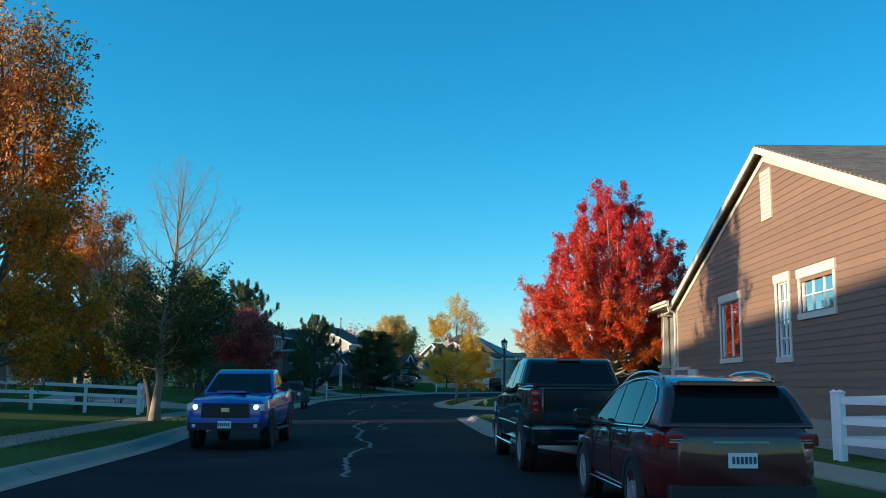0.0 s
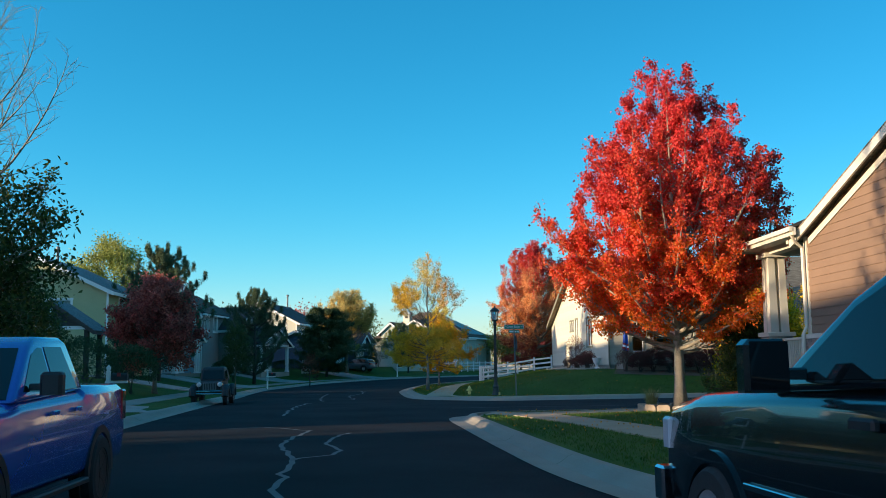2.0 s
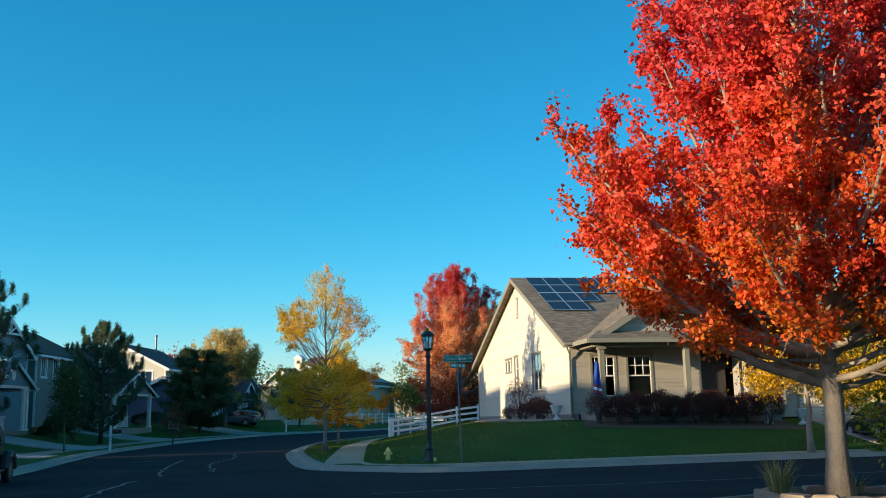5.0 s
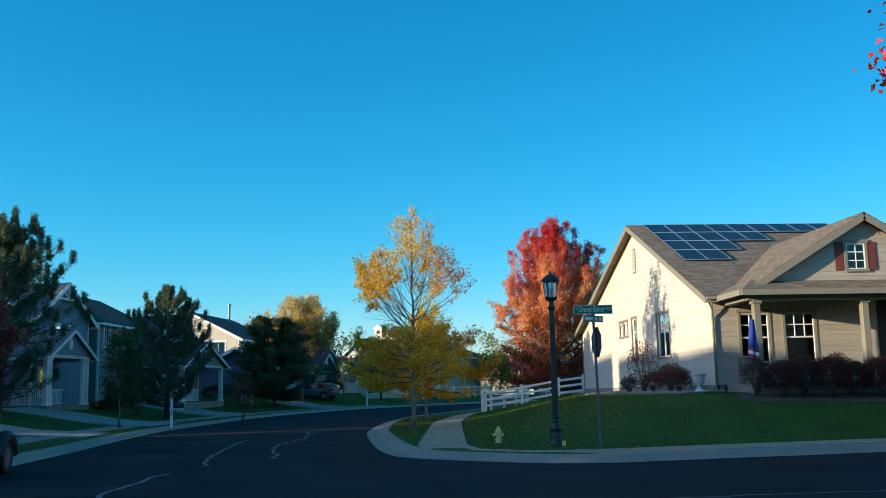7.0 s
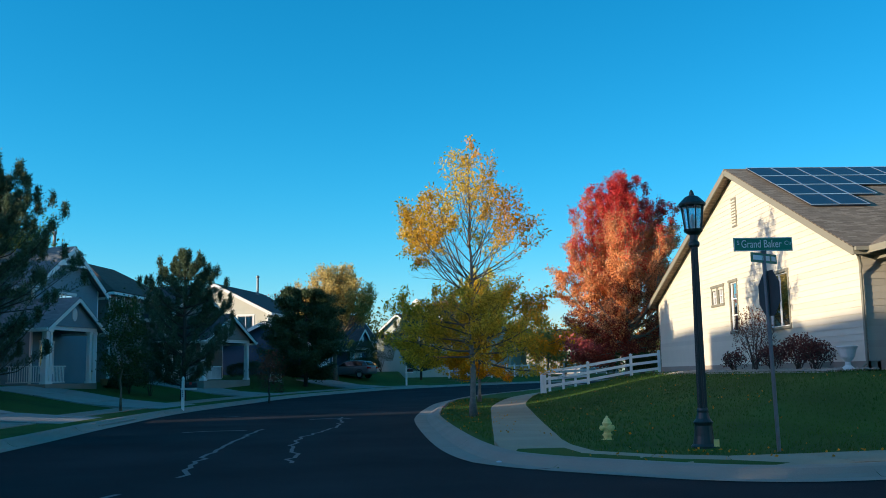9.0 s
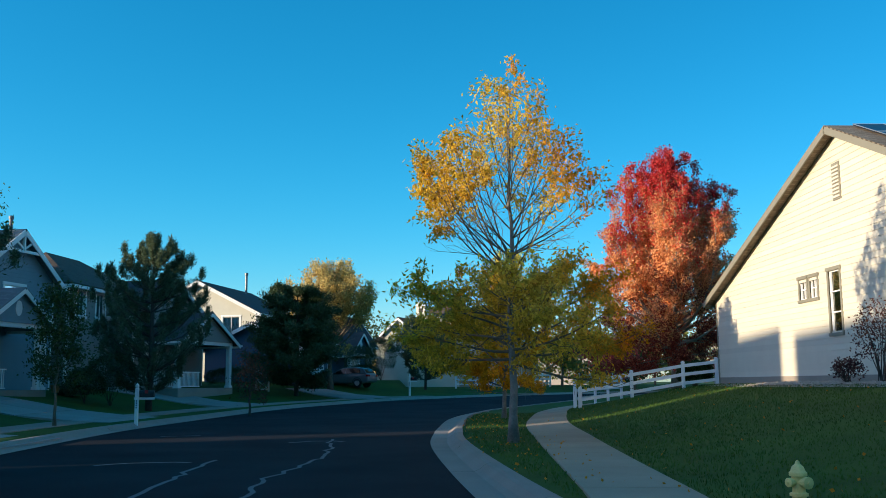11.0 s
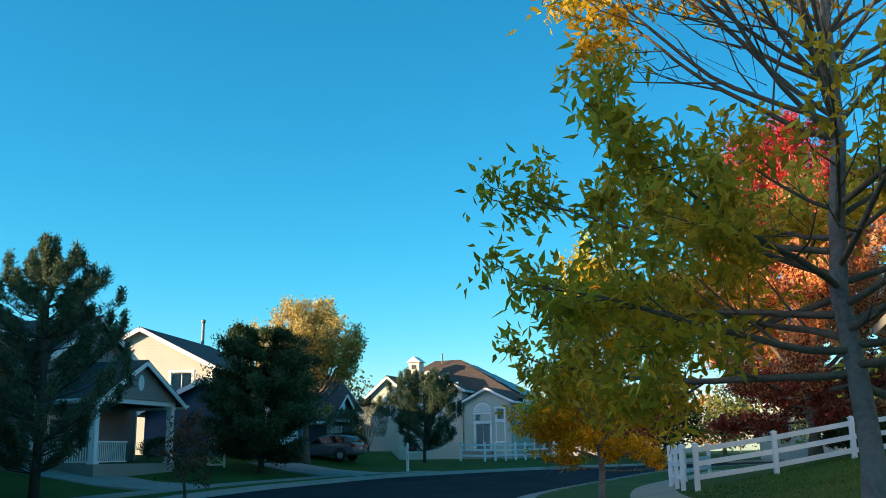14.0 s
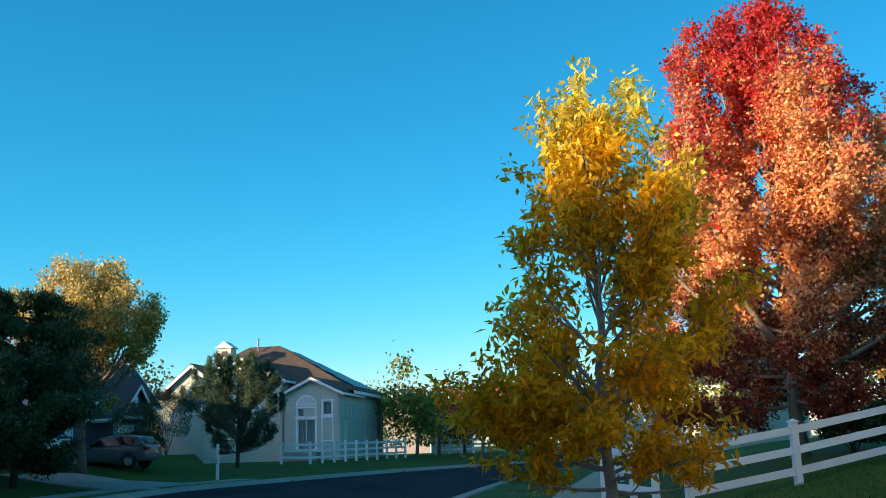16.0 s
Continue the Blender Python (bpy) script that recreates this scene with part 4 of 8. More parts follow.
grow_tree("ash_tree", (2.38, 96.4), "golden ash tree on the verge beside the footpath", 6.9,
          [dict(n=14, z=(0.9, 2.0), rise=(8, 32), env=E_ASH, bare=0.15, dens=1.5), dict(n=18, z=(1.6, 4.6), rise=(46, 72), env=E_ASH, skew=(0.1, 0), bare=0.25, turn=1.2), dict(n=2, z=(1.5, 1.8), rise=(66, 68), env=E_ASH, az=-0.1, bare=0.3)],
          0.085, L["ash2"], 22000, M["ashbark"], size=(0.15, 0.055), spread=0.09, seed=21, gap=0.26, thick=0.8, keep=lambda p, r: p[:, 2] > 1.15 + 0.2 * np.sin(3 * p[:, 0]))
E_OR = profile((0, 2), (2, 3.2), (5, 3.9), (8, 3.3), (10.5, 2.2), (12.2, 0.7))
grow_tree("orange_tree", (-11.9, 28.6), "large orange autumn tree behind the footpath", 12.2,
          [dict(n=22, z=(1.6, 3.6), rise=(10, 36), env=E_OR, dens=1.3), dict(n=24, z=(3, 7), rise=(42, 62), env=E_OR, dens=0.7, turn=1.0), dict(n=16, z=(6, 9.6), rise=(56, 74), env=E_OR, dens=0.35)],
          0.2, L["orange"], 46000, M["bark"], size=(0.12, 0.08), spread=0.16, seed=31, gap=0.42)
E_OG = profile((0, 1.6), (1.8, 2.6), (4, 3.3), (6.4, 3.0), (8.6, 1.9), (10.0, 0.6))
grow_tree("orange_tree", (-16.2, 46.8), "bright orange autumn tree behind the white fence", 10.0,
          [dict(n=18, z=(1.4, 3.2), rise=(8, 34), env=E_OG, dens=1.2), dict(n=20, z=(2.6, 5.6), rise=(34, 58), env=E_OG, turn=1.0), dict(n=12, z=(5, 8), rise=(54, 72), env=E_OG, dens=0.5)],
          0.17, L["orange"], 42000, M["bark"], size=(0.13, 0.08), spread=0.15, seed=33, gap=0.38)
E_HB = profile((0, 1.5), (2.0, 2.5), (3.6, 2.9), (5.6, 2.8), (7.8, 2.4), (10.4, 0.7))
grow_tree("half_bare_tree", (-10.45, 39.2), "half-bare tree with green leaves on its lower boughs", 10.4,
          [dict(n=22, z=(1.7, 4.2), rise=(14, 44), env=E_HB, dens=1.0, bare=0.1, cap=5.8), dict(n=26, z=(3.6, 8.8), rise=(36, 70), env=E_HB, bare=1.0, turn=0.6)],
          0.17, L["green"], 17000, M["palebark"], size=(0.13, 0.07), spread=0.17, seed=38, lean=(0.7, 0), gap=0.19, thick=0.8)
E_BT = profile((0, 1.4), (2.2, 2.0), (4, 2.4), (6, 2.0), (7.6, 0.6))
grow_tree("bare_tree", (-10.9, 40.4), "leaning bare tree with fine grey twigs", 7.6,
          [dict(n=34, z=(2.0, 6.8), rise=(20, 66), env=E_BT, bare=1.0)], 0.14, L["green"], 0, M["darkbark"], seed=43, lean=(-2.8, 0), gap=0.2, trunk_top=0.95)
E_CR = profile((0, 1.5), (1.6, 2.2), (3.0, 2.75), (4.6, 2.5), (6.0, 1.6), (7.0, 0.5))
grow_tree("crimson_tree", (-14.6, 74.2), "round dark crimson tree by a driveway", 7.0,
          [dict(n=18, z=(1.5, 2.8), rise=(10, 36), env=E_CR), dict(n=24, z=(2.2, 5.2), rise=(40, 66), env=E_CR, turn=1.1)],
          0.13, L["crimson"], 30000, M["bark"], size=(0.14, 0.11), spread=0.16, seed=51)
E_YE = profile((0, 0.5), (3, 1.4), (4.4, 3.3), (6.0, 4.1), (7.6, 3.6), (9.0, 2.3), (10.0, 0.9))
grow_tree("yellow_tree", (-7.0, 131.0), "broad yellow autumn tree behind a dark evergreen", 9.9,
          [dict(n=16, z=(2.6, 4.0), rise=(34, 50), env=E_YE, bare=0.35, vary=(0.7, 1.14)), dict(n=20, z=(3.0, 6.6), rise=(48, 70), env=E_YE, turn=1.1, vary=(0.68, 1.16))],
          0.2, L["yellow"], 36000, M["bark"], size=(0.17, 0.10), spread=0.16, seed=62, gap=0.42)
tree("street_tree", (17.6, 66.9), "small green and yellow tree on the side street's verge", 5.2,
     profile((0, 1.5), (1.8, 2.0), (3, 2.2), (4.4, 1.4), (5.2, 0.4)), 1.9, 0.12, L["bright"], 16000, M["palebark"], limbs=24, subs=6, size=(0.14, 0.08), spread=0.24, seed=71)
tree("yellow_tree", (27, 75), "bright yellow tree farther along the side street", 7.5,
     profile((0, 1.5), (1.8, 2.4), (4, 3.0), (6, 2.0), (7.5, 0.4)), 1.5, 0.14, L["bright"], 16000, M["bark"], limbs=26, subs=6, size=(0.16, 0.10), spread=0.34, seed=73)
tree("young_tree", (-13.2, 92.5), "slender young green tree on the verge", 4.8,
     profile((0, 0.5), (1.6, 0.7), (3, 0.9), (4.2, 0.5), (4.8, 0.2)), 1.5, 0.05, L["green"], 5000, M["bark"], limbs=18, subs=5, size=(0.12, 0.06), spread=0.18, seed=81)
tree("green_tree", (-27.5, 109), "tall green tree rising behind the houses", 12.5,
     profile((0, 2), (3, 3.5), (7, 4.4), (10, 3.4), (12.5, 0.8)), 2.5, 0.22, L["lime"], 30000, M["bark"], limbs=34, subs=6, size=(0.2, 0.13), spread=0.45, seed=91)
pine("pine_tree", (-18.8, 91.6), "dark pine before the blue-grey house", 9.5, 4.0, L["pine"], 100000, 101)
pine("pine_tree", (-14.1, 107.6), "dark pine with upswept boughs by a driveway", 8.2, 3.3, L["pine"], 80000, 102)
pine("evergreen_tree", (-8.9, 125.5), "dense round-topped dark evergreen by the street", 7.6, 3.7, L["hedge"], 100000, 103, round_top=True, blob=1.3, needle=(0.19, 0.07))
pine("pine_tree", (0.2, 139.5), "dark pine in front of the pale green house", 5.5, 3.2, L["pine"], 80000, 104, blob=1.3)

# ---- houses ----
def roof_plane(parent, corners, material, th=0.12, name="roof"):
    """A roof slope from its corners, the first two along the eave, with shingle courses running level."""
    p = [Vector(c) for c in corners]
    e = (p[1] - p[0]).normalized()
    nrm = (p[1] - p[0]).cross(p[-1] - p[0]).normalized()
    if nrm.z < 0:
        nrm = -nrm
    up = nrm.cross(e)
    n = len(p)
    verts = p + [q - nrm * th for q in p]
    top = tuple(range(n))
    faces = [top, tuple(range(n, 2 * n))[::-1]] + [(i, n + i, n + (i + 1) % n, (i + 1) % n) for i in range(n)]
    ob = obj(name, verts, faces, material, parent=parent)
    uv = ob.data.uv_layers.new(name="UVMap")
    for li, loop in enumerate(ob.data.loops):
        q = Vector(verts[loop.vertex_index]) - p[0]
        uv.data[li].uv = (q.dot(e), q.dot(up))
    return ob


def beam(parent, a, b, w, h, material, name="trim", up=(0, 0, 1)):
    """A straight board from a to b, w wide and h high."""
    a, b = Vector(a), Vector(b)
    d = (b - a).normalized()
    s = d.cross(Vector(up)).normalized() * (w / 2)
    u = s.cross(d).normalized() * (h / 2)
    v = [q + i * s + j * u for q in (a, b) for i, j in ((-1, -1), (1, -1), (1, 1), (-1, 1))]
    return obj(name, v, [(0, 1, 2, 3)[::-1], (4, 5, 6, 7), (0, 1, 5, 4), (1, 2, 6, 5), (2, 3, 7, 6), (3, 0, 4, 7)], material, parent=parent)


def plane_matrix(origin, facing):
    """Maps (u, out, z) of a wall to the house: u runs to the right as one looks at the wall from outside."""
    ang = {"w": -90, "s": 0, "e": 90, "n": 180}[facing]
    return Matrix.Translation(origin) @ Matrix.Rotation(radians(ang), 4, "Z") @ Matrix.Diagonal((1, -1, 1, 1))


def siding_wall(parent, origin, facing, length, z0, eave, material, openings=(), apex=None, course=0.17, single=True, core=None, name="wall", skip=None):
    """A lap-sided wall, with real openings (u0, u1, z0, z1) and, where apex (u, z) is given, a gable above the eave."""
    m = plane_matrix(origin, facing)
    us = sorted({0, length, *[o[0] for o in openings], *[o[1] for o in openings]})
    zs = sorted({z0, eave, *[o[2] for o in openings], *[min(o[3], eave) for o in openings]})
    g = Geo()
    for a, b in zip(us, us[1:]):
        for c, d in zip(zs, zs[1:]):
            mu, mz = (a + b) / 2, (c + d) / 2
            if not any(o[0] < mu < o[1] and o[2] < mz < o[3] for o in openings):
                g.box(a, b, -0.15, 0, c, d)
    if apex:
        g.prism([(0, eave), (length, eave), apex], -0.15, 0, "y")
    g.v = [tuple(m @ Vector(p)) for p in g.v]
    wall = g.done(name, core or material, parent)
    wb = bmesh.new()
    wb.from_mesh(wall.data)
    bmesh.ops.remove_doubles(wb, verts=wb.verts, dist=0.0005)
    wb.to_mesh(wall.data)
    wb.free()
    top = apex[1] if apex else eave
    joined = Geo()
    z = z0
    while z < top - 0.02:
        h = min(course, top - z)
        if apex and z + h > eave:
            f0 = max(0, (z + h * 0.9 - eave)) / (apex[1] - eave)
            lo, hi = apex[0] * f0, length - (length - apex[0]) * f0
        else:
            lo, hi = 0, length
        cuts = [(o[0], o[1]) for o in openings if o[2] < z + h * 0.5 < o[3]]
        if skip and skip[2] < z + h * 0.5 < skip[3]:
            cuts.append((skip[0], skip[1]))
        segs = [(lo, hi)]
        for c0, c1 in cuts:
            segs = [s for a, b in segs for s in ((a, min(b, c0)), (max(a, c1), b)) if s[1] - s[0] > 0.02]
        for a, b in segs:
            v = [(a, 0.002, z), (b, 0.002, z), (b, 0.026, z), (a, 0.026, z), (a, 0.002, z + h), (b, 0.002, z + h), (b, 0.008, z + h), (a, 0.008, z + h)]
            f = [(0, 1, 2, 3), (4, 7, 6, 5), (3, 2, 6, 7), (0, 3, 7, 4), (1, 5, 6, 2)]
            v = [tuple(m @ Vector(p)) for p in v]
            if single:
                obj("board", v, f, material, parent=wall)
            else:
                joined.add(v, f)
        z += h
    if not single:
        joined.done("siding", material, wall)["kind"] = "stuff"
    return wall


def ring(u0, u1, z0, z1, t, d0, d1):
    """A rectangular frame as one piece."""
    o = [(u0, z0), (u1, z0), (u1, z1), (u0, z1)]
    i = [(u0 + t, z0 + t), (u1 - t, z0 + t), (u1 - t, z1 - t), (u0 + t, z1 - t)]
    v = [(u, d, z) for d in (d0, d1) for loop in (o, i) for u, z in loop]
    f = []
    for k in range(4):
        n = (k + 1) % 4
        f += [(8 + k, 8 + n, 12 + n, 12 + k), (k, 4 + k, 4 + n, n), (k, n, 8 + n, 8 + k), (4 + k, 12 + k, 12 + n, 4 + n)]
    return Geo().add(v, f)


def window(parent, origin, facing, u0, u1, z0, z1, trim, bars=(1, 1), head=0.14, frame_w=0.10, sash=None, curtain=False, proud=0.045, shutters=None, name="window", deep=True, upper=False):
    """A window in an opening: casing, sash bars, pane, sill."""
    m = plane_matrix(origin, facing)

    def put(nm, g, mt, par):
        g.v = [tuple(m @ Vector(p)) for p in g.v]
        return g.done(nm, mt, par)
    fr = ring(u0 - frame_w, u1 + frame_w, z0 - frame_w, z1 + frame_w, frame_w, -0.02, proud)
    w = put(name, fr, trim, parent)
    put("window_head", Geo().box(u0 - frame_w - 0.04, u1 + frame_w + 0.04, -0.02, proud + 0.02, z1 + 0.012, z1 + max(head, frame_w + 0.012)), trim, w)
    put("window_sill", Geo().box(u0 - frame_w - 0.02, u1 + frame_w + 0.02, -0.02, proud + 0.03, z0 - frame_w - 0.002, z0), trim, w)
    t = 0.04
    low = lerp(z0, z1, 0.5) if upper else z0
    d0, d1 = (-0.06, -0.015) if deep else (0.028, 0.05)
    s = ring(u0, u1, z0, z1, t, d0, d1)
    for k in range(1, bars[0]):
        x = lerp(u0, u1, k / bars[0])
        s.box(x - 0.016, x + 0.016, d0, d1 - 0.004, low + t, z1 - t)
    if upper:
        s.box(u0 + t, u1 - t, d0, d1 - 0.002, low - 0.03, low + 0.03)
    for k in range(1, bars[1]):
        zz = lerp(low, z1, k / bars[1])
        s.box(u0 + t, u1 - t, d0, d1 - 0.008, zz - 0.02, zz + 0.02)
    put("window_frame", s, sash or M["white"], w)
    gp = -0.05 if deep else 0.032
    put("pane", Geo().box(u0 + 0.01, u1 - 0.01, gp - 0.004, gp, z0 + 0.01, z1 - 0.01), M["glass"], w)
    if curtain and deep:
        c = Geo()
        n = 14
        for k in range(n):
            a, b = lerp(u0, u1, k / n), lerp(u0, u1, (k + 1) / n)
            da, db = -0.10 - 0.02 * (k % 2), -0.10 - 0.02 * ((k + 1) % 2)
            c.add([(a, da, z0), (b, db, z0), (b, db, z1), (a, da, z1)], [(0, 1, 2, 3)])
        put("curtain", c, M["curtain"], w)
    if shutters:
        for a in (u0 - frame_w - 0.34, u1 + frame_w + 0.02):
            sh = Geo().box(a, a + 0.32, 0.0, 0.05, z0 - 0.05, z1 + 0.05)
            k = z0
            while k < z1:
                sh.box(a + 0.04, a + 0.28, 0.05, 0.062, k, k + 0.05)
                k += 0.08
            put("shutter", sh, shutters, w)
    return w


def gable_roof(parent, x0, x1, y0, y1, eave, ridge, axis, material, trim, over=0.45, fascia=0.2, ridge_at=None):
    """Two slopes with overhang and white fascia; the ridge runs along axis."""
    if axis == "x":
        yr = ridge_at if ridge_at is not None else (y0 + y1) / 2
        sl0, sl1 = (ridge - eave) / (yr - y0), (ridge - eave) / (y1 - yr)
        a, b = x0 - over, x1 + over
        s, n = y0 - over, y1 + over
        zs, zn = eave - sl0 * over, eave - sl1 * over
        L_ = 0.10
        roof_plane(parent, [(a, s, zs + L_), (b, s, zs + L_), (b, yr, ridge + L_), (a, yr, ridge + L_)], material)
        roof_plane(parent, [(b, n, zn + L_), (a, n, zn + L_), (a, yr, ridge + L_), (b, yr, ridge + L_)], material)
        for x in (a + 0.02, b - 0.02):
            beam(parent, (x, s, zs - 0.06), (x, yr, ridge - 0.06), 0.05, fascia, trim, "rake_board")
            beam(parent, (x, n, zn - 0.06), (x, yr, ridge - 0.06), 0.05, fascia, trim, "rake_board")
        for y, z in ((s, zs), (n, zn)):
            beam(parent, (a, y, z - 0.04), (b, y, z - 0.04), 0.06, fascia * 0.9, trim, "fascia")
            beam(parent, (a, y + (0.22 if y > yr else -0.08) - 0.07, z + 0.02), (b, y + (0.22 if y > yr else -0.08) - 0.07, z + 0.02), 0.12, 0.11, trim, "gutter")
    else:
        xr = ridge_at if ridge_at is not None else (x0 + x1) / 2
        sl0, sl1 = (ridge - eave) / (xr - x0), (ridge - eave) / (x1 - xr)
        a, b = y0 - over, y1 + over
        w, e = x0 - over, x1 + over
        zw, ze = eave - sl0 * over, eave - sl1 * over
        L_ = 0.10
        roof_plane(parent, [(e, a, ze + L_), (e, b, ze + L_), (xr, b, ridge + L_), (xr, a, ridge + L_)], material)
        roof_plane(parent, [(w, b, zw + L_), (w, a, zw + L_), (xr, a, ridge + L_), (xr, b, ridge + L_)], material)
        for y in (a + 0.02, b - 0.02):
            beam(parent, (w, y, zw - 0.06), (xr, y, ridge - 0.06), 0.05, fascia, trim, "rake_board")
            beam(parent, (e, y, ze - 0.06), (xr, y, ridge - 0.06), 0.05, fascia, trim, "rake_board")
        for x, z in ((w, zw), (e, ze)):
            beam(parent, (x, a, z - 0.04), (x, b, z - 0.04), 0.06, fascia * 0.9, trim, "fascia")


def hip_roof(parent, x0, x1, y0, y1, eave, ridge, material, trim, over=0.45):
    a, b, c, d = x0 - over, x1 + over, y0 - over, y1 + over
    w, l = b - a, d - c
    L_ = 0.08
    if w >= l:
        r0, r1 = (a + l / 2, (c + d) / 2, ridge), (b - l / 2, (c + d) / 2, ridge)
    else:
        r0, r1 = ((a + b) / 2, c + w / 2, ridge), ((a + b) / 2, d - w / 2, ridge)
    A, B, C, D_ = (a, c, eave), (b, c, eave), (b, d, eave), (a, d, eave)
    if w >= l:
        for cs in ([A, B, r1, r0], [C, D_, r0, r1], [B, C, r1], [D_, A, r0]):
            roof_plane(parent, cs, material)
    else:
        for cs in ([B, C, r1, r0], [D_, A, r0, r1], [A, B, r0], [C, D_, r1]):
            roof_plane(parent, cs, material)
    for p, q in ((A, B), (B, C), (C, D_), (D_, A)):
        beam(parent, Vector(p) - Vector((0, 0, 0.16)), Vector(q) - Vector((0, 0, 0.16)), 0.05, 0.18, trim, "fascia")


def column(parent, x, y, z0, z1, w, material, name="porch_post"):
    g = Geo().bbox(x - w / 2, x + w / 2, y - w / 2, y + w / 2, z0, z1, 0.015)
    p = g.done(name, material, parent)
    Geo().bbox(x - w * 0.68, x + w * 0.68, y - w * 0.68, y + w * 0.68, z0, z0 + 0.14, 0.015).done("post_base", material, p)
    Geo().box(x - w * 0.68, x + w * 0.68, y - w * 0.68, y + w * 0.68, z1 - 0.14, z1).done("post_cap", material, p)
    return p


def railing(parent, a, b, z0, z1, material, step=0.13):
    a, b = Vector((*a, 0)), Vector((*b, 0))
    top = beam(parent, a + Vector((0, 0, z1)), b + Vector((0, 0, z1)), 0.07, 0.06, material, "railing")
    beam(top, a + Vector((0, 0, z0 + 0.1)), b + Vector((0, 0, z0 + 0.1)), 0.05, 0.05, material, "bottom_rail")
    n = max(2, int((b - a).length / step))
    for k in range(1, n):
        p = a.lerp(b, k / n)
        Geo().box(p.x - 0.018, p.x + 0.018, p.y - 0.018, p.y + 0.018, z0 + 0.1, z1).done("baluster", material, top)


def garage_door(parent, origin, facing, u0, u1, z0, z1, material, trim):
    m = plane_matrix(origin, facing)
    g = Geo()
    for a, b, c, d in ((u0 - 0.12, u0, z0, z1 + 0.12), (u1, u1 + 0.12, z0, z1 + 0.12), (u0, u1, z1, z1 + 0.12)):
        g.box(a, b, 0.0, 0.05, c, d)
    g.v = [tuple(m @ Vector(p)) for p in g.v]
    fr = g.done("garage_frame", trim, parent)
    n, k = 4, 4 if u1 - u0 > 3 else 2
    for i in range(n):
        za, zb = lerp(z0, z1, i / n), lerp(z0, z1, (i + 1) / n)
        h = Geo().box(u0, u1, 0.004, 0.016, za + 0.004, zb - 0.004)
        for j in range(k):
            ua, ub = lerp(u0, u1, j / k), lerp(u0, u1, (j + 1) / k)
            h.box(ua + 0.12, ub - 0.12, 0.016, 0.03, za + 0.1, zb - 0.1)
        h.v = [tuple(m @ Vector(p)) for p in h.v]
        h.done("door_panel", material, fr)


# the cream house with solar panels on the corner beyond the side street
def cream_house():
    H = thing("house", (12.4, 78.4, 0), 0, "cream single-storey house with solar panels and a shaded porch", "house")
    Z0, EV, LY, RY, RZ = 1.35, 5.05, 22.8, 10.15, 9.45
    ops = [(LY - 7.25, LY - 5.45, 2.95, 4.85), (LY - 11.45, LY - 10.65, 3.0, 5.0), (LY - 12.9, LY - 12.3, 4.25, 4.95), (LY - 13.75, LY - 13.15, 4.25, 4.95)]
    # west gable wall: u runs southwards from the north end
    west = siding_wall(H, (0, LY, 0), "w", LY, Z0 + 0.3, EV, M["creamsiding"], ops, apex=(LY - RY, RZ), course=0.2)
    Geo().box(-0.02, 0.25, 0, LY, -0.4, Z0 + 0.3).done("foundation", M["concrete"], H)
    for k, o in enumerate(ops):
        window(H, (0, LY, 0), "w", *o, M["taupe"], bars=(2, 1) if k == 0 else ((1, 3) if k == 1 else (2, 2)), curtain=k < 2, head=0.12)
    vent = Geo().box(-0.05, 0, RY + 0.0, RY + 0.55, 7.2, 8.4).done("gable_vent", M["taupe"], H)
    for k in range(9):
        Geo().box(-0.075, -0.05, RY + 0.06, RY + 0.49, 7.27 + k * 0.12, 7.33 + k * 0.12).done("slat", M["creamsiding"], vent)
    # corner boards, other walls
    for y in (0.06, LY - 0.06):
        Geo().box(-0.04, 0.06, y - 0.06, y + 0.06, Z0, EV).done("corner_board", M["taupe"], H)
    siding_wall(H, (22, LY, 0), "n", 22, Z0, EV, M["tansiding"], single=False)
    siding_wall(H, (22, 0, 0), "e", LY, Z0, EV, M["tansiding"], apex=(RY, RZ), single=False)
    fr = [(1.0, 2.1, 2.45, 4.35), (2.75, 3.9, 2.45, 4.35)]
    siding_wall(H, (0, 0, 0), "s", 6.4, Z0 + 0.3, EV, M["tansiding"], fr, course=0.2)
    for o in fr:
        w = window(H, (0, 0, 0), "s", *o, M["taupe"], bars=(3, 2), head=0.12, curtain=False, upper=True)
    # East part of the south wall, coloured dark to imitate the porch's shade.
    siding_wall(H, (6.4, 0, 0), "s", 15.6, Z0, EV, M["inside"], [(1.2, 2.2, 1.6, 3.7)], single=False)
    # stone-clad bay beside the entrance
    st = Geo().box(7.9, 9.4, -1.6, -0.2, -0.3, 4.5).done("stone_pier", M["mortar"], H)
    rng = np.random.RandomState(5)
    z = Z0
    while z < 4.4:
        h = rng.uniform(0.14, 0.26)
        x = 7.9
        while x < 9.36:
            w_ = min(rng.uniform(0.2, 0.5), 9.4 - x)
            Geo().bbox(x + 0.01, x + w_ - 0.01, -1.6 - rng.uniform(0.03, 0.07), -1.58, z + 0.01, z + h - 0.01, 0.012).done("stone", M["stone"], st)
            x += w_
        z += h
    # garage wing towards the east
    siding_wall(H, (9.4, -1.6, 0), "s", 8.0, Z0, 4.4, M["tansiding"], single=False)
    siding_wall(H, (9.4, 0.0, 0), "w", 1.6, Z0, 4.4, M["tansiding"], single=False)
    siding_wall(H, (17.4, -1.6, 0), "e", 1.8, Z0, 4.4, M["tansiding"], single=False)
    garage_door(H, (9.4, -1.6, 0), "s", 1.0, 5.8, Z0 - 0.1, 3.6, M["creamsiding"], M["taupe"])
    # main roof
    gable_roof(H, 0, 22, 0, LY, EV, RZ, "x", M["roof_tan"], M["taupe"], over=0.45, fascia=0.22, ridge_at=RY)
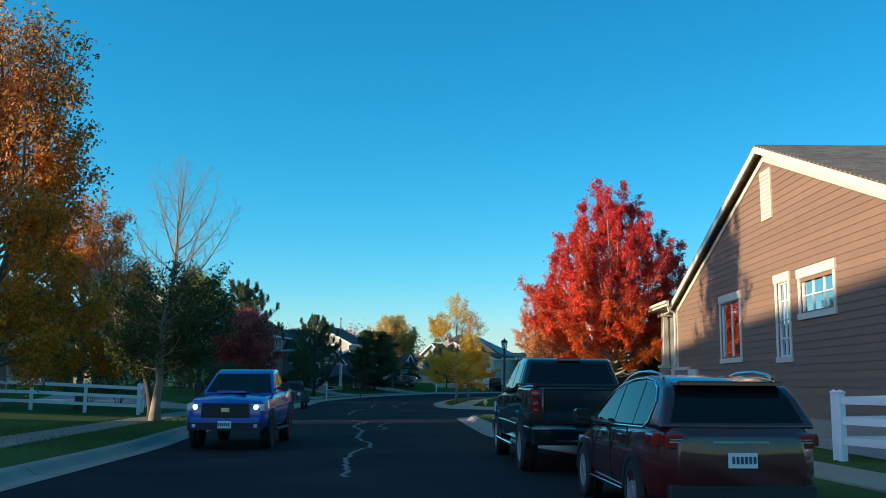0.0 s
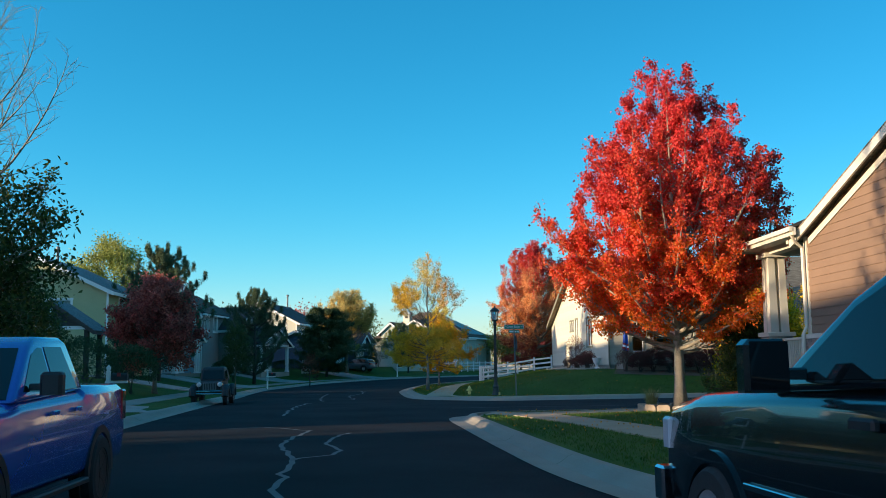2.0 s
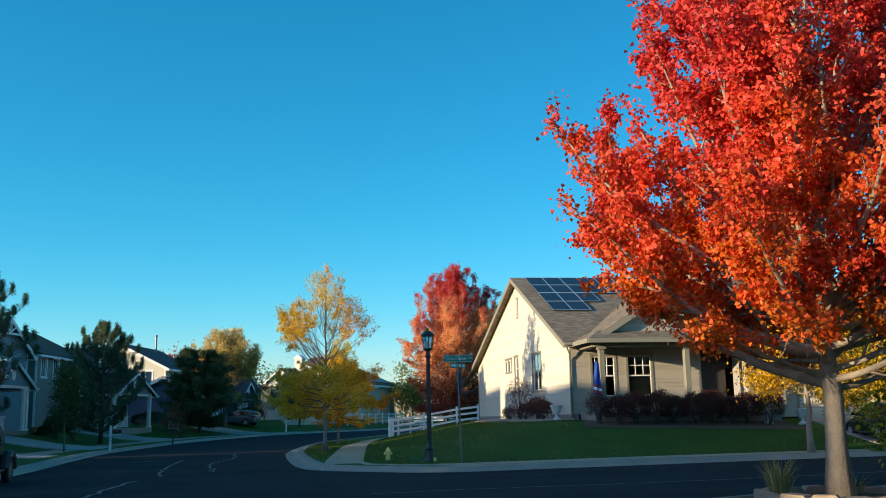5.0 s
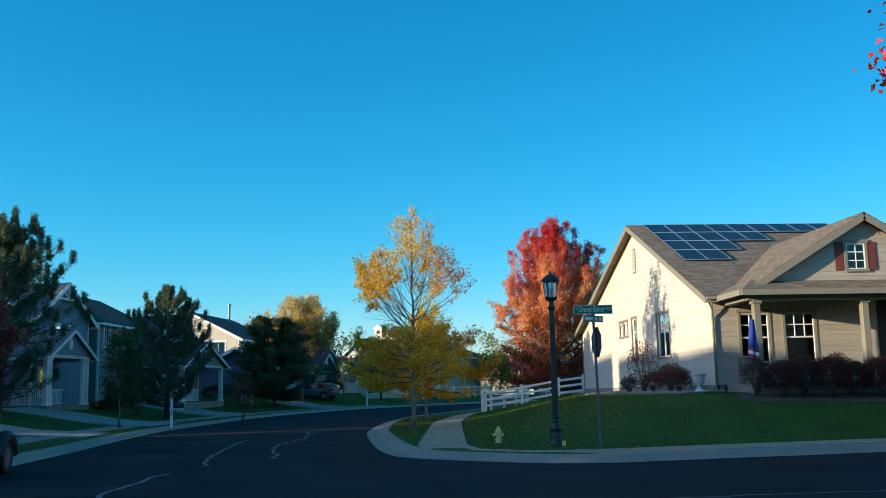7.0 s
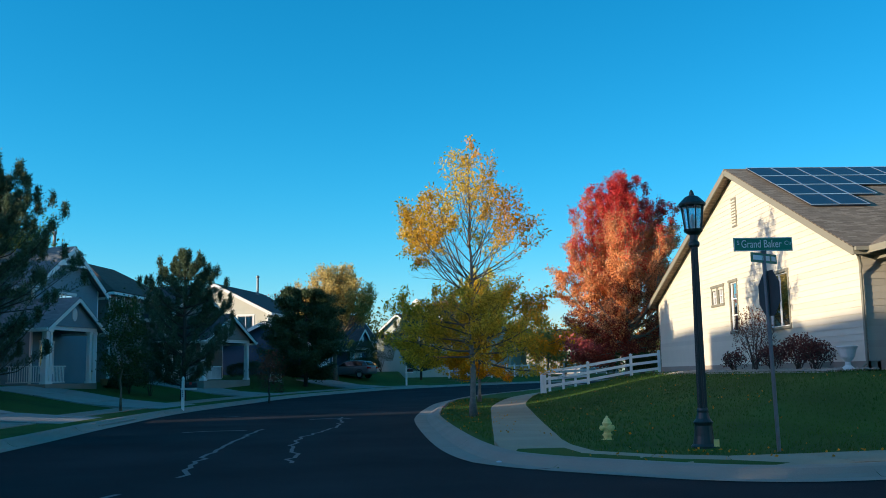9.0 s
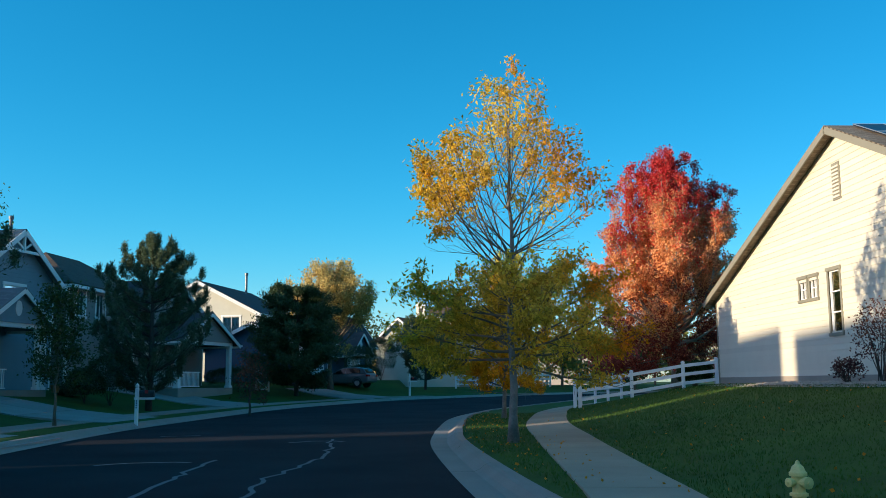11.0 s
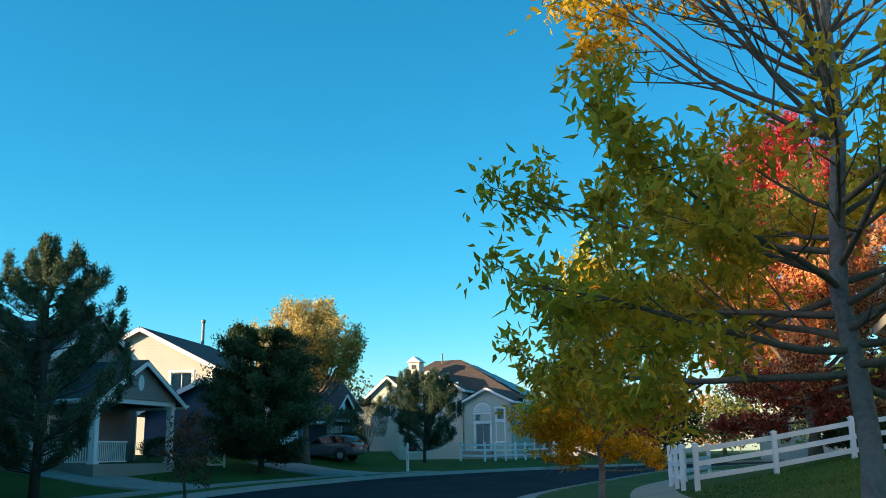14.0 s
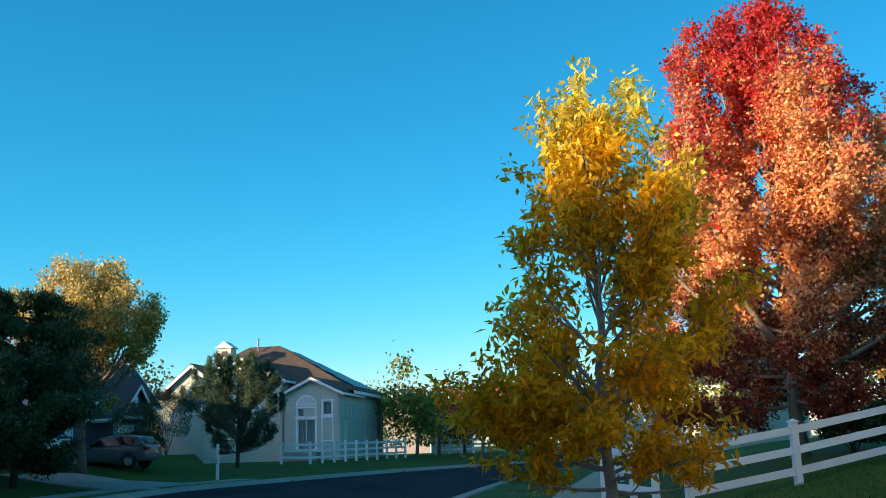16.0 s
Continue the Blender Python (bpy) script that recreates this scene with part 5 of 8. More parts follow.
    # solar panels: four rows on the south slope
    sl = (RZ - EV) / RY
    for row, (s0, cols) in enumerate(((0, 9), (1, 5), (2, 3), (3, 2))):
        for c in range(cols):
            xa = 0.35 + c * 1.03
            ya, yb = 8.40 - row * 1.48, 9.84 - row * 1.48
            za, zb = EV + sl * ya + 0.20, EV + sl * yb + 0.20
            pan = obj("solar_panel", [(xa, ya, za), (xa + 1.0, ya, za), (xa + 1.0, yb, zb), (xa, yb, zb), (xa, ya, za - 0.05), (xa + 1.0, ya, za - 0.05), (xa + 1.0, yb, zb - 0.05), (xa, yb, zb - 0.05)],
                      [(0, 1, 2, 3), (0, 4, 5, 1), (1, 5, 6, 2), (2, 6, 7, 3), (3, 7, 4, 0)], M["solar"], parent=H)
            for a, b in (((xa, ya, za), (xa + 1.0, ya, za)), ((xa, yb, zb), (xa + 1.0, yb, zb)), ((xa, ya, za), (xa, yb, zb)), ((xa + 1.0, ya, za), (xa + 1.0, yb, zb))):
                beam(pan, a, b, 0.03, 0.02, M["alloy"], "panel_rim")
    # porch: slab, posts, beam, cross gable
    Geo().box(0.35, 9.0, -2.5, 0, -0.4, Z0 + 0.32).done("porch_slab", M["concrete"], H)
    for x in (0.75, 4.75, 8.6):
        column(H, x, -2.2, Z0 + 0.32, 4.62, 0.25, M["taupe"])
    beam(H, (0.4, -2.2, 4.74), (9.2, -2.2, 4.74), 0.3, 0.28, M["taupe"], "porch_beam")
    beam(H, (0.5, -2.2, 4.74), (0.5, 0.0, 4.74), 0.28, 0.28, M["taupe"], "porch_beam")
    # Ceiling darkened by its colour, standing in for the shade up there.
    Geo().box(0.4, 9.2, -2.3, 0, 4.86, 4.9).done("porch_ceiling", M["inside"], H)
    railing(H, (0.75, -2.05), (0.75, -0.1), Z0 + 0.32, Z0 + 1.3, M["taupe"])
    # the skirt roof before the cross gable, then the gable itself
    roof_plane(H, [(0.0, -2.85, 4.92), (9.9, -2.85, 4.92), (9.1, -1.6, 5.42), (0.9, -1.6, 5.42)], M["roof_tan"])
    roof_plane(H, [(0.0, 0.4, 4.95), (0.0, -2.85, 4.92), (0.9, -1.6, 5.42), (1.2, 0.6, 5.5)], M["roof_tan"])
    beam(H, (0.0, -2.87, 4.84), (9.9, -2.87, 4.84), 0.1, 0.2, M["taupe"], "gutter")
    beam(H, (-0.02, -2.85, 4.84), (-0.02, 0.0, 4.84), 0.1, 0.2, M["taupe"], "gutter")
    gx0, gx1, gz0, gz1 = 0.9, 9.3, 5.2, 7.75
    gm = (gx0 + gx1) / 2
    siding_wall(H, (gx0, -1.75, 0), "s", gx1 - gx0, 5.0, 5.22, M["tansiding"], apex=(gm - gx0, gz1 - 0.15), single=True, name="gable_wall")
    window(H, (gx0, -1.75, 0), "s", gm - gx0 - 0.62, gm - gx0 - 0.02 + 0.1, 5.75, 6.7, M["taupe"], bars=(2, 3), shutters=M["shutter"], deep=False, proud=0.07)
    yb = 6.2
    roof_plane(H, [(gx1 + 0.5, -2.15, gz0 - 0.2), (gx1 + 0.5, 1.0, gz0 - 0.2), (gm, yb, gz1 + 0.08), (gm, -2.15, gz1 + 0.08)], M["roof_tan"])
    roof_plane(H, [(gx0 - 0.5, 1.0, gz0 - 0.2), (gx0 - 0.5, -2.15, gz0 - 0.2), (gm, -2.15, gz1 + 0.08), (gm, yb, gz1 + 0.08)], M["roof_tan"])
    for sx in (gx0 - 0.5, gx1 + 0.5):
        beam(H, (sx, -2.13, gz0 - 0.36), (gm, -2.13, gz1 - 0.09), 0.06, 0.24, M["taupe"], "rake_board")
    # downspout
    sp = Geo().tube([(-0.3, -0.35, 4.8), (-0.12, -0.2, 4.45), (-0.1, -0.1, 4.2), (-0.1, -0.1, 1.6), (-0.35, -0.1, 1.4)], [0.04] * 5, 8)
    sp.done("downspout", M["taupe"], H)
    # garage roof
    hip_roof(H, 9.4, 17.4, -1.6, 5.0, 4.5, 6.6, M["roof_tan"], M["taupe"])


cream_house()


def brown_house():
    H = thing("house", (9.9, 20.9, 0), 0, "brown lap-sided house with white trim and a brick porch", "house")
    LY, EV, RY, RZ, Z0 = 22.4, 4.85, 10.9, 8.72, 0.55
    # south-to-north positions counted along the wall from its north end
    def U(y):
        return LY - (y - 20.9)
    ops = [(U(36.85), U(34.75), 2.5, 4.4), (U(31.15), U(30.25), 2.4, 4.5), (U(29.3), U(27.1), 3.5, 4.45)]
    siding_wall(H, (0, LY, 0), "w", LY, Z0 + 0.2, EV, M["brownsiding"], ops, apex=(LY - RY, RZ), course=0.2, skip=(0, 2.0, 0, 2.25))
    Geo().box(-0.01, 0.3, 0, LY, -0.4, Z0 + 0.2).done("foundation", M["concrete"], H)
    window(H, (0, LY, 0), "w", *ops[0], M["trim"], bars=(2, 1), head=0.26, frame_w=0.16, curtain=True)
    window(H, (0, LY, 0), "w", *ops[1], M["trim"], bars=(2, 4), head=0.26, frame_w=0.16, curtain=True)
    window(H, (0, LY, 0), "w", *ops[2], M["trim"], bars=(3, 2), head=0.26, frame_w=0.16, curtain=True)
    vent = Geo().box(-0.06, 0, RY - 0.55, RY + 0.35, 6.5, 8.0).done("gable_vent", M["trim"], H)
    for k in range(11):
        Geo().box(-0.085, -0.06, RY - 0.47, RY + 0.27, 6.58 + k * 0.125, 6.64 + k * 0.125).done("slat", M["trim"], vent)
    siding_wall(H, (18, LY, 0), "n", 18, Z0, EV, M["brownsiding"], single=False)
    siding_wall(H, (0, 0, 0), "s", 18, Z0, EV, M["brownsiding"], single=False)
    siding_wall(H, (18, 0, 0), "e", LY, Z0, EV, M["brownsiding"], apex=(RY, RZ), single=False)
    gable_roof(H, 0, 18, 0, LY, EV, RZ, "x", M["roof_tan"], M["trim"], over=0.30, fascia=0.20, ridge_at=RY)
    beam(H, (-0.03, 0.3, EV - 0.16), (-0.03, RY, RZ - 0.34), 0.05, 0.16, M["trim"], "frieze_board")
    beam(H, (-0.03, LY - 0.3, EV - 0.16), (-0.03, RY, RZ - 0.34), 0.05, 0.16, M["trim"], "frieze_board")
    Geo().box(-0.05, 0.07, LY - 0.14, LY + 0.02, Z0, EV).done("corner_board", M["trim"], H)
    # brick wainscot that turns the corner
    bw = Geo().box(-0.10, -0.001, LY - 2.0, LY + 0.12, -0.1, 2.2).done("brick_wainscot", M["mortar"], H)
    rows = int(1.75 / 0.085)
    for r in range(rows + 1):
        y = LY - 2.0 - (0.11 if r % 2 else 0)
        while y < LY + 0.12:
            a, b = max(y, LY - 2.0), min(y + 0.215, LY + 0.12)
            if b - a > 0.03:
                Geo().bbox(-0.125, -0.09, a, b - 0.012, 0.5 + r * 0.085, 0.5 + r * 0.085 + 0.073, 0.006).done("brick", M["brick"], bw)
            y += 0.225
    Geo().box(-0.15, 0, LY - 2.06, LY + 0.16, 2.2, 2.32).done("wainscot_cap", M["trim"], H)
    Geo().box(-0.13, 0, LY - 2.08, LY - 3.18, 0.4, 2.2).done("wainscot_trim", M["trim"], H)
    # porch: slab, piers, tapered double posts, hip roof
    P0, P1 = LY, LY + 3.3
    Geo().box(0.0, 8.0, P0, P1, 0.85, 1.12).done("porch_slab", M["trim"], H)
    Geo().box(0.15, 8.0, P0, P1 - 0.1, -0.3, 0.85).done("porch_skirt", M["brownsiding"], H)
    for x in (0.28, 4.0):
        pier = Geo().box(x - 0.33, x + 0.33, P1 - 0.72, P1 - 0.06, 0.4, 2.35).done("brick_pier", M["mortar"], H)
        for r in range(22):
            for side in range(4):
                n = 3
                for k in range(n):
                    a = -0.33 + k * 0.22 + (0.0 if r % 2 else 0.05) * (k > 0)
                    b = -0.33 + (k + 1) * 0.22 - 0.012 + (0.0 if r % 2 else 0.05) * (k < n - 1)
                    z = 0.46 + r * 0.085
                    c = Vector((x, P1 - 0.39, 0))
                    g = Geo().box(a, b, -0.348, -0.32, z, z + 0.073)
                    R = Matrix.Translation(c) @ Matrix.Rotation(side * math.pi / 2, 4, "Z")
                    g.v = [tuple(R @ Vector(p)) for p in g.v]
                    if side in (0, 3) or x < 1:
                        g.done("brick", M["brick"], pier)
        Geo().bbox(x - 0.40, x + 0.40, P1 - 0.79, P1 + 0.01, 2.35, 2.47, 0.015).done("pier_cap", M["trim"], pier)
        for dx, dy in ((-0.15, -0.15), (0.15, -0.15), (-0.15, 0.15), (0.15, 0.15)):
            post = Geo()
            cx, cy = x + dx, P1 - 0.39 + dy
            w0, w1 = 0.12, 0.09
            v = [(cx + sx * w, cy + sy * w, z) for z, w in ((2.47, w0), (4.62, w1)) for sx, sy in ((-1, -1), (1, -1), (1, 1), (-1, 1))]
            post.add(v, [(0, 3, 2, 1), (4, 5, 6, 7)] + [(i, (i + 1) % 4, 4 + (i + 1) % 4, 4 + i) for i in range(4)])
            post.done("porch_post", M["trim"], H)
        Geo().box(x - 0.36, x + 0.36, P1 - 0.75, P1 - 0.03, 4.62, 4.74).done("post_cap", M["trim"], H)
    beam(H, (0.0, P1 - 0.39, 4.8), (8.0, P1 - 0.39, 4.8), 0.34, 0.2, M["trim"], "porch_beam")
    beam(H, (0.2, P0, 4.8), (0.2, P1 - 0.2, 4.8), 0.3, 0.2, M["trim"], "porch_beam")
    Geo().box(-0.4, 8.2, P0 - 0.1, P1 + 0.35, 4.88, 4.92).done("porch_ceiling", M["trim"], H)
    railing(H, (0.28, P1 - 0.75), (0.28, P0 + 0.05), 1.12, 2.25, M["trim"])
    railing(H, (0.6, P1 - 0.39), (3.7, P1 - 0.39), 1.12, 2.25, M["trim"])
    e = 5.04
    roof_plane(H, [(-0.45, P0 + 0.3, e), (-0.45, P1 + 0.4, e), (2.6, P0 + 0.1, e + 1.3), (2.0, P0 - 2.6, e + 1.15), (-0.45, P0 - 0.2, e)], M["roof_tan"])
    roof_plane(H, [(8.5, P1 + 0.4, e), (-0.45, P1 + 0.4, e), (2.6, P0 + 0.1, e + 1.3), (8.5, P0 + 0.1, e + 1.3)][::1], M["roof_tan"])
    beam(H, (-0.47, P0 - 0.45, e - 0.1), (-0.47, P1 + 0.45, e - 0.1), 0.08, 0.2, M["trim"], "fascia")
    beam(H, (-0.47, P1 + 0.42, e - 0.1), (8.5, P1 + 0.42, e - 0.1), 0.08, 0.2, M["trim"], "fascia")
    beam(H, (-0.54, P0 - 0.45, e - 0.04), (-0.54, P1 + 0.45, e - 0.04), 0.11, 0.11, M["trim"], "gutter")
    Geo().tube([(-0.5, P0 - 0.3, 4.9), (-0.38, P0 - 0.18, 4.72), (-0.12, P0 - 0.06, 4.55), (-0.12, P0 - 0.06, 2.5), (-0.22, P0 - 0.06, 2.3), (-0.22, P0 - 0.06, 1.05), (-0.32, P0 + 0.1, 0.85), (-1.4, P0 + 1.7, 0.42)],
               [0.045] * 8, 8).done("downspout", M["trim"], H)


brown_house()


def row_house(at, label, w, d, z0, eave, ridge, axis, wallm, roofm, trim, windows_e=(), windows_s=(), garage=None, porch=None, over=0.5, hip=False, lap=0.2):
    """A two-storey house of the left-hand row. Local x runs to the street (east), y along it; the origin is its street-side south corner."""
    H = thing("house", (at[0], at[1], 0), at[2] if len(at) > 2 else 0, label, "house")
    x0, x1, y0, y1 = -d, 0, 0, w
    ge = None if hip or axis == "y" else (w / 2, ridge)
    gs = None if hip or axis == "x" else (d / 2, ridge)
    siding_wall(H, (x1, y0, 0), "e", w, z0, eave, wallm, windows_e, apex=ge, single=False, course=lap)
    siding_wall(H, (x0, y0, 0), "s", d, z0, eave, wallm, windows_s, apex=gs, single=False, course=lap)
    siding_wall(H, (x0, y1, 0), "w", w, z0, eave, wallm, apex=ge, single=False, course=lap)
    siding_wall(H, (x1, y1, 0), "n", d, z0, eave, wallm, apex=gs, single=False, course=lap)
    Geo().box(x0 + 0.02, x1 - 0.02, y0 + 0.02, y1 - 0.02, -0.3, z0).done("foundation", M["concrete"], H)
    for o in windows_e:
        window(H, (x1, y0, 0), "e", *o, trim, bars=(2, 1), frame_w=0.14, curtain=True)
    for o in windows_s:
        window(H, (x0, y0, 0), "s", *o, trim, bars=(2, 1), frame_w=0.14, curtain=True)
    for y in (y0, y1):
        Geo().box(x1 - 0.1, x1 + 0.035, y - 0.05, y + 0.05, z0, eave).done("corner_board", trim, H)
    if hip:
        hip_roof(H, x0, x1, y0, y1, eave + 0.1, ridge, roofm, trim, over)
    else:
        gable_roof(H, x0, x1, y0, y1, eave, ridge, axis, roofm, trim, over, 0.26)
    if garage:
        u0, u1, gz = garage
        garage_door(H, (x1, y0, 0), "e", u0, u1, z0, z0 + gz, M["white"], trim)
    if porch:
        p0, p1, dep, pe, pr, axis2 = porch
        Geo().box(0, dep, p0, p1, -0.3, z0 + 0.15).done("porch_slab", M["concrete"], H)
        for y in (p0 + 0.2, p1 - 0.2):
            for x in (dep - 0.2,):
                column(H, x, y, z0 + 0.15, pe, 0.28, trim)
        beam(H, (dep - 0.2, p0, pe + 0.1), (dep - 0.2, p1, pe + 0.1), 0.26, 0.22, trim, "porch_beam")
        railing(H, (dep - 0.2, p0 + 0.3), (dep - 0.2, lerp(p0, p1, 0.42)), z0 + 0.15, z0 + 1.1, trim)
        railing(H, (0.1, p0 + 0.2), (dep - 0.3, p0 + 0.2), z0 + 0.15, z0 + 1.1, trim)
        siding_wall(H, (dep, p0, 0), "e", p1 - p0, pe + 0.2, pe + 0.24, wallm, apex=((p1 - p0) / 2, pr - 0.05), single=False, name="porch_gable")
        gable_roof(H, -0.4, dep, p0, p1, pe + 0.2, pr, "x", roofm, trim, 0.35, 0.2)
        v = Geo().lathe([(0.0, 0.0), (0.28, 0.0), (0.28, 0.04), (0.0, 0.05)], 16)
        R = Matrix.Translation((dep + 0.01, (p0 + p1) / 2, lerp(pe, pr, 0.5))) @ Matrix.Rotation(math.pi / 2, 4, "Y") @ Matrix.Diagonal((1.3, 0.8, 1, 1))
        v.v = [tuple(R @ Vector(p)) for p in v.v]
        v.done("oval_vent", trim, H)
    return H


row_house((-21.4, 87.5), "olive two-storey house with a grey shingle roof", 11.5, 11, 1.2, 7.3, 9.9, "y", M["olive"], M["roof_grey"], M["white"],
          windows_e=[(2.6, 3.7, 5.4, 6.8), (7.5, 8.7, 5.4, 6.8), (6.5, 8.0, 2.0, 3.4)], windows_s=[(6.6, 8.4, 5.0, 6.6)])
blue_house = row_house((-21.9, 105.0, -14), "blue-grey two-storey house with a white gabled porch", 6.4, 10, 1.15, 7.0, 9.3, "x", M["bluesiding"], M["roof_grey"], M["white"],
          windows_e=[(2.4, 3.9, 5.0, 6.5), (0.8, 1.9, 2.0, 3.6)], porch=(-2.4, 2.4, 2.6, 4.2, 5.95, "x"))
beam(blue_house, (0.42, 1.9, 8.25), (0.42, 4.5, 8.25), 0.08, 0.14, M["white"], "tie_beam")
beam(blue_house, (0.42, 3.2, 8.25), (0.42, 3.2, 9.2), 0.08, 0.14, M["white"], "king_post", up=(1, 0, 0))
for side in (1, -1):
    beam(blue_house, (0.42, 3.2, 8.35), (0.42, 3.2 + side * 0.75, 8.8), 0.06, 0.1, M["white"], "brace")
for y in (-1.85, 1.85):
    column(blue_house, 2.4, y, 1.3, 4.2, 0.22, M["white"])
row_house((-20.0, 112.6, -8), "taupe two-storey house with a dark brown hipped roof", 10.5, 6.4, 1.15, 7.0, 9.35, "x", M["greysiding"], M["roof_brown"], M["white"],
          windows_e=[(0.9, 1.9, 5.4, 6.8), (3.3, 4.4, 5.4, 6.8), (7.0, 8.2, 5.4, 6.8)], garage=(5.4, 9.6, 2.3), hip=True)
row_house((-17.6, 117.0, -20), "dark grey house with a gabled front porch and white posts", 7.5, 4.8, 1.15, 5.8, 8.1, "x", M["greysiding"], M["roof_dark"], M["white"],
          windows_e=[(2.6, 4.2, 4.5, 5.3), (1.0, 2.4, 1.9, 3.3)], porch=(0.2, 6.4, 3.0, 3.95, 5.85, "x"))
row_house((-13.4, 136.2, -12), "pale two-storey house with a sunlit side gable", 11, 9.8, 1.1, 7.3, 9.8, "y", M["palesiding"], M["roof_dark"], M["white"],
          windows_e=[(1.6, 3.0, 5.2, 6.6), (6.0, 7.4, 5.2, 6.6)], windows_s=[(7.0, 8.4, 5.2, 6.9), (4.2, 5.6, 5.2, 6.7)], garage=(6.4, 11.0, 2.3))
row_house((-9.2, 130.2, -12), "dark navy garage wing with a low roof", 7.0, 7.4, 1.1, 4.3, 6.0, "y", M["navy"], M["roof_dark"], M["white"], garage=(1.0, 5.8, 2.2))
row_house((-8.6, 144.9, -25), "navy house with a small white gabled entrance porch", 9, 3.4, 1.3, 5.6, 7.8, "y", M["navy"], M["roof_dark"], M["white"],
          windows_e=[(5.0, 6.4, 2.5, 3.9)], porch=(0.6, 4.6, 2.2, 4.0, 6.0, "x"))
# houses out of view behind and beside the camera, added to shade the street
row_house((-19.5, 41.2), "plain tan two-storey house, unseen, added behind the fence for shade", 5.5, 11, 1.1, 6.2, 7.6, "y", M["tansiding"], M["roof_dark"], M["white"])
# Widths and gaps of these added blocks set where sun streaks fall.
for yy, rid, wide in ((-74, 10.8, 19), (-54, 11.2, 19), (-34, 11.0, 19), (-14, 11.3, 19), (6.0, 11.7, 20.7), (32.6, 11.2, 7.2), (43.2, 11.4, 4.0), (48.9, 11.7, 16.3), (66.5, 11.8, 6.4), (75.6, 11.7, 8.0), (90, 11.8, 18.5), (109.5, 10.8, 17), (130, 10.5, 16.5)):
    row_house((-40 + 0.171 * wide, yy + 0.062 * wide, 20), "unseen plain two-storey house added to shade the street", wide, 11, 1.2, 8.0, rid, "y", M["tansiding"], M["roof_dark"], M["white"])


def far_house():
    H = thing("house", (3.9, 151.0, 0.0), -25, "pale green two-storey house with a tiled brown roof and arched windows", "house")
    H.scale = (1.11, 1.11, 1.11)
    z0, st, tr = 1.45, M["stucco"], M["white"]
    # bay with the arched window, and the long flank behind it
    door = (0.85, 1.95, 1.65, 3.45)
    siding_wall(H, (0, 0, 0), "s", 3.5, z0 - 0.9, 5.1, st, [door, (0.85, 1.95, 3.62, 4.12), (2.45, 3.0, 2.2, 3.5), (2.45, 3.0, 3.7, 4.5)], apex=(1.75, 5.85), single=False, course=3.0)
    window(H, (0, 0, 0), "s", *door, tr, bars=(2, 1), frame_w=0.12, curtain=True)
    for o in ((0.85, 1.95, 3.62, 4.12), (2.45, 3.0, 2.2, 3.5), (2.45, 3.0, 3.7, 4.5)):
        window(H, (0, 0, 0), "s", *o, tr, bars=(1, 1), head=0.1, curtain=True)
    arch = Geo().prism([(1.4 + 0.66 * math.cos(a * math.pi / 12), 4.30 + 0.62 * math.sin(a * math.pi / 12)) for a in range(13)], -0.05, 0.0, "y").done("arch_frame", tr, H)
    # Opaque pale pane; the sky's reflection is put into its colour.
    Geo().prism([(1.4 + 0.55 * math.cos(a * math.pi / 12), 4.36 + 0.48 * math.sin(a * math.pi / 12)) for a in range(13)], -0.056, -0.045, "y").done("arch_pane", M["curtain"], arch)
    Geo().box(0.3, 2.4, -1.3, -0.05, 0.5, 1.55).done("door_step", M["concrete"], H)
    fl = [(0.9, 1.25, 3.6, 4.4), (1.7, 2.05, 3.6, 4.4), (2.4, 2.75, 3.6, 4.4), (0.9, 1.25, 2.1, 3.2), (5.2, 5.9, 3.4, 4.3), (5.2, 5.9, 1.9, 3.2)]
    siding_wall(H, (3.5, 0, 0), "e", 9.2, z0 - 0.9, 5.1, st, fl, single=False, course=3.0)
    for o in fl:
        window(H, (3.5, 0, 0), "e", *o, M["creamsiding"], bars=(1, 1), curtain=True, frame_w=0.07, head=0.08)
    siding_wall(H, (0, 9.2, 0), "w", 9.2, z0 - 0.9, 5.1, st, single=False, course=3.0)
    siding_wall(H, (3.5, 11.0, 0), "n", 12.8, z0 - 0.9, 5.1, st, single=False, course=3.0)
    gable_roof(H, 0, 3.5, 0, 4.5, 5.1, 5.95, "y", M["roof_brown"], tr, 0.3, 0.16)
    # main hipped roof with panels on its street side
    A, B, C, D_ = (-9.6, 1.7, 5.25), (3.95, 1.7, 5.25), (3.95, 11.4, 5.25), (-9.6, 11.4, 5.25)
    r0, r1 = (-4.8, 6.5, 8.75), (-2.6, 6.5, 8.75)
    for cs in ([A, B, r1, r0], [C, D_, r0, r1], [B, C, r1], [D_, A, r0]):
        roof_plane(H, cs, M["roof_brown"])
    beam(H, Vector(B) - Vector((0, 0, 0.16)), Vector(C) - Vector((0, 0, 0.16)), 0.06, 0.2, tr, "fascia")
    for row, n in ((0, 5), (1, 4), (2, 3), (3, 2)):
        for c in range(n):
            f0, f1 = 0.08 + row * 0.19, 0.08 + row * 0.19 + 0.18
            y0 = 6.5 - n * 0.55 + c * 1.1 - 0.3
            v = [(lerp(3.95, -2.6, f), y, lerp(5.25, 8.75, f) + 0.10) for f, y in ((f0, y0), (f0, y0 + 1.06), (f1, y0 + 1.06), (f1, y0))]
            obj("solar_panel", v + [(x, y, z - 0.05) for x, y, z in v], [(0, 1, 2, 3), (0, 4, 5, 1), (1, 5, 6, 2), (2, 6, 7, 3), (3, 7, 4, 0)], M["solar"], parent=H)
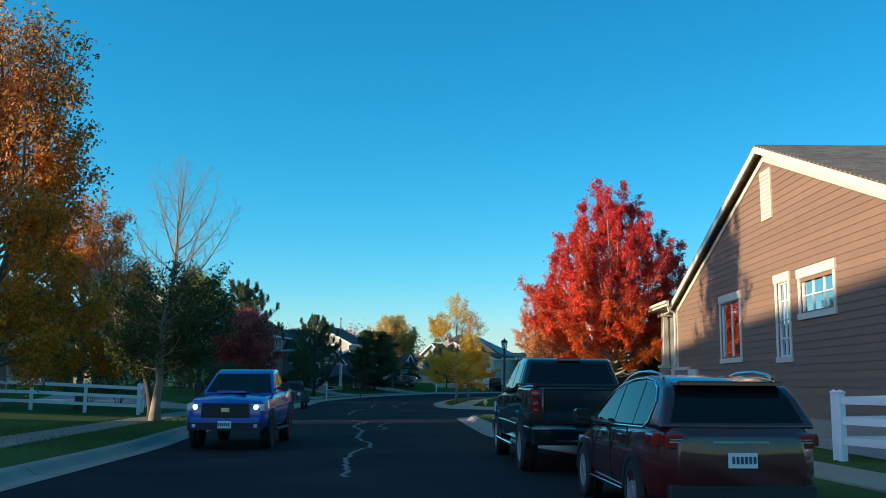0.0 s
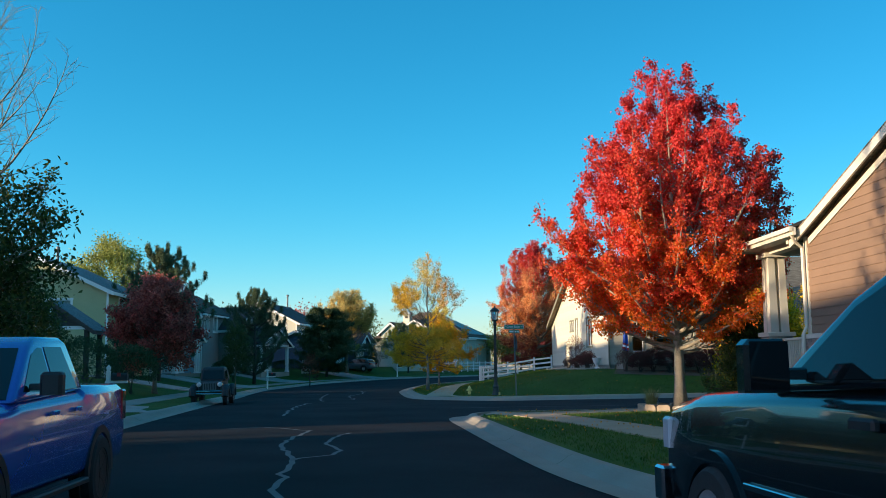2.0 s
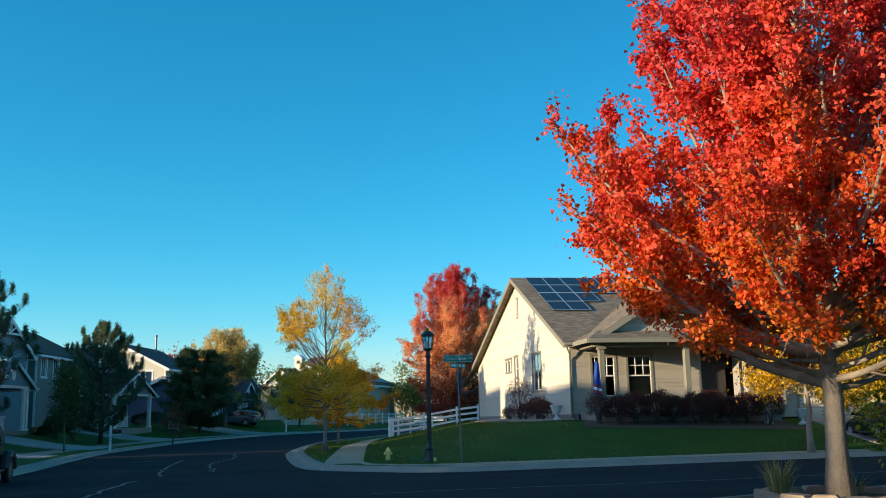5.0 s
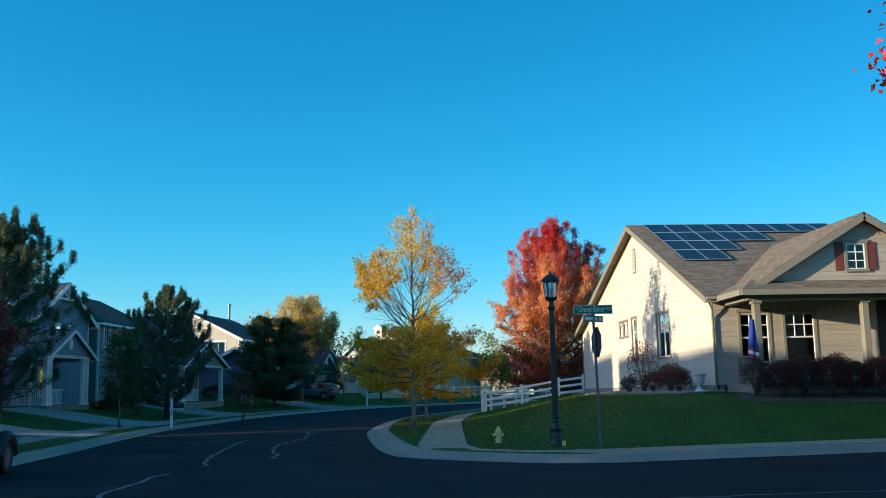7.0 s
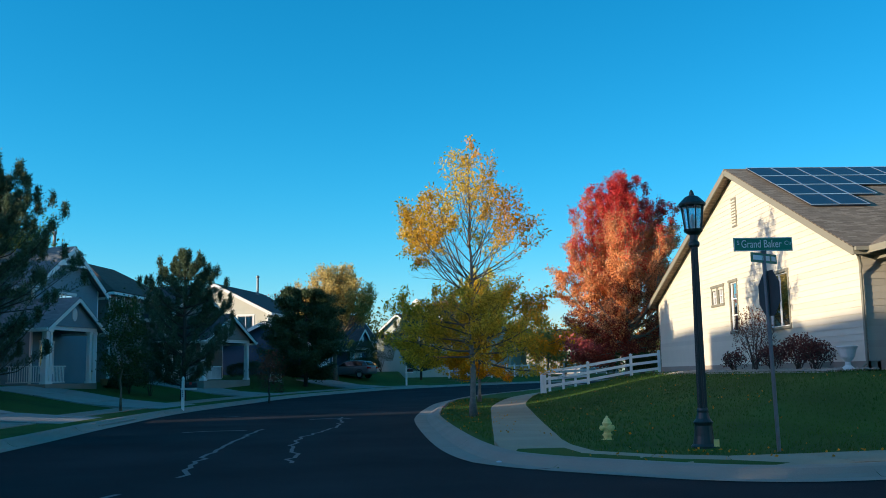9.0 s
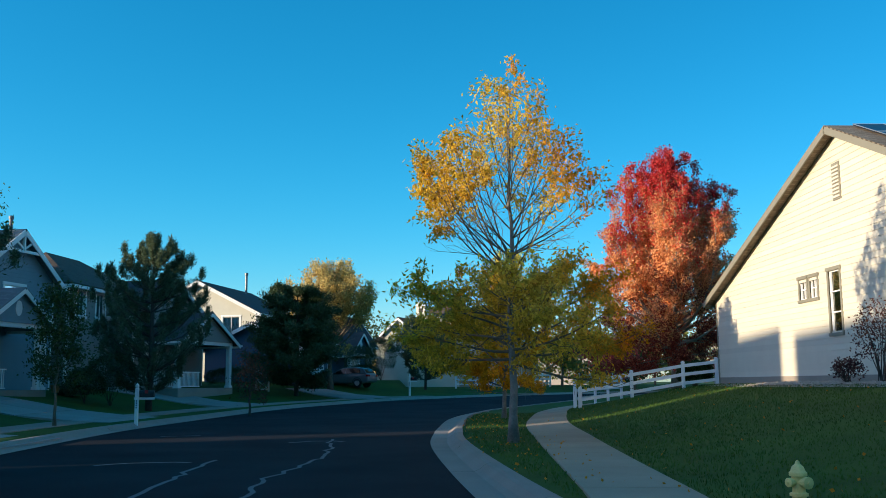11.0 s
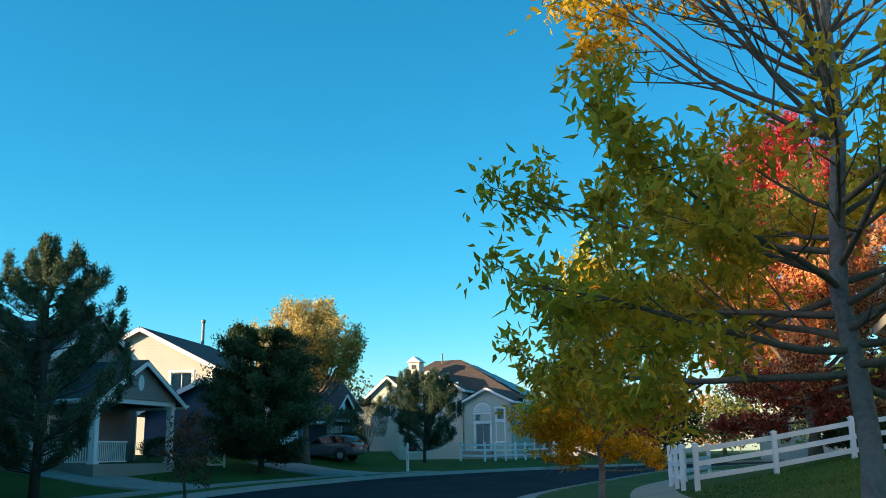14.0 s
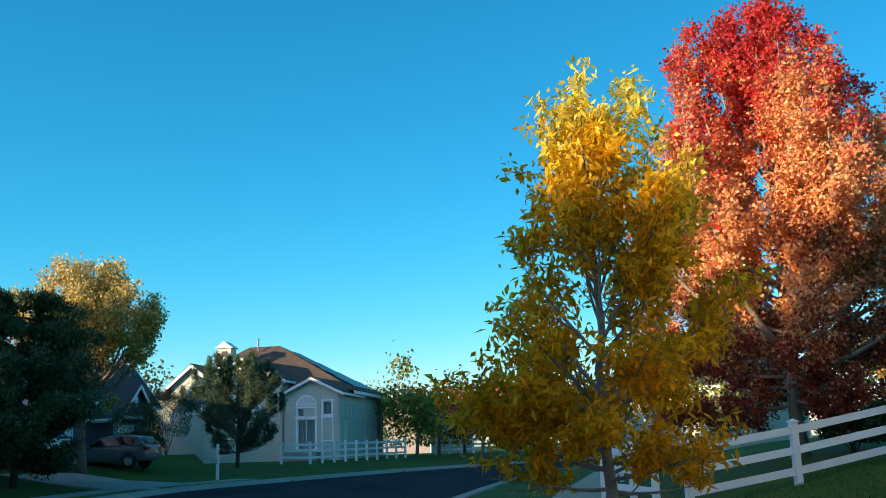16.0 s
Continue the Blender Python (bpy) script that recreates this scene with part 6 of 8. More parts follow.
    # two front gables; the first wears cream, its sunlight put into the colour
    for xa, xb, yf, ev, ap, wm in ((-5.6, -0.5, 1.0, 6.1, 7.45, M["creamsiding"]), (-8.3, -5.3, 1.8, 6.0, 7.25, st)):
        siding_wall(H, (xa, yf, 0), "s", xb - xa, z0 - 0.9, ev, wm, [((xb - xa) * 0.4, (xb - xa) * 0.7, 4.2, 5.6)], apex=((xb - xa) / 2, ap), single=False, course=3.0, name="gable_wall")
        window(H, (xa, yf, 0), "s", (xb - xa) * 0.4, (xb - xa) * 0.7, 4.2, 5.6, tr, bars=(2, 1), curtain=True)
        siding_wall(H, (xb, yf, 0), "e", 3.0, z0 - 0.9, ev, wm, single=False, course=3.0)
        siding_wall(H, (xa, yf + 3, 0), "w", 3.0, z0 - 0.9, ev, wm, single=False, course=3.0)
        gable_roof(H, xa, xb, yf, yf + 4.0, ev, ap, "y", M["roof_brown"], tr, 0.35, 0.18)
    siding_wall(H, (-9.3, 2.2, 0), "s", 9.3, z0 - 0.9, 5.1, st, single=False, course=3.0)
    siding_wall(H, (-9.3, 11.0, 0), "w", 8.8, z0 - 0.9, 5.1, st, single=False, course=3.0)
    ch = Geo().bbox(-5.5, -4.6, 2.7, 3.6, 5.5, 8.35, 0.02).done("chimney", M["creamsiding"], H)
    Geo().prism([(-5.65, 8.35), (-4.45, 8.35), (-5.05, 8.8)], 2.55, 3.75, "y").done("chimney_cap", tr, ch)
    Geo().box(-5.25, -4.85, 2.68, 2.70, 7.8, 8.15).done("flue_opening", M["plastic"], ch)
    Geo().lathe([(0.06, 8.4), (0.06, 9.2), (0.09, 9.2), (0.02, 9.25)], 8, at=(-3.9, 5.8, 0)).done("vent_pipe", M["galv"], H)


far_house()

# ---- vehicles ----
def wheel(parent, x, y, r, w, side, rim_mat):
    """Tyre with a spoked rim; side is +1 for the right-hand side."""
    R = Matrix.Translation((x, y, r)) @ Matrix.Rotation(side * math.pi / 2, 4, "Y")
    prof = [(r * 0.62, -w / 2), (r * 0.93, -w / 2), (r, -w * 0.36), (r, w * 0.36), (r * 0.93, w / 2), (r * 0.66, w / 2), (r * 0.64, w * 0.42)]
    g = Geo().lathe(prof, 28)
    g.v = [tuple(R @ Vector(p)) for p in g.v]
    tyre = g.done("wheel", M["rubber"], parent, smooth=False)
    rim = Geo().lathe([(r * 0.66, w * 0.44), (r * 0.64, w * 0.47), (r * 0.57, w * 0.46), (r * 0.56, w * 0.30)], 28)
    for k in range(5):
        a = k * 2 * math.pi / 5
        m = Matrix.Rotation(a, 4, "Z")
        rim.box(-r * 0.07, r * 0.07, 0.02, r * 0.60, w * 0.36, w * 0.45, m)
    rim.lathe([(r * 0.15, w * 0.3), (r * 0.15, w * 0.47), (0.01, w * 0.48)], 12)
    rim.v = [tuple(R @ Vector(p)) for p in rim.v]
    rim.done("rim", rim_mat, tyre)
    # Black disc stands in for the shaded gaps behind the spokes.
    back = Geo().lathe([(r * 0.57, w * 0.30), (0.01, w * 0.28)], 20)
    back.v = [tuple(R @ Vector(p)) for p in back.v]
    back.done("brake_disc", M["plastic"], tyre)


def body_shell(parent, stations, paint):
    """Lower body lofted through stations (y, bottom, top, half-width, crown)."""
    n = 13
    v, f = [], []
    for y, zb, zt, w, cr in stations:
        h = zt - zb
        half = [(0.0, zb), (w - 0.12, zb), (w - 0.03, zb + 0.06), (w, zb + 0.34 * h), (w - 0.005, zb + 0.62 * h), (w - 0.035, zt - 0.07), (w - 0.12, zt)]
        pts = half + [(0.0, zt + cr)] + [(-x, z) for x, z in half[1:][::-1]]
        v += [(x, y, z) for x, z in pts]
        n = len(pts)
    for k in range(len(stations) - 1):
        f += [(k * n + i, k * n + (i + 1) % n, (k + 1) * n + (i + 1) % n, (k + 1) * n + i) for i in range(n)]
    f += [tuple(range(n))[::-1], tuple(range((len(stations) - 1) * n, len(stations) * n))]
    ob = obj("body", v, f, paint, parent=parent)
    bv = ob.modifiers.new("soft", "BEVEL"); bv.width, bv.segments, bv.limit_method, bv.angle_limit = 0.025, 2, "ANGLE", radians(25)
    ob.data.shade_smooth()
    return ob


def vehicle(name, label, at, rz, paint, stations, cab, wid, side_glass, screens, wheels, boxes, rim_mat, bed=None, plate=None, roof_rails=False, mirrors=None, arch=None):
    """cab is the greenhouse's outline (y, z); wid = (z low, half-width, z high, half-width); screens are index pairs of cab's edges that are glass."""
    V = thing(name, (at[0], at[1], 0.004), rz, label, "vehicle")
    body_shell(V, stations, paint)
    zl, wl, zh, wh = wid

    def wz(z):
        return lerp(wl, wh, min(max((z - zl) / (zh - zl), -0.2), 1.0))
    n = len(cab)
    v = [(wz(z), y, z) for y, z in cab] + [(-wz(z), y, z) for y, z in cab]
    f = [tuple(range(n)), tuple(range(n, 2 * n))[::-1]] + [(i, n + i, n + (i + 1) % n, (i + 1) % n) for i in range(n)]
    c = obj("cabin", v, f, paint, parent=V)
    bv = c.modifiers.new("soft", "BEVEL"); bv.width, bv.segments, bv.limit_method, bv.angle_limit = 0.05, 3, "ANGLE", radians(20)
    c.data.shade_smooth()
    for poly in side_glass:
        for s in (1, -1):
            g = Geo()
            k = len(poly)
            g.add([(s * (wz(z) + 0.006), y, z) for y, z in poly] + [(s * (wz(z) - 0.01), y, z) for y, z in poly],
                  [tuple(range(k)), tuple(range(k, 2 * k))[::-1]] + [(i, k + i, k + (i + 1) % k, (i + 1) % k) for i in range(k)])
            g.done("side_window", M["carglass"], V)
    for a, b, inset in screens:
        (ya, za), (yb, zb) = cab[a], cab[b]
        e = Vector((0, yb - ya, zb - za))
        nn = Vector((0, -(zb - za), yb - ya)).normalized()
        if nn.z < 0:
            nn = -nn
        p0 = Vector((0, ya, za)) + e * inset[0]
        p1 = Vector((0, ya, za)) + e * inset[1]
        w0, w1 = wz(p0.z) - inset[2], wz(p1.z) - inset[2]
        top = [p0 + Vector((w0, 0, 0)) + nn * 0.008, p0 + Vector((-w0, 0, 0)) + nn * 0.008, p1 + Vector((-w1, 0, 0)) + nn * 0.008, p1 + Vector((w1, 0, 0)) + nn * 0.008]
        Geo().add(top + [q - nn * 0.02 for q in top], [(0, 1, 2, 3), (7, 6, 5, 4), (0, 4, 5, 1), (1, 5, 6, 2), (2, 6, 7, 3), (3, 7, 4, 0)]).done("windscreen" if ya > 0 else "rear_window", M["carglass"], V)
    for y, r, x, w in wheels:
        for s in (1, -1):
            wheel(V, s * x, y, r, w, s, rim_mat)
            ring = Geo()
            k = 18
            pts = [(math.cos(math.pi * i / k) , math.sin(math.pi * i / k)) for i in range(k + 1)]
            R0, R1 = r * 1.06, r * 1.26
            vv = []
            for ca, sa in pts:
                for rr, xx in ((R0, x + 0.05), (R1, x + 0.05), (R1, x + 0.085), (R0, x + 0.085)):
                    vv.append((s * (xx + 0.03), y + ca * rr, r + sa * rr))
            ff = [(i * 4 + j, i * 4 + (j + 1) % 4, i * 4 + 4 + (j + 1) % 4, i * 4 + 4 + j) for i in range(k) for j in range(4)]
            ring.add(vv, ff + [(0, 1, 2, 3), (k * 4 + 3, k * 4 + 2, k * 4 + 1, k * 4)])
            ring.done("wheel_arch", arch or M["plastic"], V)
            gap = Geo().lathe([(0.01, 0), (r * 1.12, 0.0), (r * 1.12, 0.02), (0.01, 0.02)], 24)
            Rm = Matrix.Translation((s * (x - w * 0.2 + 0.04), y, r)) @ Matrix.Rotation(s * math.pi / 2, 4, "Y")
            gap.v = [tuple(Rm @ Vector(p)) for p in gap.v]
            gap.done("wheel_well", M["plastic"], V)
    for nm, mt, x0, x1, y0, y1, z0, z1, both in boxes:
        for s in ((1, -1) if both else (1,)):
            a, b = sorted((s * x0, s * x1))
            Geo().bbox(a, b, y0, y1, z0, z1, min(0.02, (z1 - z0) * 0.3, abs(y1 - y0) * 0.4, (b - a) * 0.3)).done(nm, M[mt] if isinstance(mt, str) else mt, V)
    if mirrors:
        y, z, w, hgt, mm = mirrors
        for s in (1, -1):
            x = wz(z) + 0.02
            arm = Geo().bbox(*sorted((s * x, s * (x + 0.12))), y - 0.03, y + 0.05, z - 0.03, z + 0.03, 0.01)
            arm.bbox(*sorted((s * (x + 0.10), s * (x + 0.10 + w))), y - 0.06, y + 0.08, z - hgt * 0.35, z + hgt * 0.65, 0.03)
            mi = arm.done("mirror", mm, V)
            Geo().box(*sorted((s * (x + 0.12), s * (x + 0.08 + w))), y - 0.066, y - 0.058, z - hgt * 0.3, z + hgt * 0.6).done("mirror_glass", M["carglass"], mi)
    if plate:
        y, z, d = plate
        pl = Geo().box(-0.155, 0.155, min(y, y + d * 0.01), max(y, y + d * 0.01), z - 0.078, z + 0.078).done("number_plate", M["plate"], V)
        for k in range(6):
            x = -0.115 + k * 0.045
            Geo().box(x, x + 0.03, min(y + d * 0.01, y + d * 0.014), max(y + d * 0.01, y + d * 0.014), z - 0.035, z + 0.04).done("plate_bar", M["platebar"], pl)
    return V


# black pickup, parked, tail towards the approaching camera
vehicle("pickup_truck", "black crew pickup truck with chrome steps parked at the kerb", (2.68, 23.6), 3.0, M["blackpaint"],
        [(2.88, 0.52, 0.98, 0.82, 0.02), (2.78, 0.42, 1.16, 0.95, 0.03), (2.2, 0.40, 1.24, 0.99, 0.07), (1.25, 0.40, 1.29, 1.0, 0.07), (0.95, 0.40, 1.30, 1.0, 0.03), (-1.05, 0.40, 1.33, 1.0, 0.02), (-1.10, 0.42, 1.42, 1.01, 0.0),
         (-2.0, 0.44, 1.43, 1.02, 0.0), (-2.80, 0.48, 1.43, 1.01, 0.0), (-2.90, 0.60, 1.42, 0.98, 0.0)],
        [(1.18, 1.27), (0.52, 1.76), (0.26, 1.87), (-0.1, 1.92), (-0.72, 1.91), (-0.90, 1.86), (-1.08, 1.36)], (1.28, 0.96, 1.92, 0.74),
        [[(0.90, 1.35), (0.46, 1.70), (0.22, 1.80), (0.02, 1.83), (-0.04, 1.36)], [(-0.12, 1.36), (-0.06, 1.83), (-0.66, 1.82), (-0.82, 1.38)]],
        [(0, 1, (0.08, 0.95, 0.10)), (5, 6, (0.10, 0.86, 0.10))], [(1.85, 0.40, 0.90, 0.27), (-1.72, 0.40, 0.90, 0.27)],
        [("tail_lamp", "redlens", 0.83, 1.02, -2.93, -2.70, 0.98, 1.36, True), ("rear_bumper", "blackpaint", -0.99, 0.99, -3.03, -2.86, 0.50, 0.74, False), ("bumper_strip", "chrome", 0.32, 1.0, -3.045, -2.84, 0.735, 0.765, True), ("lower_strip", "chrome", -0.62, 0.62, -3.045, -2.95, 0.545, 0.57, False),
         ("tailgate_rail", "plastic", -0.96, 0.96, -2.93, -2.84, 1.40, 1.445, False), ("tailgate_panel", "blackpaint", -0.80, 0.80, -2.925, -2.86, 0.82, 1.36, False), ("tailgate_handle", "plastic", -0.16, 0.16, -2.94, -2.88, 1.20, 1.28, False),
         ("side_moulding", "chrome", 1.008, 1.03, -1.22, 1.36, 0.73, 0.765, True), ("bed_moulding", "chrome", 1.008, 1.03, -2.75, -2.25, 0.73, 0.765, True), ("side_step", "chrome", 0.98, 1.10, -1.0, 1.25, 0.36, 0.41, True), ("bed_rail", "plastic", 0.94, 1.0, -2.85, -1.12, 1.42, 1.45, True),
         ("door_handle", "plastic", 0.99, 1.035, 0.04, 0.24, 1.14, 1.19, True), ("rear_door_handle", "plastic", 0.99, 1.035, -0.78, -0.58, 1.15, 1.20, True), ("high_brake_lamp", "redlens", -0.22, 0.22, -0.95, -0.88, 1.87, 1.91, False),
         ("headlamp", "clearlens", 0.66, 0.96, 2.70, 2.84, 0.84, 1.06, True), ("front_bumper", "chrome", -0.98, 0.98, 2.82, 3.0, 0.46, 0.70, False), ("bed_liner", "plastic", -0.88, 0.88, -2.75, -1.2, 1.425, 1.438, False)],
        M["alloy"], plate=(-3.04, 0.62, -1), mirrors=(0.74, 1.38, 0.24, 0.27, M["blackpaint"]), arch=M["blackpaint"])
black_truck = [o for o in bpy.data.objects if o.name.startswith("pickup_truck")][0]
for o in [c for c in black_truck.children if c.name.startswith("tail_lamp")]:
    side = 1 if sum(v.co.x for v in o.data.vertices) > 0 else -1
    for z, r, mt in ((1.27, 0.068, "redlens"), (1.12, 0.05, "redlens"), (1.02, 0.034, "redlens")):
        Geo().lathe([(0.005, 0.0), (r, 0.0), (r, 0.012), (r * 0.8, 0.02), (0.005, 0.024)], 18, m=Matrix.Translation((side * 0.925, -2.929, z)) @ Matrix.Rotation(math.pi / 2, 4, "X")).done("lens", M[mt], o)
black_truck.scale = (1.08, 1.17, 1.09)


def bright_line(parent, pts, r, name="window_trim"):
    for s in (1, -1):
        Geo().tube([(s * x, y, z) for x, y, z in pts], [r] * len(pts), 6, False).done(name, M["chrome"], parent)


# dark red family car behind it
suv = vehicle("car", "dark red family car with bright window trim parked at the kerb", (3.3, 16.15), 3.2, M["redpaint"],
        [(2.32, 0.42, 0.66, 0.62, 0.02), (2.26, 0.34, 0.76, 0.76, 0.03), (2.05, 0.30, 0.86, 0.86, 0.05), (1.5, 0.27, 0.97, 0.91, 0.07), (0.9, 0.27, 1.04, 0.92, 0.04), (0.2, 0.27, 1.06, 0.925, 0.02), (-0.6, 0.27, 1.08, 0.935, 0.02), (-1.3, 0.27, 1.11, 0.945, 0.02),
         (-1.75, 0.29, 1.13, 0.93, 0.02), (-2.02, 0.33, 1.14, 0.89, 0.0), (-2.22, 0.38, 1.12, 0.81, 0.0), (-2.33, 0.46, 1.04, 0.68, 0.0)],
        [(1.12, 1.02), (0.62, 1.33), (0.26, 1.50), (-0.12, 1.60), (-0.60, 1.66), (-1.15, 1.67), (-1.60, 1.63), (-1.92, 1.54), (-2.06, 1.42), (-2.24, 1.10)], (1.03, 0.89, 1.67, 0.64),
        [[(0.80, 1.12), (0.56, 1.28), (0.24, 1.44), (-0.14, 1.54), (-0.24, 1.555), (-0.24, 1.10)], [(-0.31, 1.10), (-0.31, 1.565), (-0.62, 1.595), (-1.14, 1.60), (-1.16, 1.11)], [(-1.21, 1.11), (-1.20, 1.60), (-1.46, 1.575), (-1.68, 1.50), (-1.82, 1.36), (-1.80, 1.18), (-1.70, 1.13)]],
        [(0, 1, (0.08, 1.0, 0.08)), (1, 2, (0.0, 0.9, 0.08)), (7, 8, (0.15, 1.0, 0.12)), (8, 9, (0.0, 0.80, 0.12))], [(1.42, 0.36, 0.83, 0.23), (-1.38, 0.36, 0.83, 0.23)],
        [("tail_lamp", "redlens", 0.34, 0.80, -2.315, -2.15, 0.90, 1.05, True), ("side_lamp", "redlens", 0.72, 0.905, -2.17, -1.86, 0.92, 1.045, True), ("lamp_strip", "chrome", 0.30, 0.76, -2.325, -2.20, 0.955, 0.972, True), ("lamp_strip", "chrome", 0.30, 0.76, -2.325, -2.20, 0.985, 0.995, True), ("chrome_strip", "chrome", -0.30, 0.30, -2.335, -2.24, 0.95, 0.98, False),
         ("rear_bumper", "plastic", -0.78, 0.78, -2.36, -2.2, 0.34, 0.52, False), ("spoiler", "redpaint", -0.58, 0.58, -2.06, -1.75, 1.555, 1.60, False), ("sill_strip", "chrome", 0.925, 0.95, -0.9, 0.9, 0.33, 0.36, True), ("door_handle", "redpaint", 0.92, 0.96, -0.16, 0.06, 0.93, 0.97, True),
         ("rear_door_handle", "redpaint", 0.93, 0.97, -1.06, -0.84, 0.95, 0.99, True), ("headlamp", "clearlens", 0.55, 0.86, 1.98, 2.14, 0.70, 0.82, True)],
        M["alloy"], plate=(-2.345, 0.78, -1), mirrors=(0.66, 1.12, 0.22, 0.18, M["redpaint"]))
wz_ = lambda z: lerp(0.89, 0.64, (z - 1.03) / 0.64) + 0.012
bright_line(suv, [(wz_(z), y, z) for y, z in ((0.92, 1.09), (0.58, 1.31), (0.25, 1.475), (-0.14, 1.575), (-0.62, 1.625), (-1.16, 1.635), (-1.50, 1.60), (-1.72, 1.53), (-1.87, 1.37), (-1.84, 1.16), (-1.70, 1.095), (-0.3, 1.07), (0.92, 1.09))], 0.012)
bright_line(suv, [(0.62, y, z) for y, z in ((0.22, 1.56), (-0.15, 1.655), (-0.6, 1.71), (-1.15, 1.715), (-1.5, 1.68), (-1.66, 1.63))], 0.017, "roof_rail")
for yy, z0_, z1_ in ((-0.27, 0.42, 1.06), (-1.18, 0.62, 1.08), (0.80, 0.45, 1.04)):
    bright = Geo()
    for s in (1, -1):
        bright.box(*sorted((s * 0.92, s * 0.937)), yy - 0.003, yy + 0.003, z0_, z1_)
    bright.done("door_gap", M["plastic"], suv)

# blue pickup in the oncoming lane
vehicle("pickup_truck", "bright blue pickup truck with black grille and lit lamps", (-4.9, 28.7), 182.0, M["bluepaint"],
        [(2.66, 0.55, 0.95, 0.80, 0.02), (2.58, 0.44, 1.08, 0.90, 0.03), (2.0, 0.42, 1.16, 0.94, 0.07), (1.1, 0.42, 1.20, 0.945, 0.07), (0.85, 0.42, 1.23, 0.945, 0.03), (-0.95, 0.42, 1.27, 0.945, 0.02), (-1.0, 0.42, 1.32, 0.945, 0.0), (-2.6, 0.46, 1.33, 0.93, 0.0), (-2.68, 0.62, 1.31, 0.91, 0.0)],
        [(1.05, 1.21), (0.30, 1.70), (0.05, 1.79), (-0.75, 1.81), (-0.90, 1.76), (-1.05, 1.28)], (1.22, 0.90, 1.81, 0.70),
        [[(0.76, 1.30), (0.30, 1.62), (0.06, 1.69), (-0.05, 1.69), (-0.05, 1.29)], [(-0.12, 1.29), (-0.12, 1.70), (-0.66, 1.71), (-0.82, 1.31)]],
        [(0, 1, (0.06, 0.95, 0.08)), (4, 5, (0.10, 0.85, 0.10))], [(1.68, 0.40, 0.84, 0.26), (-1.55, 0.40, 0.84, 0.26)],
        [("grille", "plastic", -0.56, 0.56, 2.60, 2.69, 0.70, 1.02, False), ("lower_bumper", "plastic", -0.86, 0.86, 2.56, 2.72, 0.44, 0.62, False), ("bumper", "bluepaint", -0.80, 0.80, 2.58, 2.72, 0.60, 0.70, False),
         ("side_step", "plastic", 0.92, 1.02, -0.9, 1.1, 0.38, 0.43, True), ("door_handle", "bluepaint", 0.94, 0.97, 0.0, 0.18, 1.08, 1.12, True), ("rear_door_handle", "bluepaint", 0.94, 0.97, -0.72, -0.55, 1.09, 1.13, True),
         ("badge", "chrome", -0.10, 0.10, 2.688, 2.70, 0.83, 0.92, False), ("hood_scoop", "bluepaint", -0.35, 0.35, 1.3, 2.0, 1.24, 1.29, False), ("fog_lamp", "clearlens", 0.66, 0.76, 2.66, 2.73, 0.50, 0.58, True), ("tail_lamp", "redlens", 0.78, 0.93, -2.70, -2.5, 0.92, 1.26, True)],
        M["plastic"], plate=(2.725, 0.56, 1), mirrors=(0.60, 1.34, 0.20, 0.20, M["plastic"]))
lamp_glow = bpy.data.materials.new("lit_headlamp")
lamp_glow.use_nodes = True
lamp_glow.node_tree.nodes["Principled BSDF"].inputs["Emission Color"].default_value = (1.0, 0.86, 0.62, 1)
lamp_glow.node_tree.nodes["Principled BSDF"].inputs["Emission Strength"].default_value = 3.0
blue_truck = [o for o in bpy.data.objects if o.name.startswith("pickup_truck") and "blue" in o["label"]][0]
for s in (1, -1):
    hl = Geo().bbox(*sorted((s * 0.56, s * 0.90)), 2.44, 2.64, 0.86, 1.01, 0.02).done("headlamp", M["clearlens"], blue_truck)
    Geo().lathe([(0.01, 0.0), (0.055, 0.0), (0.055, 0.02), (0.01, 0.03)], 16, m=Matrix.Translation((s * 0.70, 2.645, 0.935)) @ Matrix.Rotation(-math.pi / 2, 4, "X")).done("bulb", lamp_glow, hl)

for o in bpy.data.objects:
    if o.name.startswith("pickup_truck") and "blue" in o["label"]:
        o.scale.z = 1.06
# grey cars in the far drives
GREY_ST = [(2.25, 0.40, 0.66, 0.70, 0.02), (2.1, 0.30, 0.78, 0.83, 0.05), (1.4, 0.27, 0.92, 0.89, 0.06), (0.8, 0.27, 0.98, 0.90, 0.04), (-1.6, 0.27, 1.04, 0.90, 0.02), (-2.15, 0.34, 1.02, 0.86, 0.0), (-2.25, 0.46, 0.95, 0.78, 0.0)]
GREY_CAB = [(0.95, 0.95), (0.15, 1.42), (-0.3, 1.50), (-1.1, 1.52), (-1.75, 1.42), (-2.12, 1.02)]
GREY_GL = [[(0.68, 1.03), (0.15, 1.34), (-0.3, 1.42), (-0.3, 1.03)], [(-0.37, 1.03), (-0.37, 1.43), (-1.05, 1.44), (-1.5, 1.32), (-1.6, 1.06)]]
GREY_BX = [("tail_lamp", "redlens", 0.5, 0.86, -2.27, -2.05, 0.80, 0.95, True), ("headlamp", "clearlens", 0.5, 0.84, 1.95, 2.1, 0.64, 0.76, True), ("bumper", "plastic", -0.75, 0.75, 2.12, 2.28, 0.34, 0.5, False)]
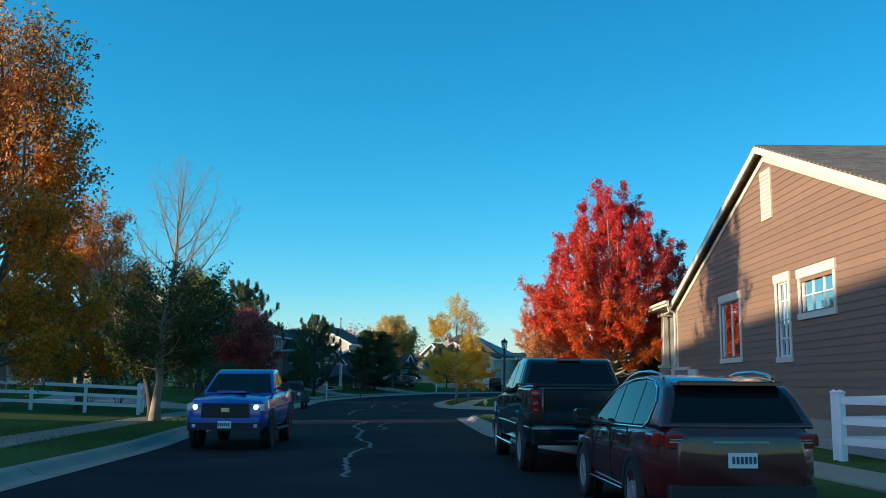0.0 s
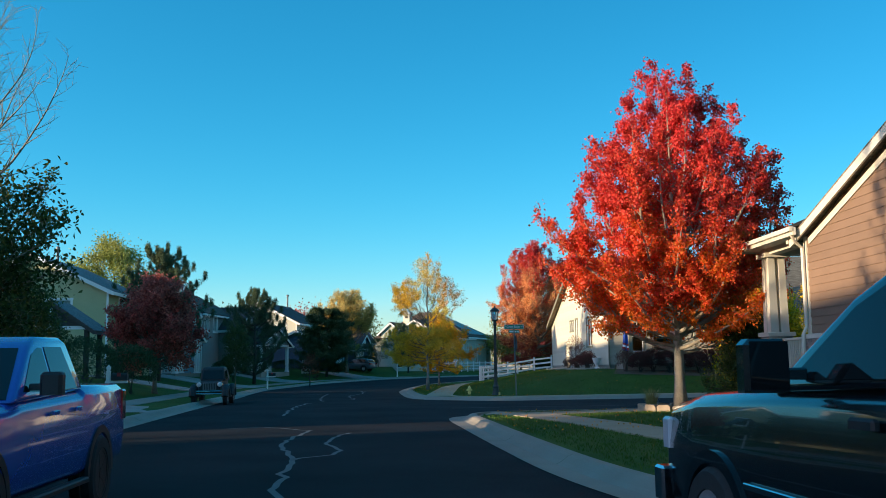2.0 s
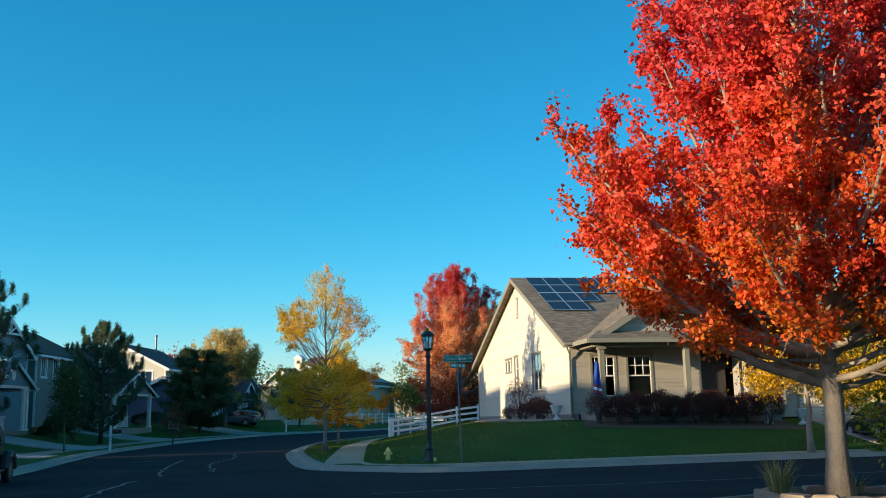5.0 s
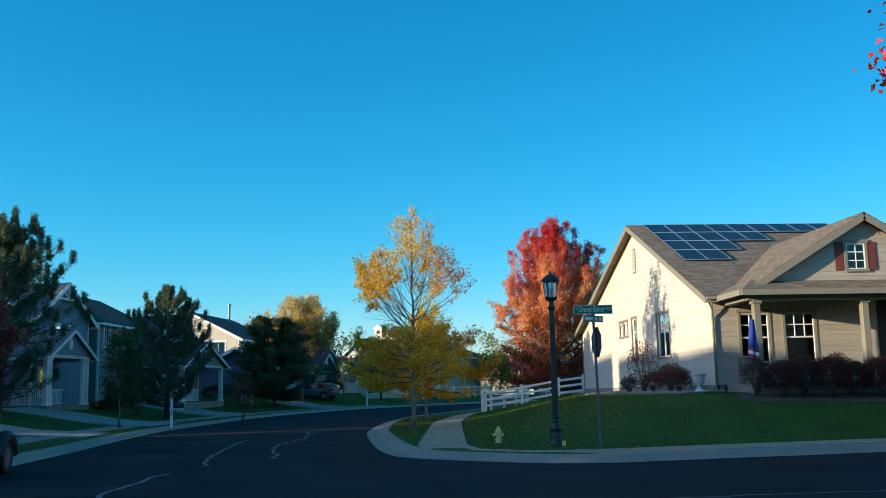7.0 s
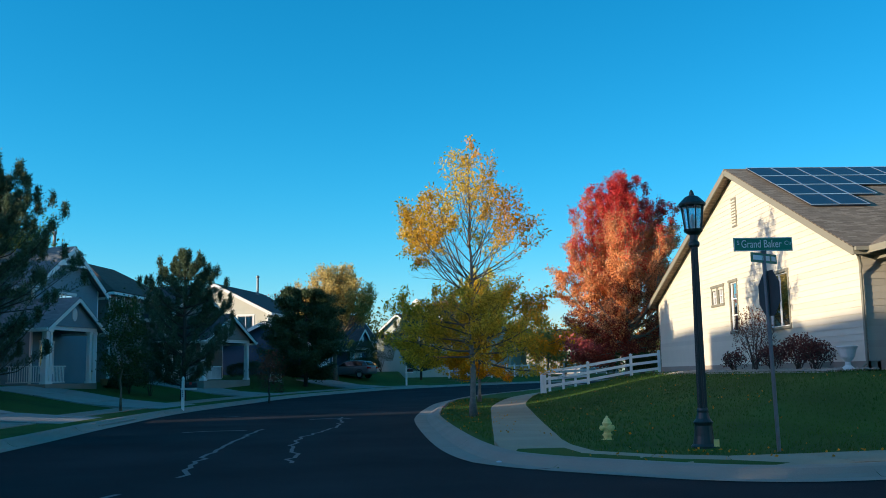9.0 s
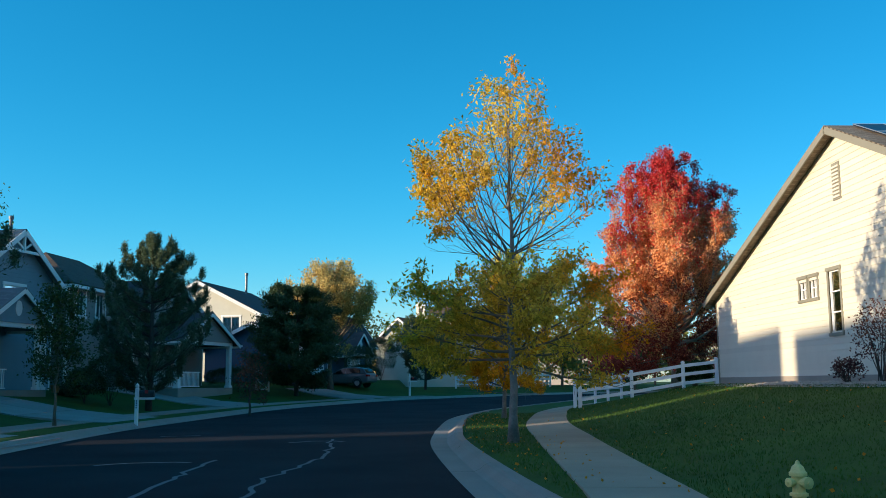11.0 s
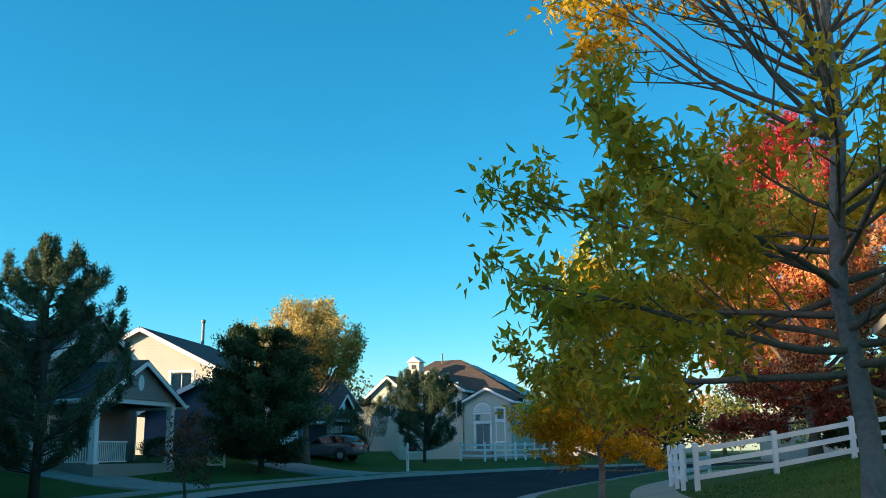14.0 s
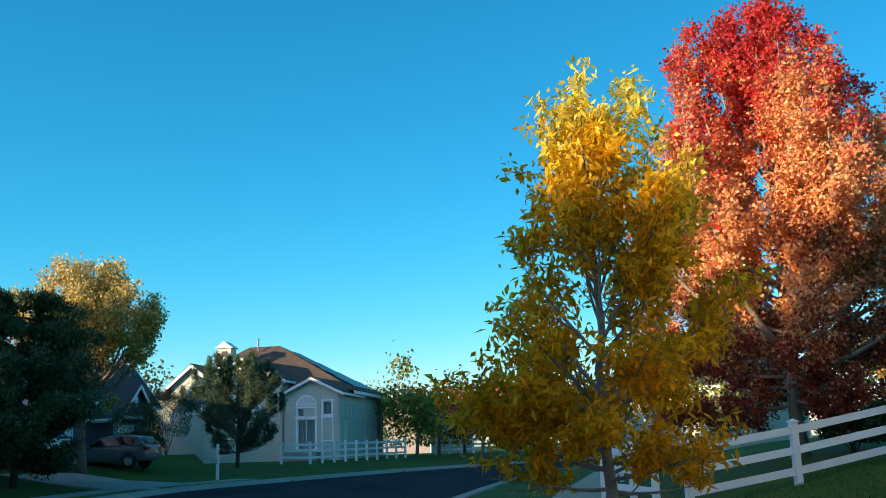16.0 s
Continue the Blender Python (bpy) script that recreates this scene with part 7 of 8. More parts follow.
for nm, lb, at, rz, paint in (("car", "grey saloon car parked on a house drive", (-6.0, 133.9), 66, "greypaint"), ("car", "black car parked on the cream house's drive", (23.6, 71.6), -10, "blackpaint")):
    V = vehicle(nm, lb, at, rz, M[paint], GREY_ST, GREY_CAB, (0.96, 0.86, 1.52, 0.64), GREY_GL, [(0, 1, (0.06, 0.95, 0.08)), (4, 5, (0.08, 0.85, 0.10))], [(1.38, 0.33, 0.79, 0.22), (-1.35, 0.33, 0.79, 0.22)], GREY_BX, M["alloy"], mirrors=(0.55, 1.04, 0.16, 0.14, M[paint]))
    V.location.z = ground_z(*at) - (0.12 if at[0] < 0 else -0.05)


def old_jeep(at, rz):
    V = thing("jeep", (at[0], at[1], 0.0), rz, "small black open-fendered vintage car with tube bumper at the kerb", "vehicle")
    P = M["plastic"]
    b = Geo().prism([(1.25, 0.62), (1.25, 1.02), (0.35, 1.10), (0.30, 1.12), (-1.55, 1.10), (-1.60, 0.55), (1.0, 0.5)], -0.48, 0.48, "x").done("body", P, V)
    bv = b.modifiers.new("soft", "BEVEL"); bv.width, bv.segments = 0.05, 3
    t = Geo()
    cab = [(0.32, 1.08), (0.18, 1.58), (0.0, 1.70), (-0.9, 1.72), (-1.3, 1.55), (-1.5, 1.08)]
    n = len(cab)
    w = [0.58, 0.52, 0.46, 0.46, 0.50, 0.56]
    t.add([(w[i], y, z) for i, (y, z) in enumerate(cab)] + [(-w[i], y, z) for i, (y, z) in enumerate(cab)], [tuple(range(n)), tuple(range(n, 2 * n))[::-1]] + [(i, n + i, n + (i + 1) % n, (i + 1) % n) for i in range(n)])
    c = t.done("cabin", P, V)
    bv = c.modifiers.new("soft", "BEVEL"); bv.width, bv.segments = 0.06, 3
    Geo().add([(0.46, 0.305, 1.16), (-0.46, 0.305, 1.16), (-0.42, 0.20, 1.55), (0.42, 0.20, 1.55)], [(0, 1, 2, 3)]).done("windscreen", M["carglass"], V)
    for s in (1, -1):
        Geo().add([(s * 0.575, 0.2, 1.16), (s * 0.535, 0.1, 1.52), (s * 0.50, -0.8, 1.56), (s * 0.565, -0.85, 1.16)], [(0, 1, 2, 3)]).done("side_window", M["carglass"], V)
        for y in (1.05, -1.15):
            pts = [(s * 0.72, y + 0.52 * math.cos(a), 0.34 + 0.46 * math.sin(a)) for a in np.linspace(0.1, math.pi - 0.1, 9)]
            Geo().tube(pts, [0.15] * 9, 8).done("fender", P, V)
            wheel(V, s * 0.70, y, 0.36, 0.2, s, M["galv"])
        Geo().tube([(s * 0.72, 0.6, 0.36), (s * 0.72, -0.7, 0.36)], [0.06, 0.06], 6).done("running_board", P, V)
        hl = Geo().lathe([(0.02, -0.12), (0.10, -0.06), (0.12, 0.02), (0.11, 0.05)], 16, m=Matrix.Translation((s * 0.46, 1.28, 0.92)) @ Matrix.Rotation(-math.pi / 2, 4, "X")).done("headlamp", M["chrome"], V)
        Geo().lathe([(0.01, 0.0), (0.105, 0.0), (0.08, 0.02), (0.01, 0.03)], 16, m=Matrix.Translation((s * 0.46, 1.332, 0.92)) @ Matrix.Rotation(-math.pi / 2, 4, "X")).done("lens", M["clearlens"], hl)
    for z in (0.50, 0.62):
        Geo().tube([(-0.80, 1.42, z), (0, 1.52, z), (0.80, 1.42, z)], [0.028] * 3, 8).done("tube_bumper", M["chrome"], V)
    gr = Geo().bbox(-0.30, 0.30, 1.24, 1.29, 0.66, 1.0, 0.01).done("grille", M["galv"], V)
    for k in range(7):
        Geo().box(-0.25 + k * 0.075, -0.22 + k * 0.075, 1.29, 1.31, 0.69, 0.97).done("bar", M["plastic"], gr)


old_jeep((-9.35, 64.2), 183)

# ---- street furniture ----
def street_lamp(at):
    V = thing("street_lamp", (at[0], at[1], ground_z(*at) - 0.02), 0, "dark green fluted lamp post with a glass lantern on the lawn", "street lamp")
    Geo().lathe([(0.23, 0), (0.23, 0.05), (0.19, 0.09), (0.165, 0.22), (0.15, 0.40), (0.17, 0.46), (0.12, 0.52), (0.095, 0.62), (0.10, 0.66), (0.085, 0.70)], 20).done("base", M["lampgreen"], V)
    pole = Geo()
    k = 16
    prof = [(0.085, 0.70), (0.062, 3.55)]
    vv = []
    for r, z in prof:
        for i in range(k * 2):
            rr = r * (1.0 if i % 2 else 0.86)
            vv.append((rr * math.cos(math.pi * i / k), rr * math.sin(math.pi * i / k), z))
    pole.add(vv, [(i, (i + 1) % (2 * k), 2 * k + (i + 1) % (2 * k), 2 * k + i) for i in range(2 * k)])
    pole.done("pole", M["lampgreen"], V)
    Geo().lathe([(0.075, 3.52), (0.10, 3.56), (0.10, 3.60), (0.07, 3.64), (0.07, 3.74), (0.16, 3.80), (0.17, 3.84)], 20).done("collar", M["lampgreen"], V)
    lan = Geo()
    for i in range(8):
        a = math.pi * i / 4
        lan.tube([(0.15 * math.cos(a), 0.15 * math.sin(a), 3.84), (0.205 * math.cos(a), 0.205 * math.sin(a), 4.28)], [0.011, 0.011], 5)
    lan.done("lantern_frame", M["lampgreen"], V)
    gl = Geo().lathe([(0.135, 3.85), (0.19, 4.27)], 8)
    gl.done("lantern_glass", M["lanternglass"], V)
    Geo().lathe([(0.04, 3.84), (0.045, 4.0), (0.03, 4.1), (0.01, 4.12)], 10).done("bulb", M["signwhite"], V)
    Geo().lathe([(0.235, 4.27), (0.24, 4.31), (0.12, 4.43), (0.05, 4.46), (0.035, 4.52), (0.012, 4.56)], 16).done("cap", M["lampgreen"], V)
    Geo().box(0.11, 0.20, -0.20, -0.18, 0.05, 0.17).done("yellow_tag", M["hydrant"], V)


def lettering(text, size, parent, loc, rot, material, squeeze=1.0):
    cu = bpy.data.curves.new("lettering", "FONT")
    cu.body, cu.size, cu.extrude, cu.align_x, cu.align_y = text, size, 0.0008, "CENTER", "CENTER"
    ob = new("lettering", cu)
    ob.data.materials.append(material)
    ob.parent = parent
    ob.matrix_local = Matrix.Translation(loc) @ Euler(rot).to_matrix().to_4x4() @ Matrix.Diagonal((squeeze, 1, 1, 1))
    return ob


def stop_sign(at):
    V = thing("street_sign", (at[0], at[1], ground_z(*at) - 0.02), 0, "green street-name blades over an octagonal sign seen from behind", "street sign")
    Geo().tube([(0.0, 0, 0), (-0.03, 0, 1.6), (-0.06, 0.0, 3.25)], [0.033, 0.033, 0.033], 10).done("post", M["galv"], V)
    R = Matrix.Translation((-0.04, 0.0, 2.62)) @ Matrix.Rotation(radians(5), 4, "Z") @ Matrix.Rotation(math.pi / 2, 4, "Y") @ Matrix.Rotation(math.pi / 8, 4, "Z")
    pl = Geo().lathe([(0.01, 0.035), (0.41, 0.035), (0.41, 0.040), (0.01, 0.040)], 8, m=R).done("octagon", M["signback"], V)
    Geo().lathe([(0.01, 0.041), (0.40, 0.041), (0.40, 0.043), (0.01, 0.043)], 8, m=R).done("red_face", M["signred"], pl)
    bl = Geo().bbox(-0.56, 0.44, -0.012, 0.012, 3.33, 3.56, 0.006).done("name_blade", M["signgreen"], V)
    rim = Geo()
    for a, b, c, d in ((-0.55, 0.43, 3.335, 3.345), (-0.55, 0.43, 3.545, 3.555), (-0.555, -0.545, 3.335, 3.555), (0.425, 0.435, 3.335, 3.555)):
        rim.box(a, b, -0.0145, -0.012, c, d)
    rim.done("blade_border", M["signwhite"], bl)
    lettering("S", 0.10, bl, (-0.485, -0.0135, 3.47), (math.pi / 2, 0, 0), M["signwhite"])
    lettering("Grand Baker", 0.185, bl, (-0.09, -0.0135, 3.445), (math.pi / 2, 0, 0), M["signwhite"], 0.72)
    lettering("Cir", 0.10, bl, (0.365, -0.0135, 3.46), (math.pi / 2, 0, 0), M["signwhite"])
    b2 = Geo().bbox(-0.36, 0.36, -0.01, 0.01, 3.13, 3.29, 0.005).done("name_blade", M["signgreen"], V)
    b2.matrix_local = Matrix.Translation((-0.06, 0, 0)) @ Matrix.Rotation(radians(35), 4, "Z")
    for k, (x, w) in enumerate(((-0.31, 0.24), (-0.05, 0.2), (0.2, 0.12))):
        Geo().box(x, x + w, -0.0125, -0.010, 3.17, 3.25).done("blade_bar", M["signwhite"], b2)
    Geo().box(-0.10, -0.02, -0.03, 0.03, 3.28, 3.34).done("bracket", M["galv"], V)


def hydrant(at):
    V = thing("fire_hydrant", (at[0], at[1], ground_z(*at) - 0.02), 20, "yellow fire hydrant on the lawn by the footpath", "fire hydrant")
    V.scale = (0.72, 0.72, 0.68)
    Geo().lathe([(0.17, 0), (0.17, 0.04), (0.11, 0.06), (0.105, 0.14), (0.14, 0.15), (0.14, 0.19), (0.10, 0.21), (0.10, 0.46), (0.135, 0.47), (0.135, 0.52), (0.11, 0.55), (0.085, 0.62), (0.04, 0.66), (0.03, 0.70), (0.01, 0.72)], 18).done("barrel", M["hydrant"], V)
    for a, r, l in ((0, 0.065, 0.20), (math.pi, 0.065, 0.20), (-math.pi / 2, 0.085, 0.22)):
        m = Matrix.Translation((0, 0, 0.37)) @ Matrix.Rotation(a, 4, "Z") @ Matrix.Rotation(math.pi / 2, 4, "Y")
        Geo().lathe([(r * 0.8, 0.05), (r * 0.8, l - 0.06), (r * 1.15, l - 0.06), (r * 1.15, l), (r * 0.4, l + 0.01), (r * 0.4, l + 0.04)], 14, m=m).done("nozzle", M["hydrant"], V)


def mailbox(at, rz, label):
    V = thing("mailbox", (at[0], at[1], ground_z(*at) - 0.02), rz, label, "mailbox")
    Geo().bbox(-0.06, 0.06, -0.06, 0.06, 0, 1.42, 0.008).done("post", M["white"], V)
    Geo().lathe([(0.085, 1.42), (0.085, 1.45), (0.05, 1.47), (0.075, 1.53), (0.07, 1.58), (0.02, 1.64), (0.01, 1.66)], 14).done("finial", M["white"], V)
    Geo().bbox(-0.10, 0.62, -0.045, 0.045, 1.06, 1.14, 0.008).done("arm", M["white"], V)
    prof = [(-0.09, 1.15), (0.09, 1.15), (0.09, 1.30)] + [(0.09 * math.cos(a), 1.30 + 0.09 * math.sin(a)) for a in np.linspace(0.2, math.pi - 0.2, 7)] + [(-0.09, 1.30)]
    b = Geo().prism([(y, z) for y, z in prof], 0.12, 0.62, "x").done("box", M["plastic"], V)
    Geo().box(0.3, 0.42, -0.104, -0.092, 1.28, 1.40).done("flag", M["signred"], b)
    for k in range(4):
        Geo().box(-0.02, 0.02, -0.064, -0.059, 0.75 + k * 0.08, 0.80 + k * 0.08).done("number_bar", M["platebar"], V)


def rail_fence(name_label, pts, heights=(0.38, 0.76, 1.14), post_h=1.28, lift=None):
    """Post-and-rail vinyl fence through the given post places."""
    p = [Vector((x, y, (ground_z(x, y) if lift is None else lift[i]))) for i, (x, y) in enumerate(pts)]
    V = thing("fence", tuple(p[0]), 0, name_label, "fence")
    o = p[0]
    for i, q in enumerate(p):
        d = (p[min(i + 1, len(p) - 1)] - p[max(i - 1, 0)])
        ang = math.atan2(d.y, d.x)
        R = Matrix.Translation(q - o) @ Matrix.Rotation(ang, 4, "Z")
        g = Geo().bbox(-0.065, 0.065, -0.065, 0.065, -0.05, post_h, 0.006)
        g.v = [tuple(R @ Vector(c)) for c in g.v]
        post = g.done("post", M["vinyl"], V)
        c = Geo()
        c.add([(-0.08, -0.08, post_h), (0.08, -0.08, post_h), (0.08, 0.08, post_h), (-0.08, 0.08, post_h), (-0.08, -0.08, post_h + 0.025), (0.08, -0.08, post_h + 0.025), (0.08, 0.08, post_h + 0.025), (-0.08, 0.08, post_h + 0.025), (0, 0, post_h + 0.075)],
              [(3, 2, 1, 0), (0, 1, 5, 4), (1, 2, 6, 5), (2, 3, 7, 6), (3, 0, 4, 7), (4, 5, 8), (5, 6, 8), (6, 7, 8), (7, 4, 8)])
        c.v = [tuple(R @ Vector(k)) for k in c.v]
        c.done("post_cap", M["vinyl"], post)
    for a, b in zip(p, p[1:]):
        d = (b - a).normalized() * 0.065
        for h in heights:
            beam(V, a - o + Vector((0, 0, h)) + d, b - o + Vector((0, 0, h)) - d, 0.045, 0.14, M["vinyl"], "rail")
    return V


M["signred"] = mat("sign_red", (0.45, 0.02, 0.02), 0.45, 0.05, 4, 0.0)
lg = bpy.data.materials.new("lantern_glass")
lg.use_nodes = True
lb = lg.node_tree.nodes["Principled BSDF"]
lb.inputs["Base Color"].default_value = (0.9, 0.92, 0.9, 1)
lb.inputs["Roughness"].default_value = 0.15
lb.inputs["Transmission Weight"].default_value = 0.85
M["lanternglass"] = lg

street_lamp((4.15, 67.7))
stop_sign((5.07, 66.7))
hydrant((2.98, 70.2))
mailbox((-10.15, 50.85), 0, "white mailbox post with a black box beside the drive")
mailbox((-11.1, 94.7), 0, "white mailbox post with a black box on the verge")
mailbox((-1.13, 131.4), -30, "white mailbox post with a black box at the bend")

rail_fence("white three-rail vinyl fence from the footpath to the cream house", [(6.2, 101.3), (8.5, 101.3), (10.8, 101.3), (12.3, 101.3)], lift=[ground_z(x, 101.3) - d for x, d in ((6.2, 0.02), (8.5, 0.13), (10.8, 0.16), (12.3, 0.16))])
rail_fence("white three-rail vinyl fence following the footpath", [(6.2, 102.6), (6.5, 104.2), (6.8, 105.8), (7.4, 107.7), (8.6, 110.0), (9.7, 112), (10.9, 114)])
rail_fence("white three-rail vinyl fence before the pale green house", [(2.95, 143.4)] + [(4.72 + 0.89 * k, 143.9 + 1.045 * k) for k in range(10)])
rail_fence("white three-rail vinyl fence behind the leafy verge", [(-13.0, 45.2), (-15.2, 44.9), (-17.4, 44.6), (-19.4, 44.3)])
rail_fence("white three-rail vinyl fence returning towards the house", [(-13.1, 45.6), (-13.6, 47.6), (-14.2, 49.6)])
rail_fence("white three-rail vinyl fence beside the brown house", [(7.9, 22.5), (9.7, 21.7)])
rail_fence("white three-rail vinyl fence beside the footpath by the parked cars", [(7.9, 22.2), (8.3, 20.0), (8.6, 17.8), (8.9, 15.6), (9.1, 13.4)])
rail_fence("white three-rail vinyl fence far beyond the bend", [(17, 161), (18.6, 162.8), (20.2, 164.6), (21.8, 166.4), (23.4, 168.2)])

# ---- drives ----
def drive(name, poly, label, step=2.4):
    """A concrete drive cut into slabs between two side lines (a0-a1 at the kerb's end)."""
    (ax, ay), (bx, by), (cx, cy), (dx, dy) = poly
    V = thing(name, (0, 0, 0), 0, label, "drive", kind="structure")
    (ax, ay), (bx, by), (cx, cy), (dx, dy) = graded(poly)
    n = max(2, round(math.hypot(dx - ax, dy - ay) / step))
    for i in range(n):
        for j in range(2):
            def P(s, t):
                return (lerp(lerp(ax, bx, s), lerp(dx, cx, s), t), lerp(lerp(ay, by, s), lerp(dy, cy, s), t))
            e = 0.004
            q = [P(j / 2 + e, i / n + e), P((j + 1) / 2 - e, i / n + e), P((j + 1) / 2 - e, (i + 1) / n - e), P(j / 2 + e, (i + 1) / n - e)]
            z = [max(ground_z(*p), 0.02) + 0.05 for p in q]
            v = [(*p, zz) for p, zz in zip(q, z)] + [(*p, zz - 0.15) for p, zz in zip(q, z)]
            obj("slab", v, [(0, 1, 2, 3), (0, 4, 5, 1), (1, 5, 6, 2), (2, 6, 7, 3), (3, 7, 4, 0)], M["drive"], parent=V)


drive("drive_1", [(-9.3, 53.2), (-9.5, 58.6), (-22, 59.5), (-22, 54)], "pale concrete drive by the first mailbox")
drive("drive_2", [(-11.0, 95.6), (-10.7, 101.6), (-21, 103.5), (-21, 96.8)], "broad pale concrete drive before the blue-grey house")
drive("drive_3", [(-9.3, 115.2), (-7.7, 120.6), (-22.5, 123.5), (-22.5, 117.5)], "pale concrete drive between two dark houses")
drive("drive_4", [(-3.6, 134.0), (0.3, 140.0), (-8.8, 147.0), (-12.0, 141)], "pale concrete drive with a parked grey car")
drive("drive_5", [(-10.7, 82.0), (-10.9, 86.8), (-22.6, 88.6), (-22.6, 83.6)], "pale concrete drive beside the olive house")
drive("drive_6", [(22.5, 65.8), (29, 66.6), (28.5, 76.5), (22.8, 76.5)], "pale concrete drive of the cream house")

# sealed cracks and joints in the asphalt
def crack(points, w, seed):
    rng = np.random.RandomState(seed)
    pts = resample(points, 0.4)
    pts = [p + Vector((rng.normal() * 0.05, rng.normal() * 0.05, 0)) for p in pts]
    V = Geo()
    l, r = offset_line(pts, -w / 2), offset_line(pts, w / 2)
    for i in range(len(pts) - 1):
        V.add([(l[i].x, l[i].y, 0.004), (r[i].x, r[i].y, 0.004), (r[i + 1].x, r[i + 1].y, 0.004), (l[i + 1].x, l[i + 1].y, 0.004)], [(0, 1, 2, 3)])
    ob = V.done("sealed_crack", M["seal"], road)


crack([(-1.4, 20), (-1.8, 25), (-1.6, 28.5), (-2.3, 32), (-2.5, 36), (-3.1, 39.5), (-3.0, 44)], 0.10, 1)
crack([(-2.5, 36), (-1.8, 37.5), (-2.2, 40), (-1.9, 43)], 0.09, 2)
crack([(-3.0, 44), (-4.2, 45.5), (-5.3, 45.2)], 0.08, 3)
crack([(-4.6, 52), (-5.0, 58), (-4.9, 64)], 0.10, 4)
crack([(-4.5, 66), (-5.0, 72), (-5.2, 79)], 0.09, 5)
crack([(-3.0, 68), (-3.6, 74), (-3.1, 80), (-3.4, 86)], 0.08, 6)
crack([(-7.3, 78), (-6.3, 78.6), (-5.4, 78.4)], 0.14, 7)
crack([(-4.4, 84.5), (-3.6, 85.0), (-3.0, 84.7)], 0.16, 8)
crack([(1.3, 56.5), (4, 56.9), (9, 57.3), (16, 58.6)], 0.07, 9)
crack([(-8.6, 88), (-7.4, 88.4)], 0.14, 10)

# ---- shrubs, beds and small things ----
def shrub(name, at, label, rx, ry, h, leaf, leaves, seed, size=(0.07, 0.045), stems=10, hollow=0.5, z=None, group=""):
    """A bush: stems fanning out of the ground and a shell of leaves in uneven clumps."""
    rng = np.random.RandomState(seed)
    V = thing(name, (at[0], at[1], (ground_z(*at) if z is None else z) - 0.02), 0, label, "shrub", group)
    g = Geo()
    lob = rng.normal(size=(14, 3)); lob /= np.linalg.norm(lob, axis=1, keepdims=True); lob[:, 2] = np.abs(lob[:, 2])
    for k in range(stems):
        a, r = rng.uniform(0, 6.283), rng.uniform(0.3, 0.9)
        e = Vector((math.cos(a) * rx * r, math.sin(a) * ry * r, h * rng.uniform(0.6, 1.0) * math.sqrt(max(0.05, 1 - 0.6 * r * r))))
        g.tube([(rng.normal() * 0.05, rng.normal() * 0.05, 0), e * 0.5 + Vector((0, 0, 0.08 * h)), e], [0.016, 0.010, 0.003], 4, False)
    g.done("stem", M["darkbark"], V)["kind"] = "stuff"
    if leaves:
        d = rng.normal(size=(leaves, 3)); d /= np.linalg.norm(d, axis=1, keepdims=True)
        d[:, 2] = np.where(d[:, 2] < -0.35, -d[:, 2], d[:, 2])
        bump = 0.82 + 0.26 * np.max(np.clip(d @ lob.T, 0, 1) ** 6, axis=1)
        rad = (hollow + (1 - hollow) * rng.rand(leaves) ** 0.5) * bump
        c = d * rad[:, None] * np.array([rx, ry, h * 0.55])
        c[:, 2] += h * 0.45
        c = c[c[:, 2] > 0.03] + rng.normal(size=(int((c[:, 2] > 0.03).sum()), 3)) * 0.04
        leaf_mesh("foliage", c, size[0], size[1], rng, leaf, V)
    return V


def grass_tuft(at, label, h, blades, seed, spread=0.35, material=None):
    rng = np.random.RandomState(seed)
    V = thing("ornamental_grass", (at[0], at[1], ground_z(*at)), 0, label, "grass")
    g = Geo()
    for k in range(blades):
        a, r, l = rng.uniform(0, 6.283), rng.uniform(0.02, 0.14), h * rng.uniform(0.6, 1.1)
        d = Vector((math.cos(a), math.sin(a), 0))
        s = Vector((-d.y, d.x, 0)) * 0.008
        p = [d * r, d * (r + spread * 0.35) + Vector((0, 0, l * 0.65)), d * (r + spread * rng.uniform(0.6, 1.2)) + Vector((0, 0, l * 0.95))]
        g.add([p[0] - s, p[0] + s, p[1] + s, p[1] - s, p[2]], [(0, 1, 2, 3), (3, 2, 4)])
    g.done("blades", material or M["dryblade"], V)["kind"] = "stuff"


M["dryblade"] = mat("dry_grass", (0.26, 0.25, 0.07), 0.8, 0.3, 3, 0.0, color2=(0.36, 0.32, 0.12))

def cross_gate(at, rz):
    V = thing("gate", (at[0], at[1], ground_z(*at)), rz, "white cross-braced timber gate between two houses", "gate")
    for x in (-0.45, 0.45):
        Geo().bbox(x - 0.05, x + 0.05, -0.05, 0.05, 0, 1.6, 0.008).done("post", M["white"], V)
    for z in (0.15, 0.8, 1.45):
        Geo().bbox(-0.4, 0.4, -0.02, 0.02, z - 0.05, z + 0.05, 0.006).done("rail", M["white"], V)
    for z in (0.2, 0.85):
        beam(V, (-0.4, 0, z), (0.4, 0, z + 0.55), 0.03, 0.08, M["white"], "brace", up=(0, 1, 0))
        beam(V, (0.4, 0.004, z), (-0.4, 0.004, z + 0.55), 0.03, 0.08, M["white"], "brace", up=(0, 1, 0))


cross_gate((-11.15, 125.2), -15)

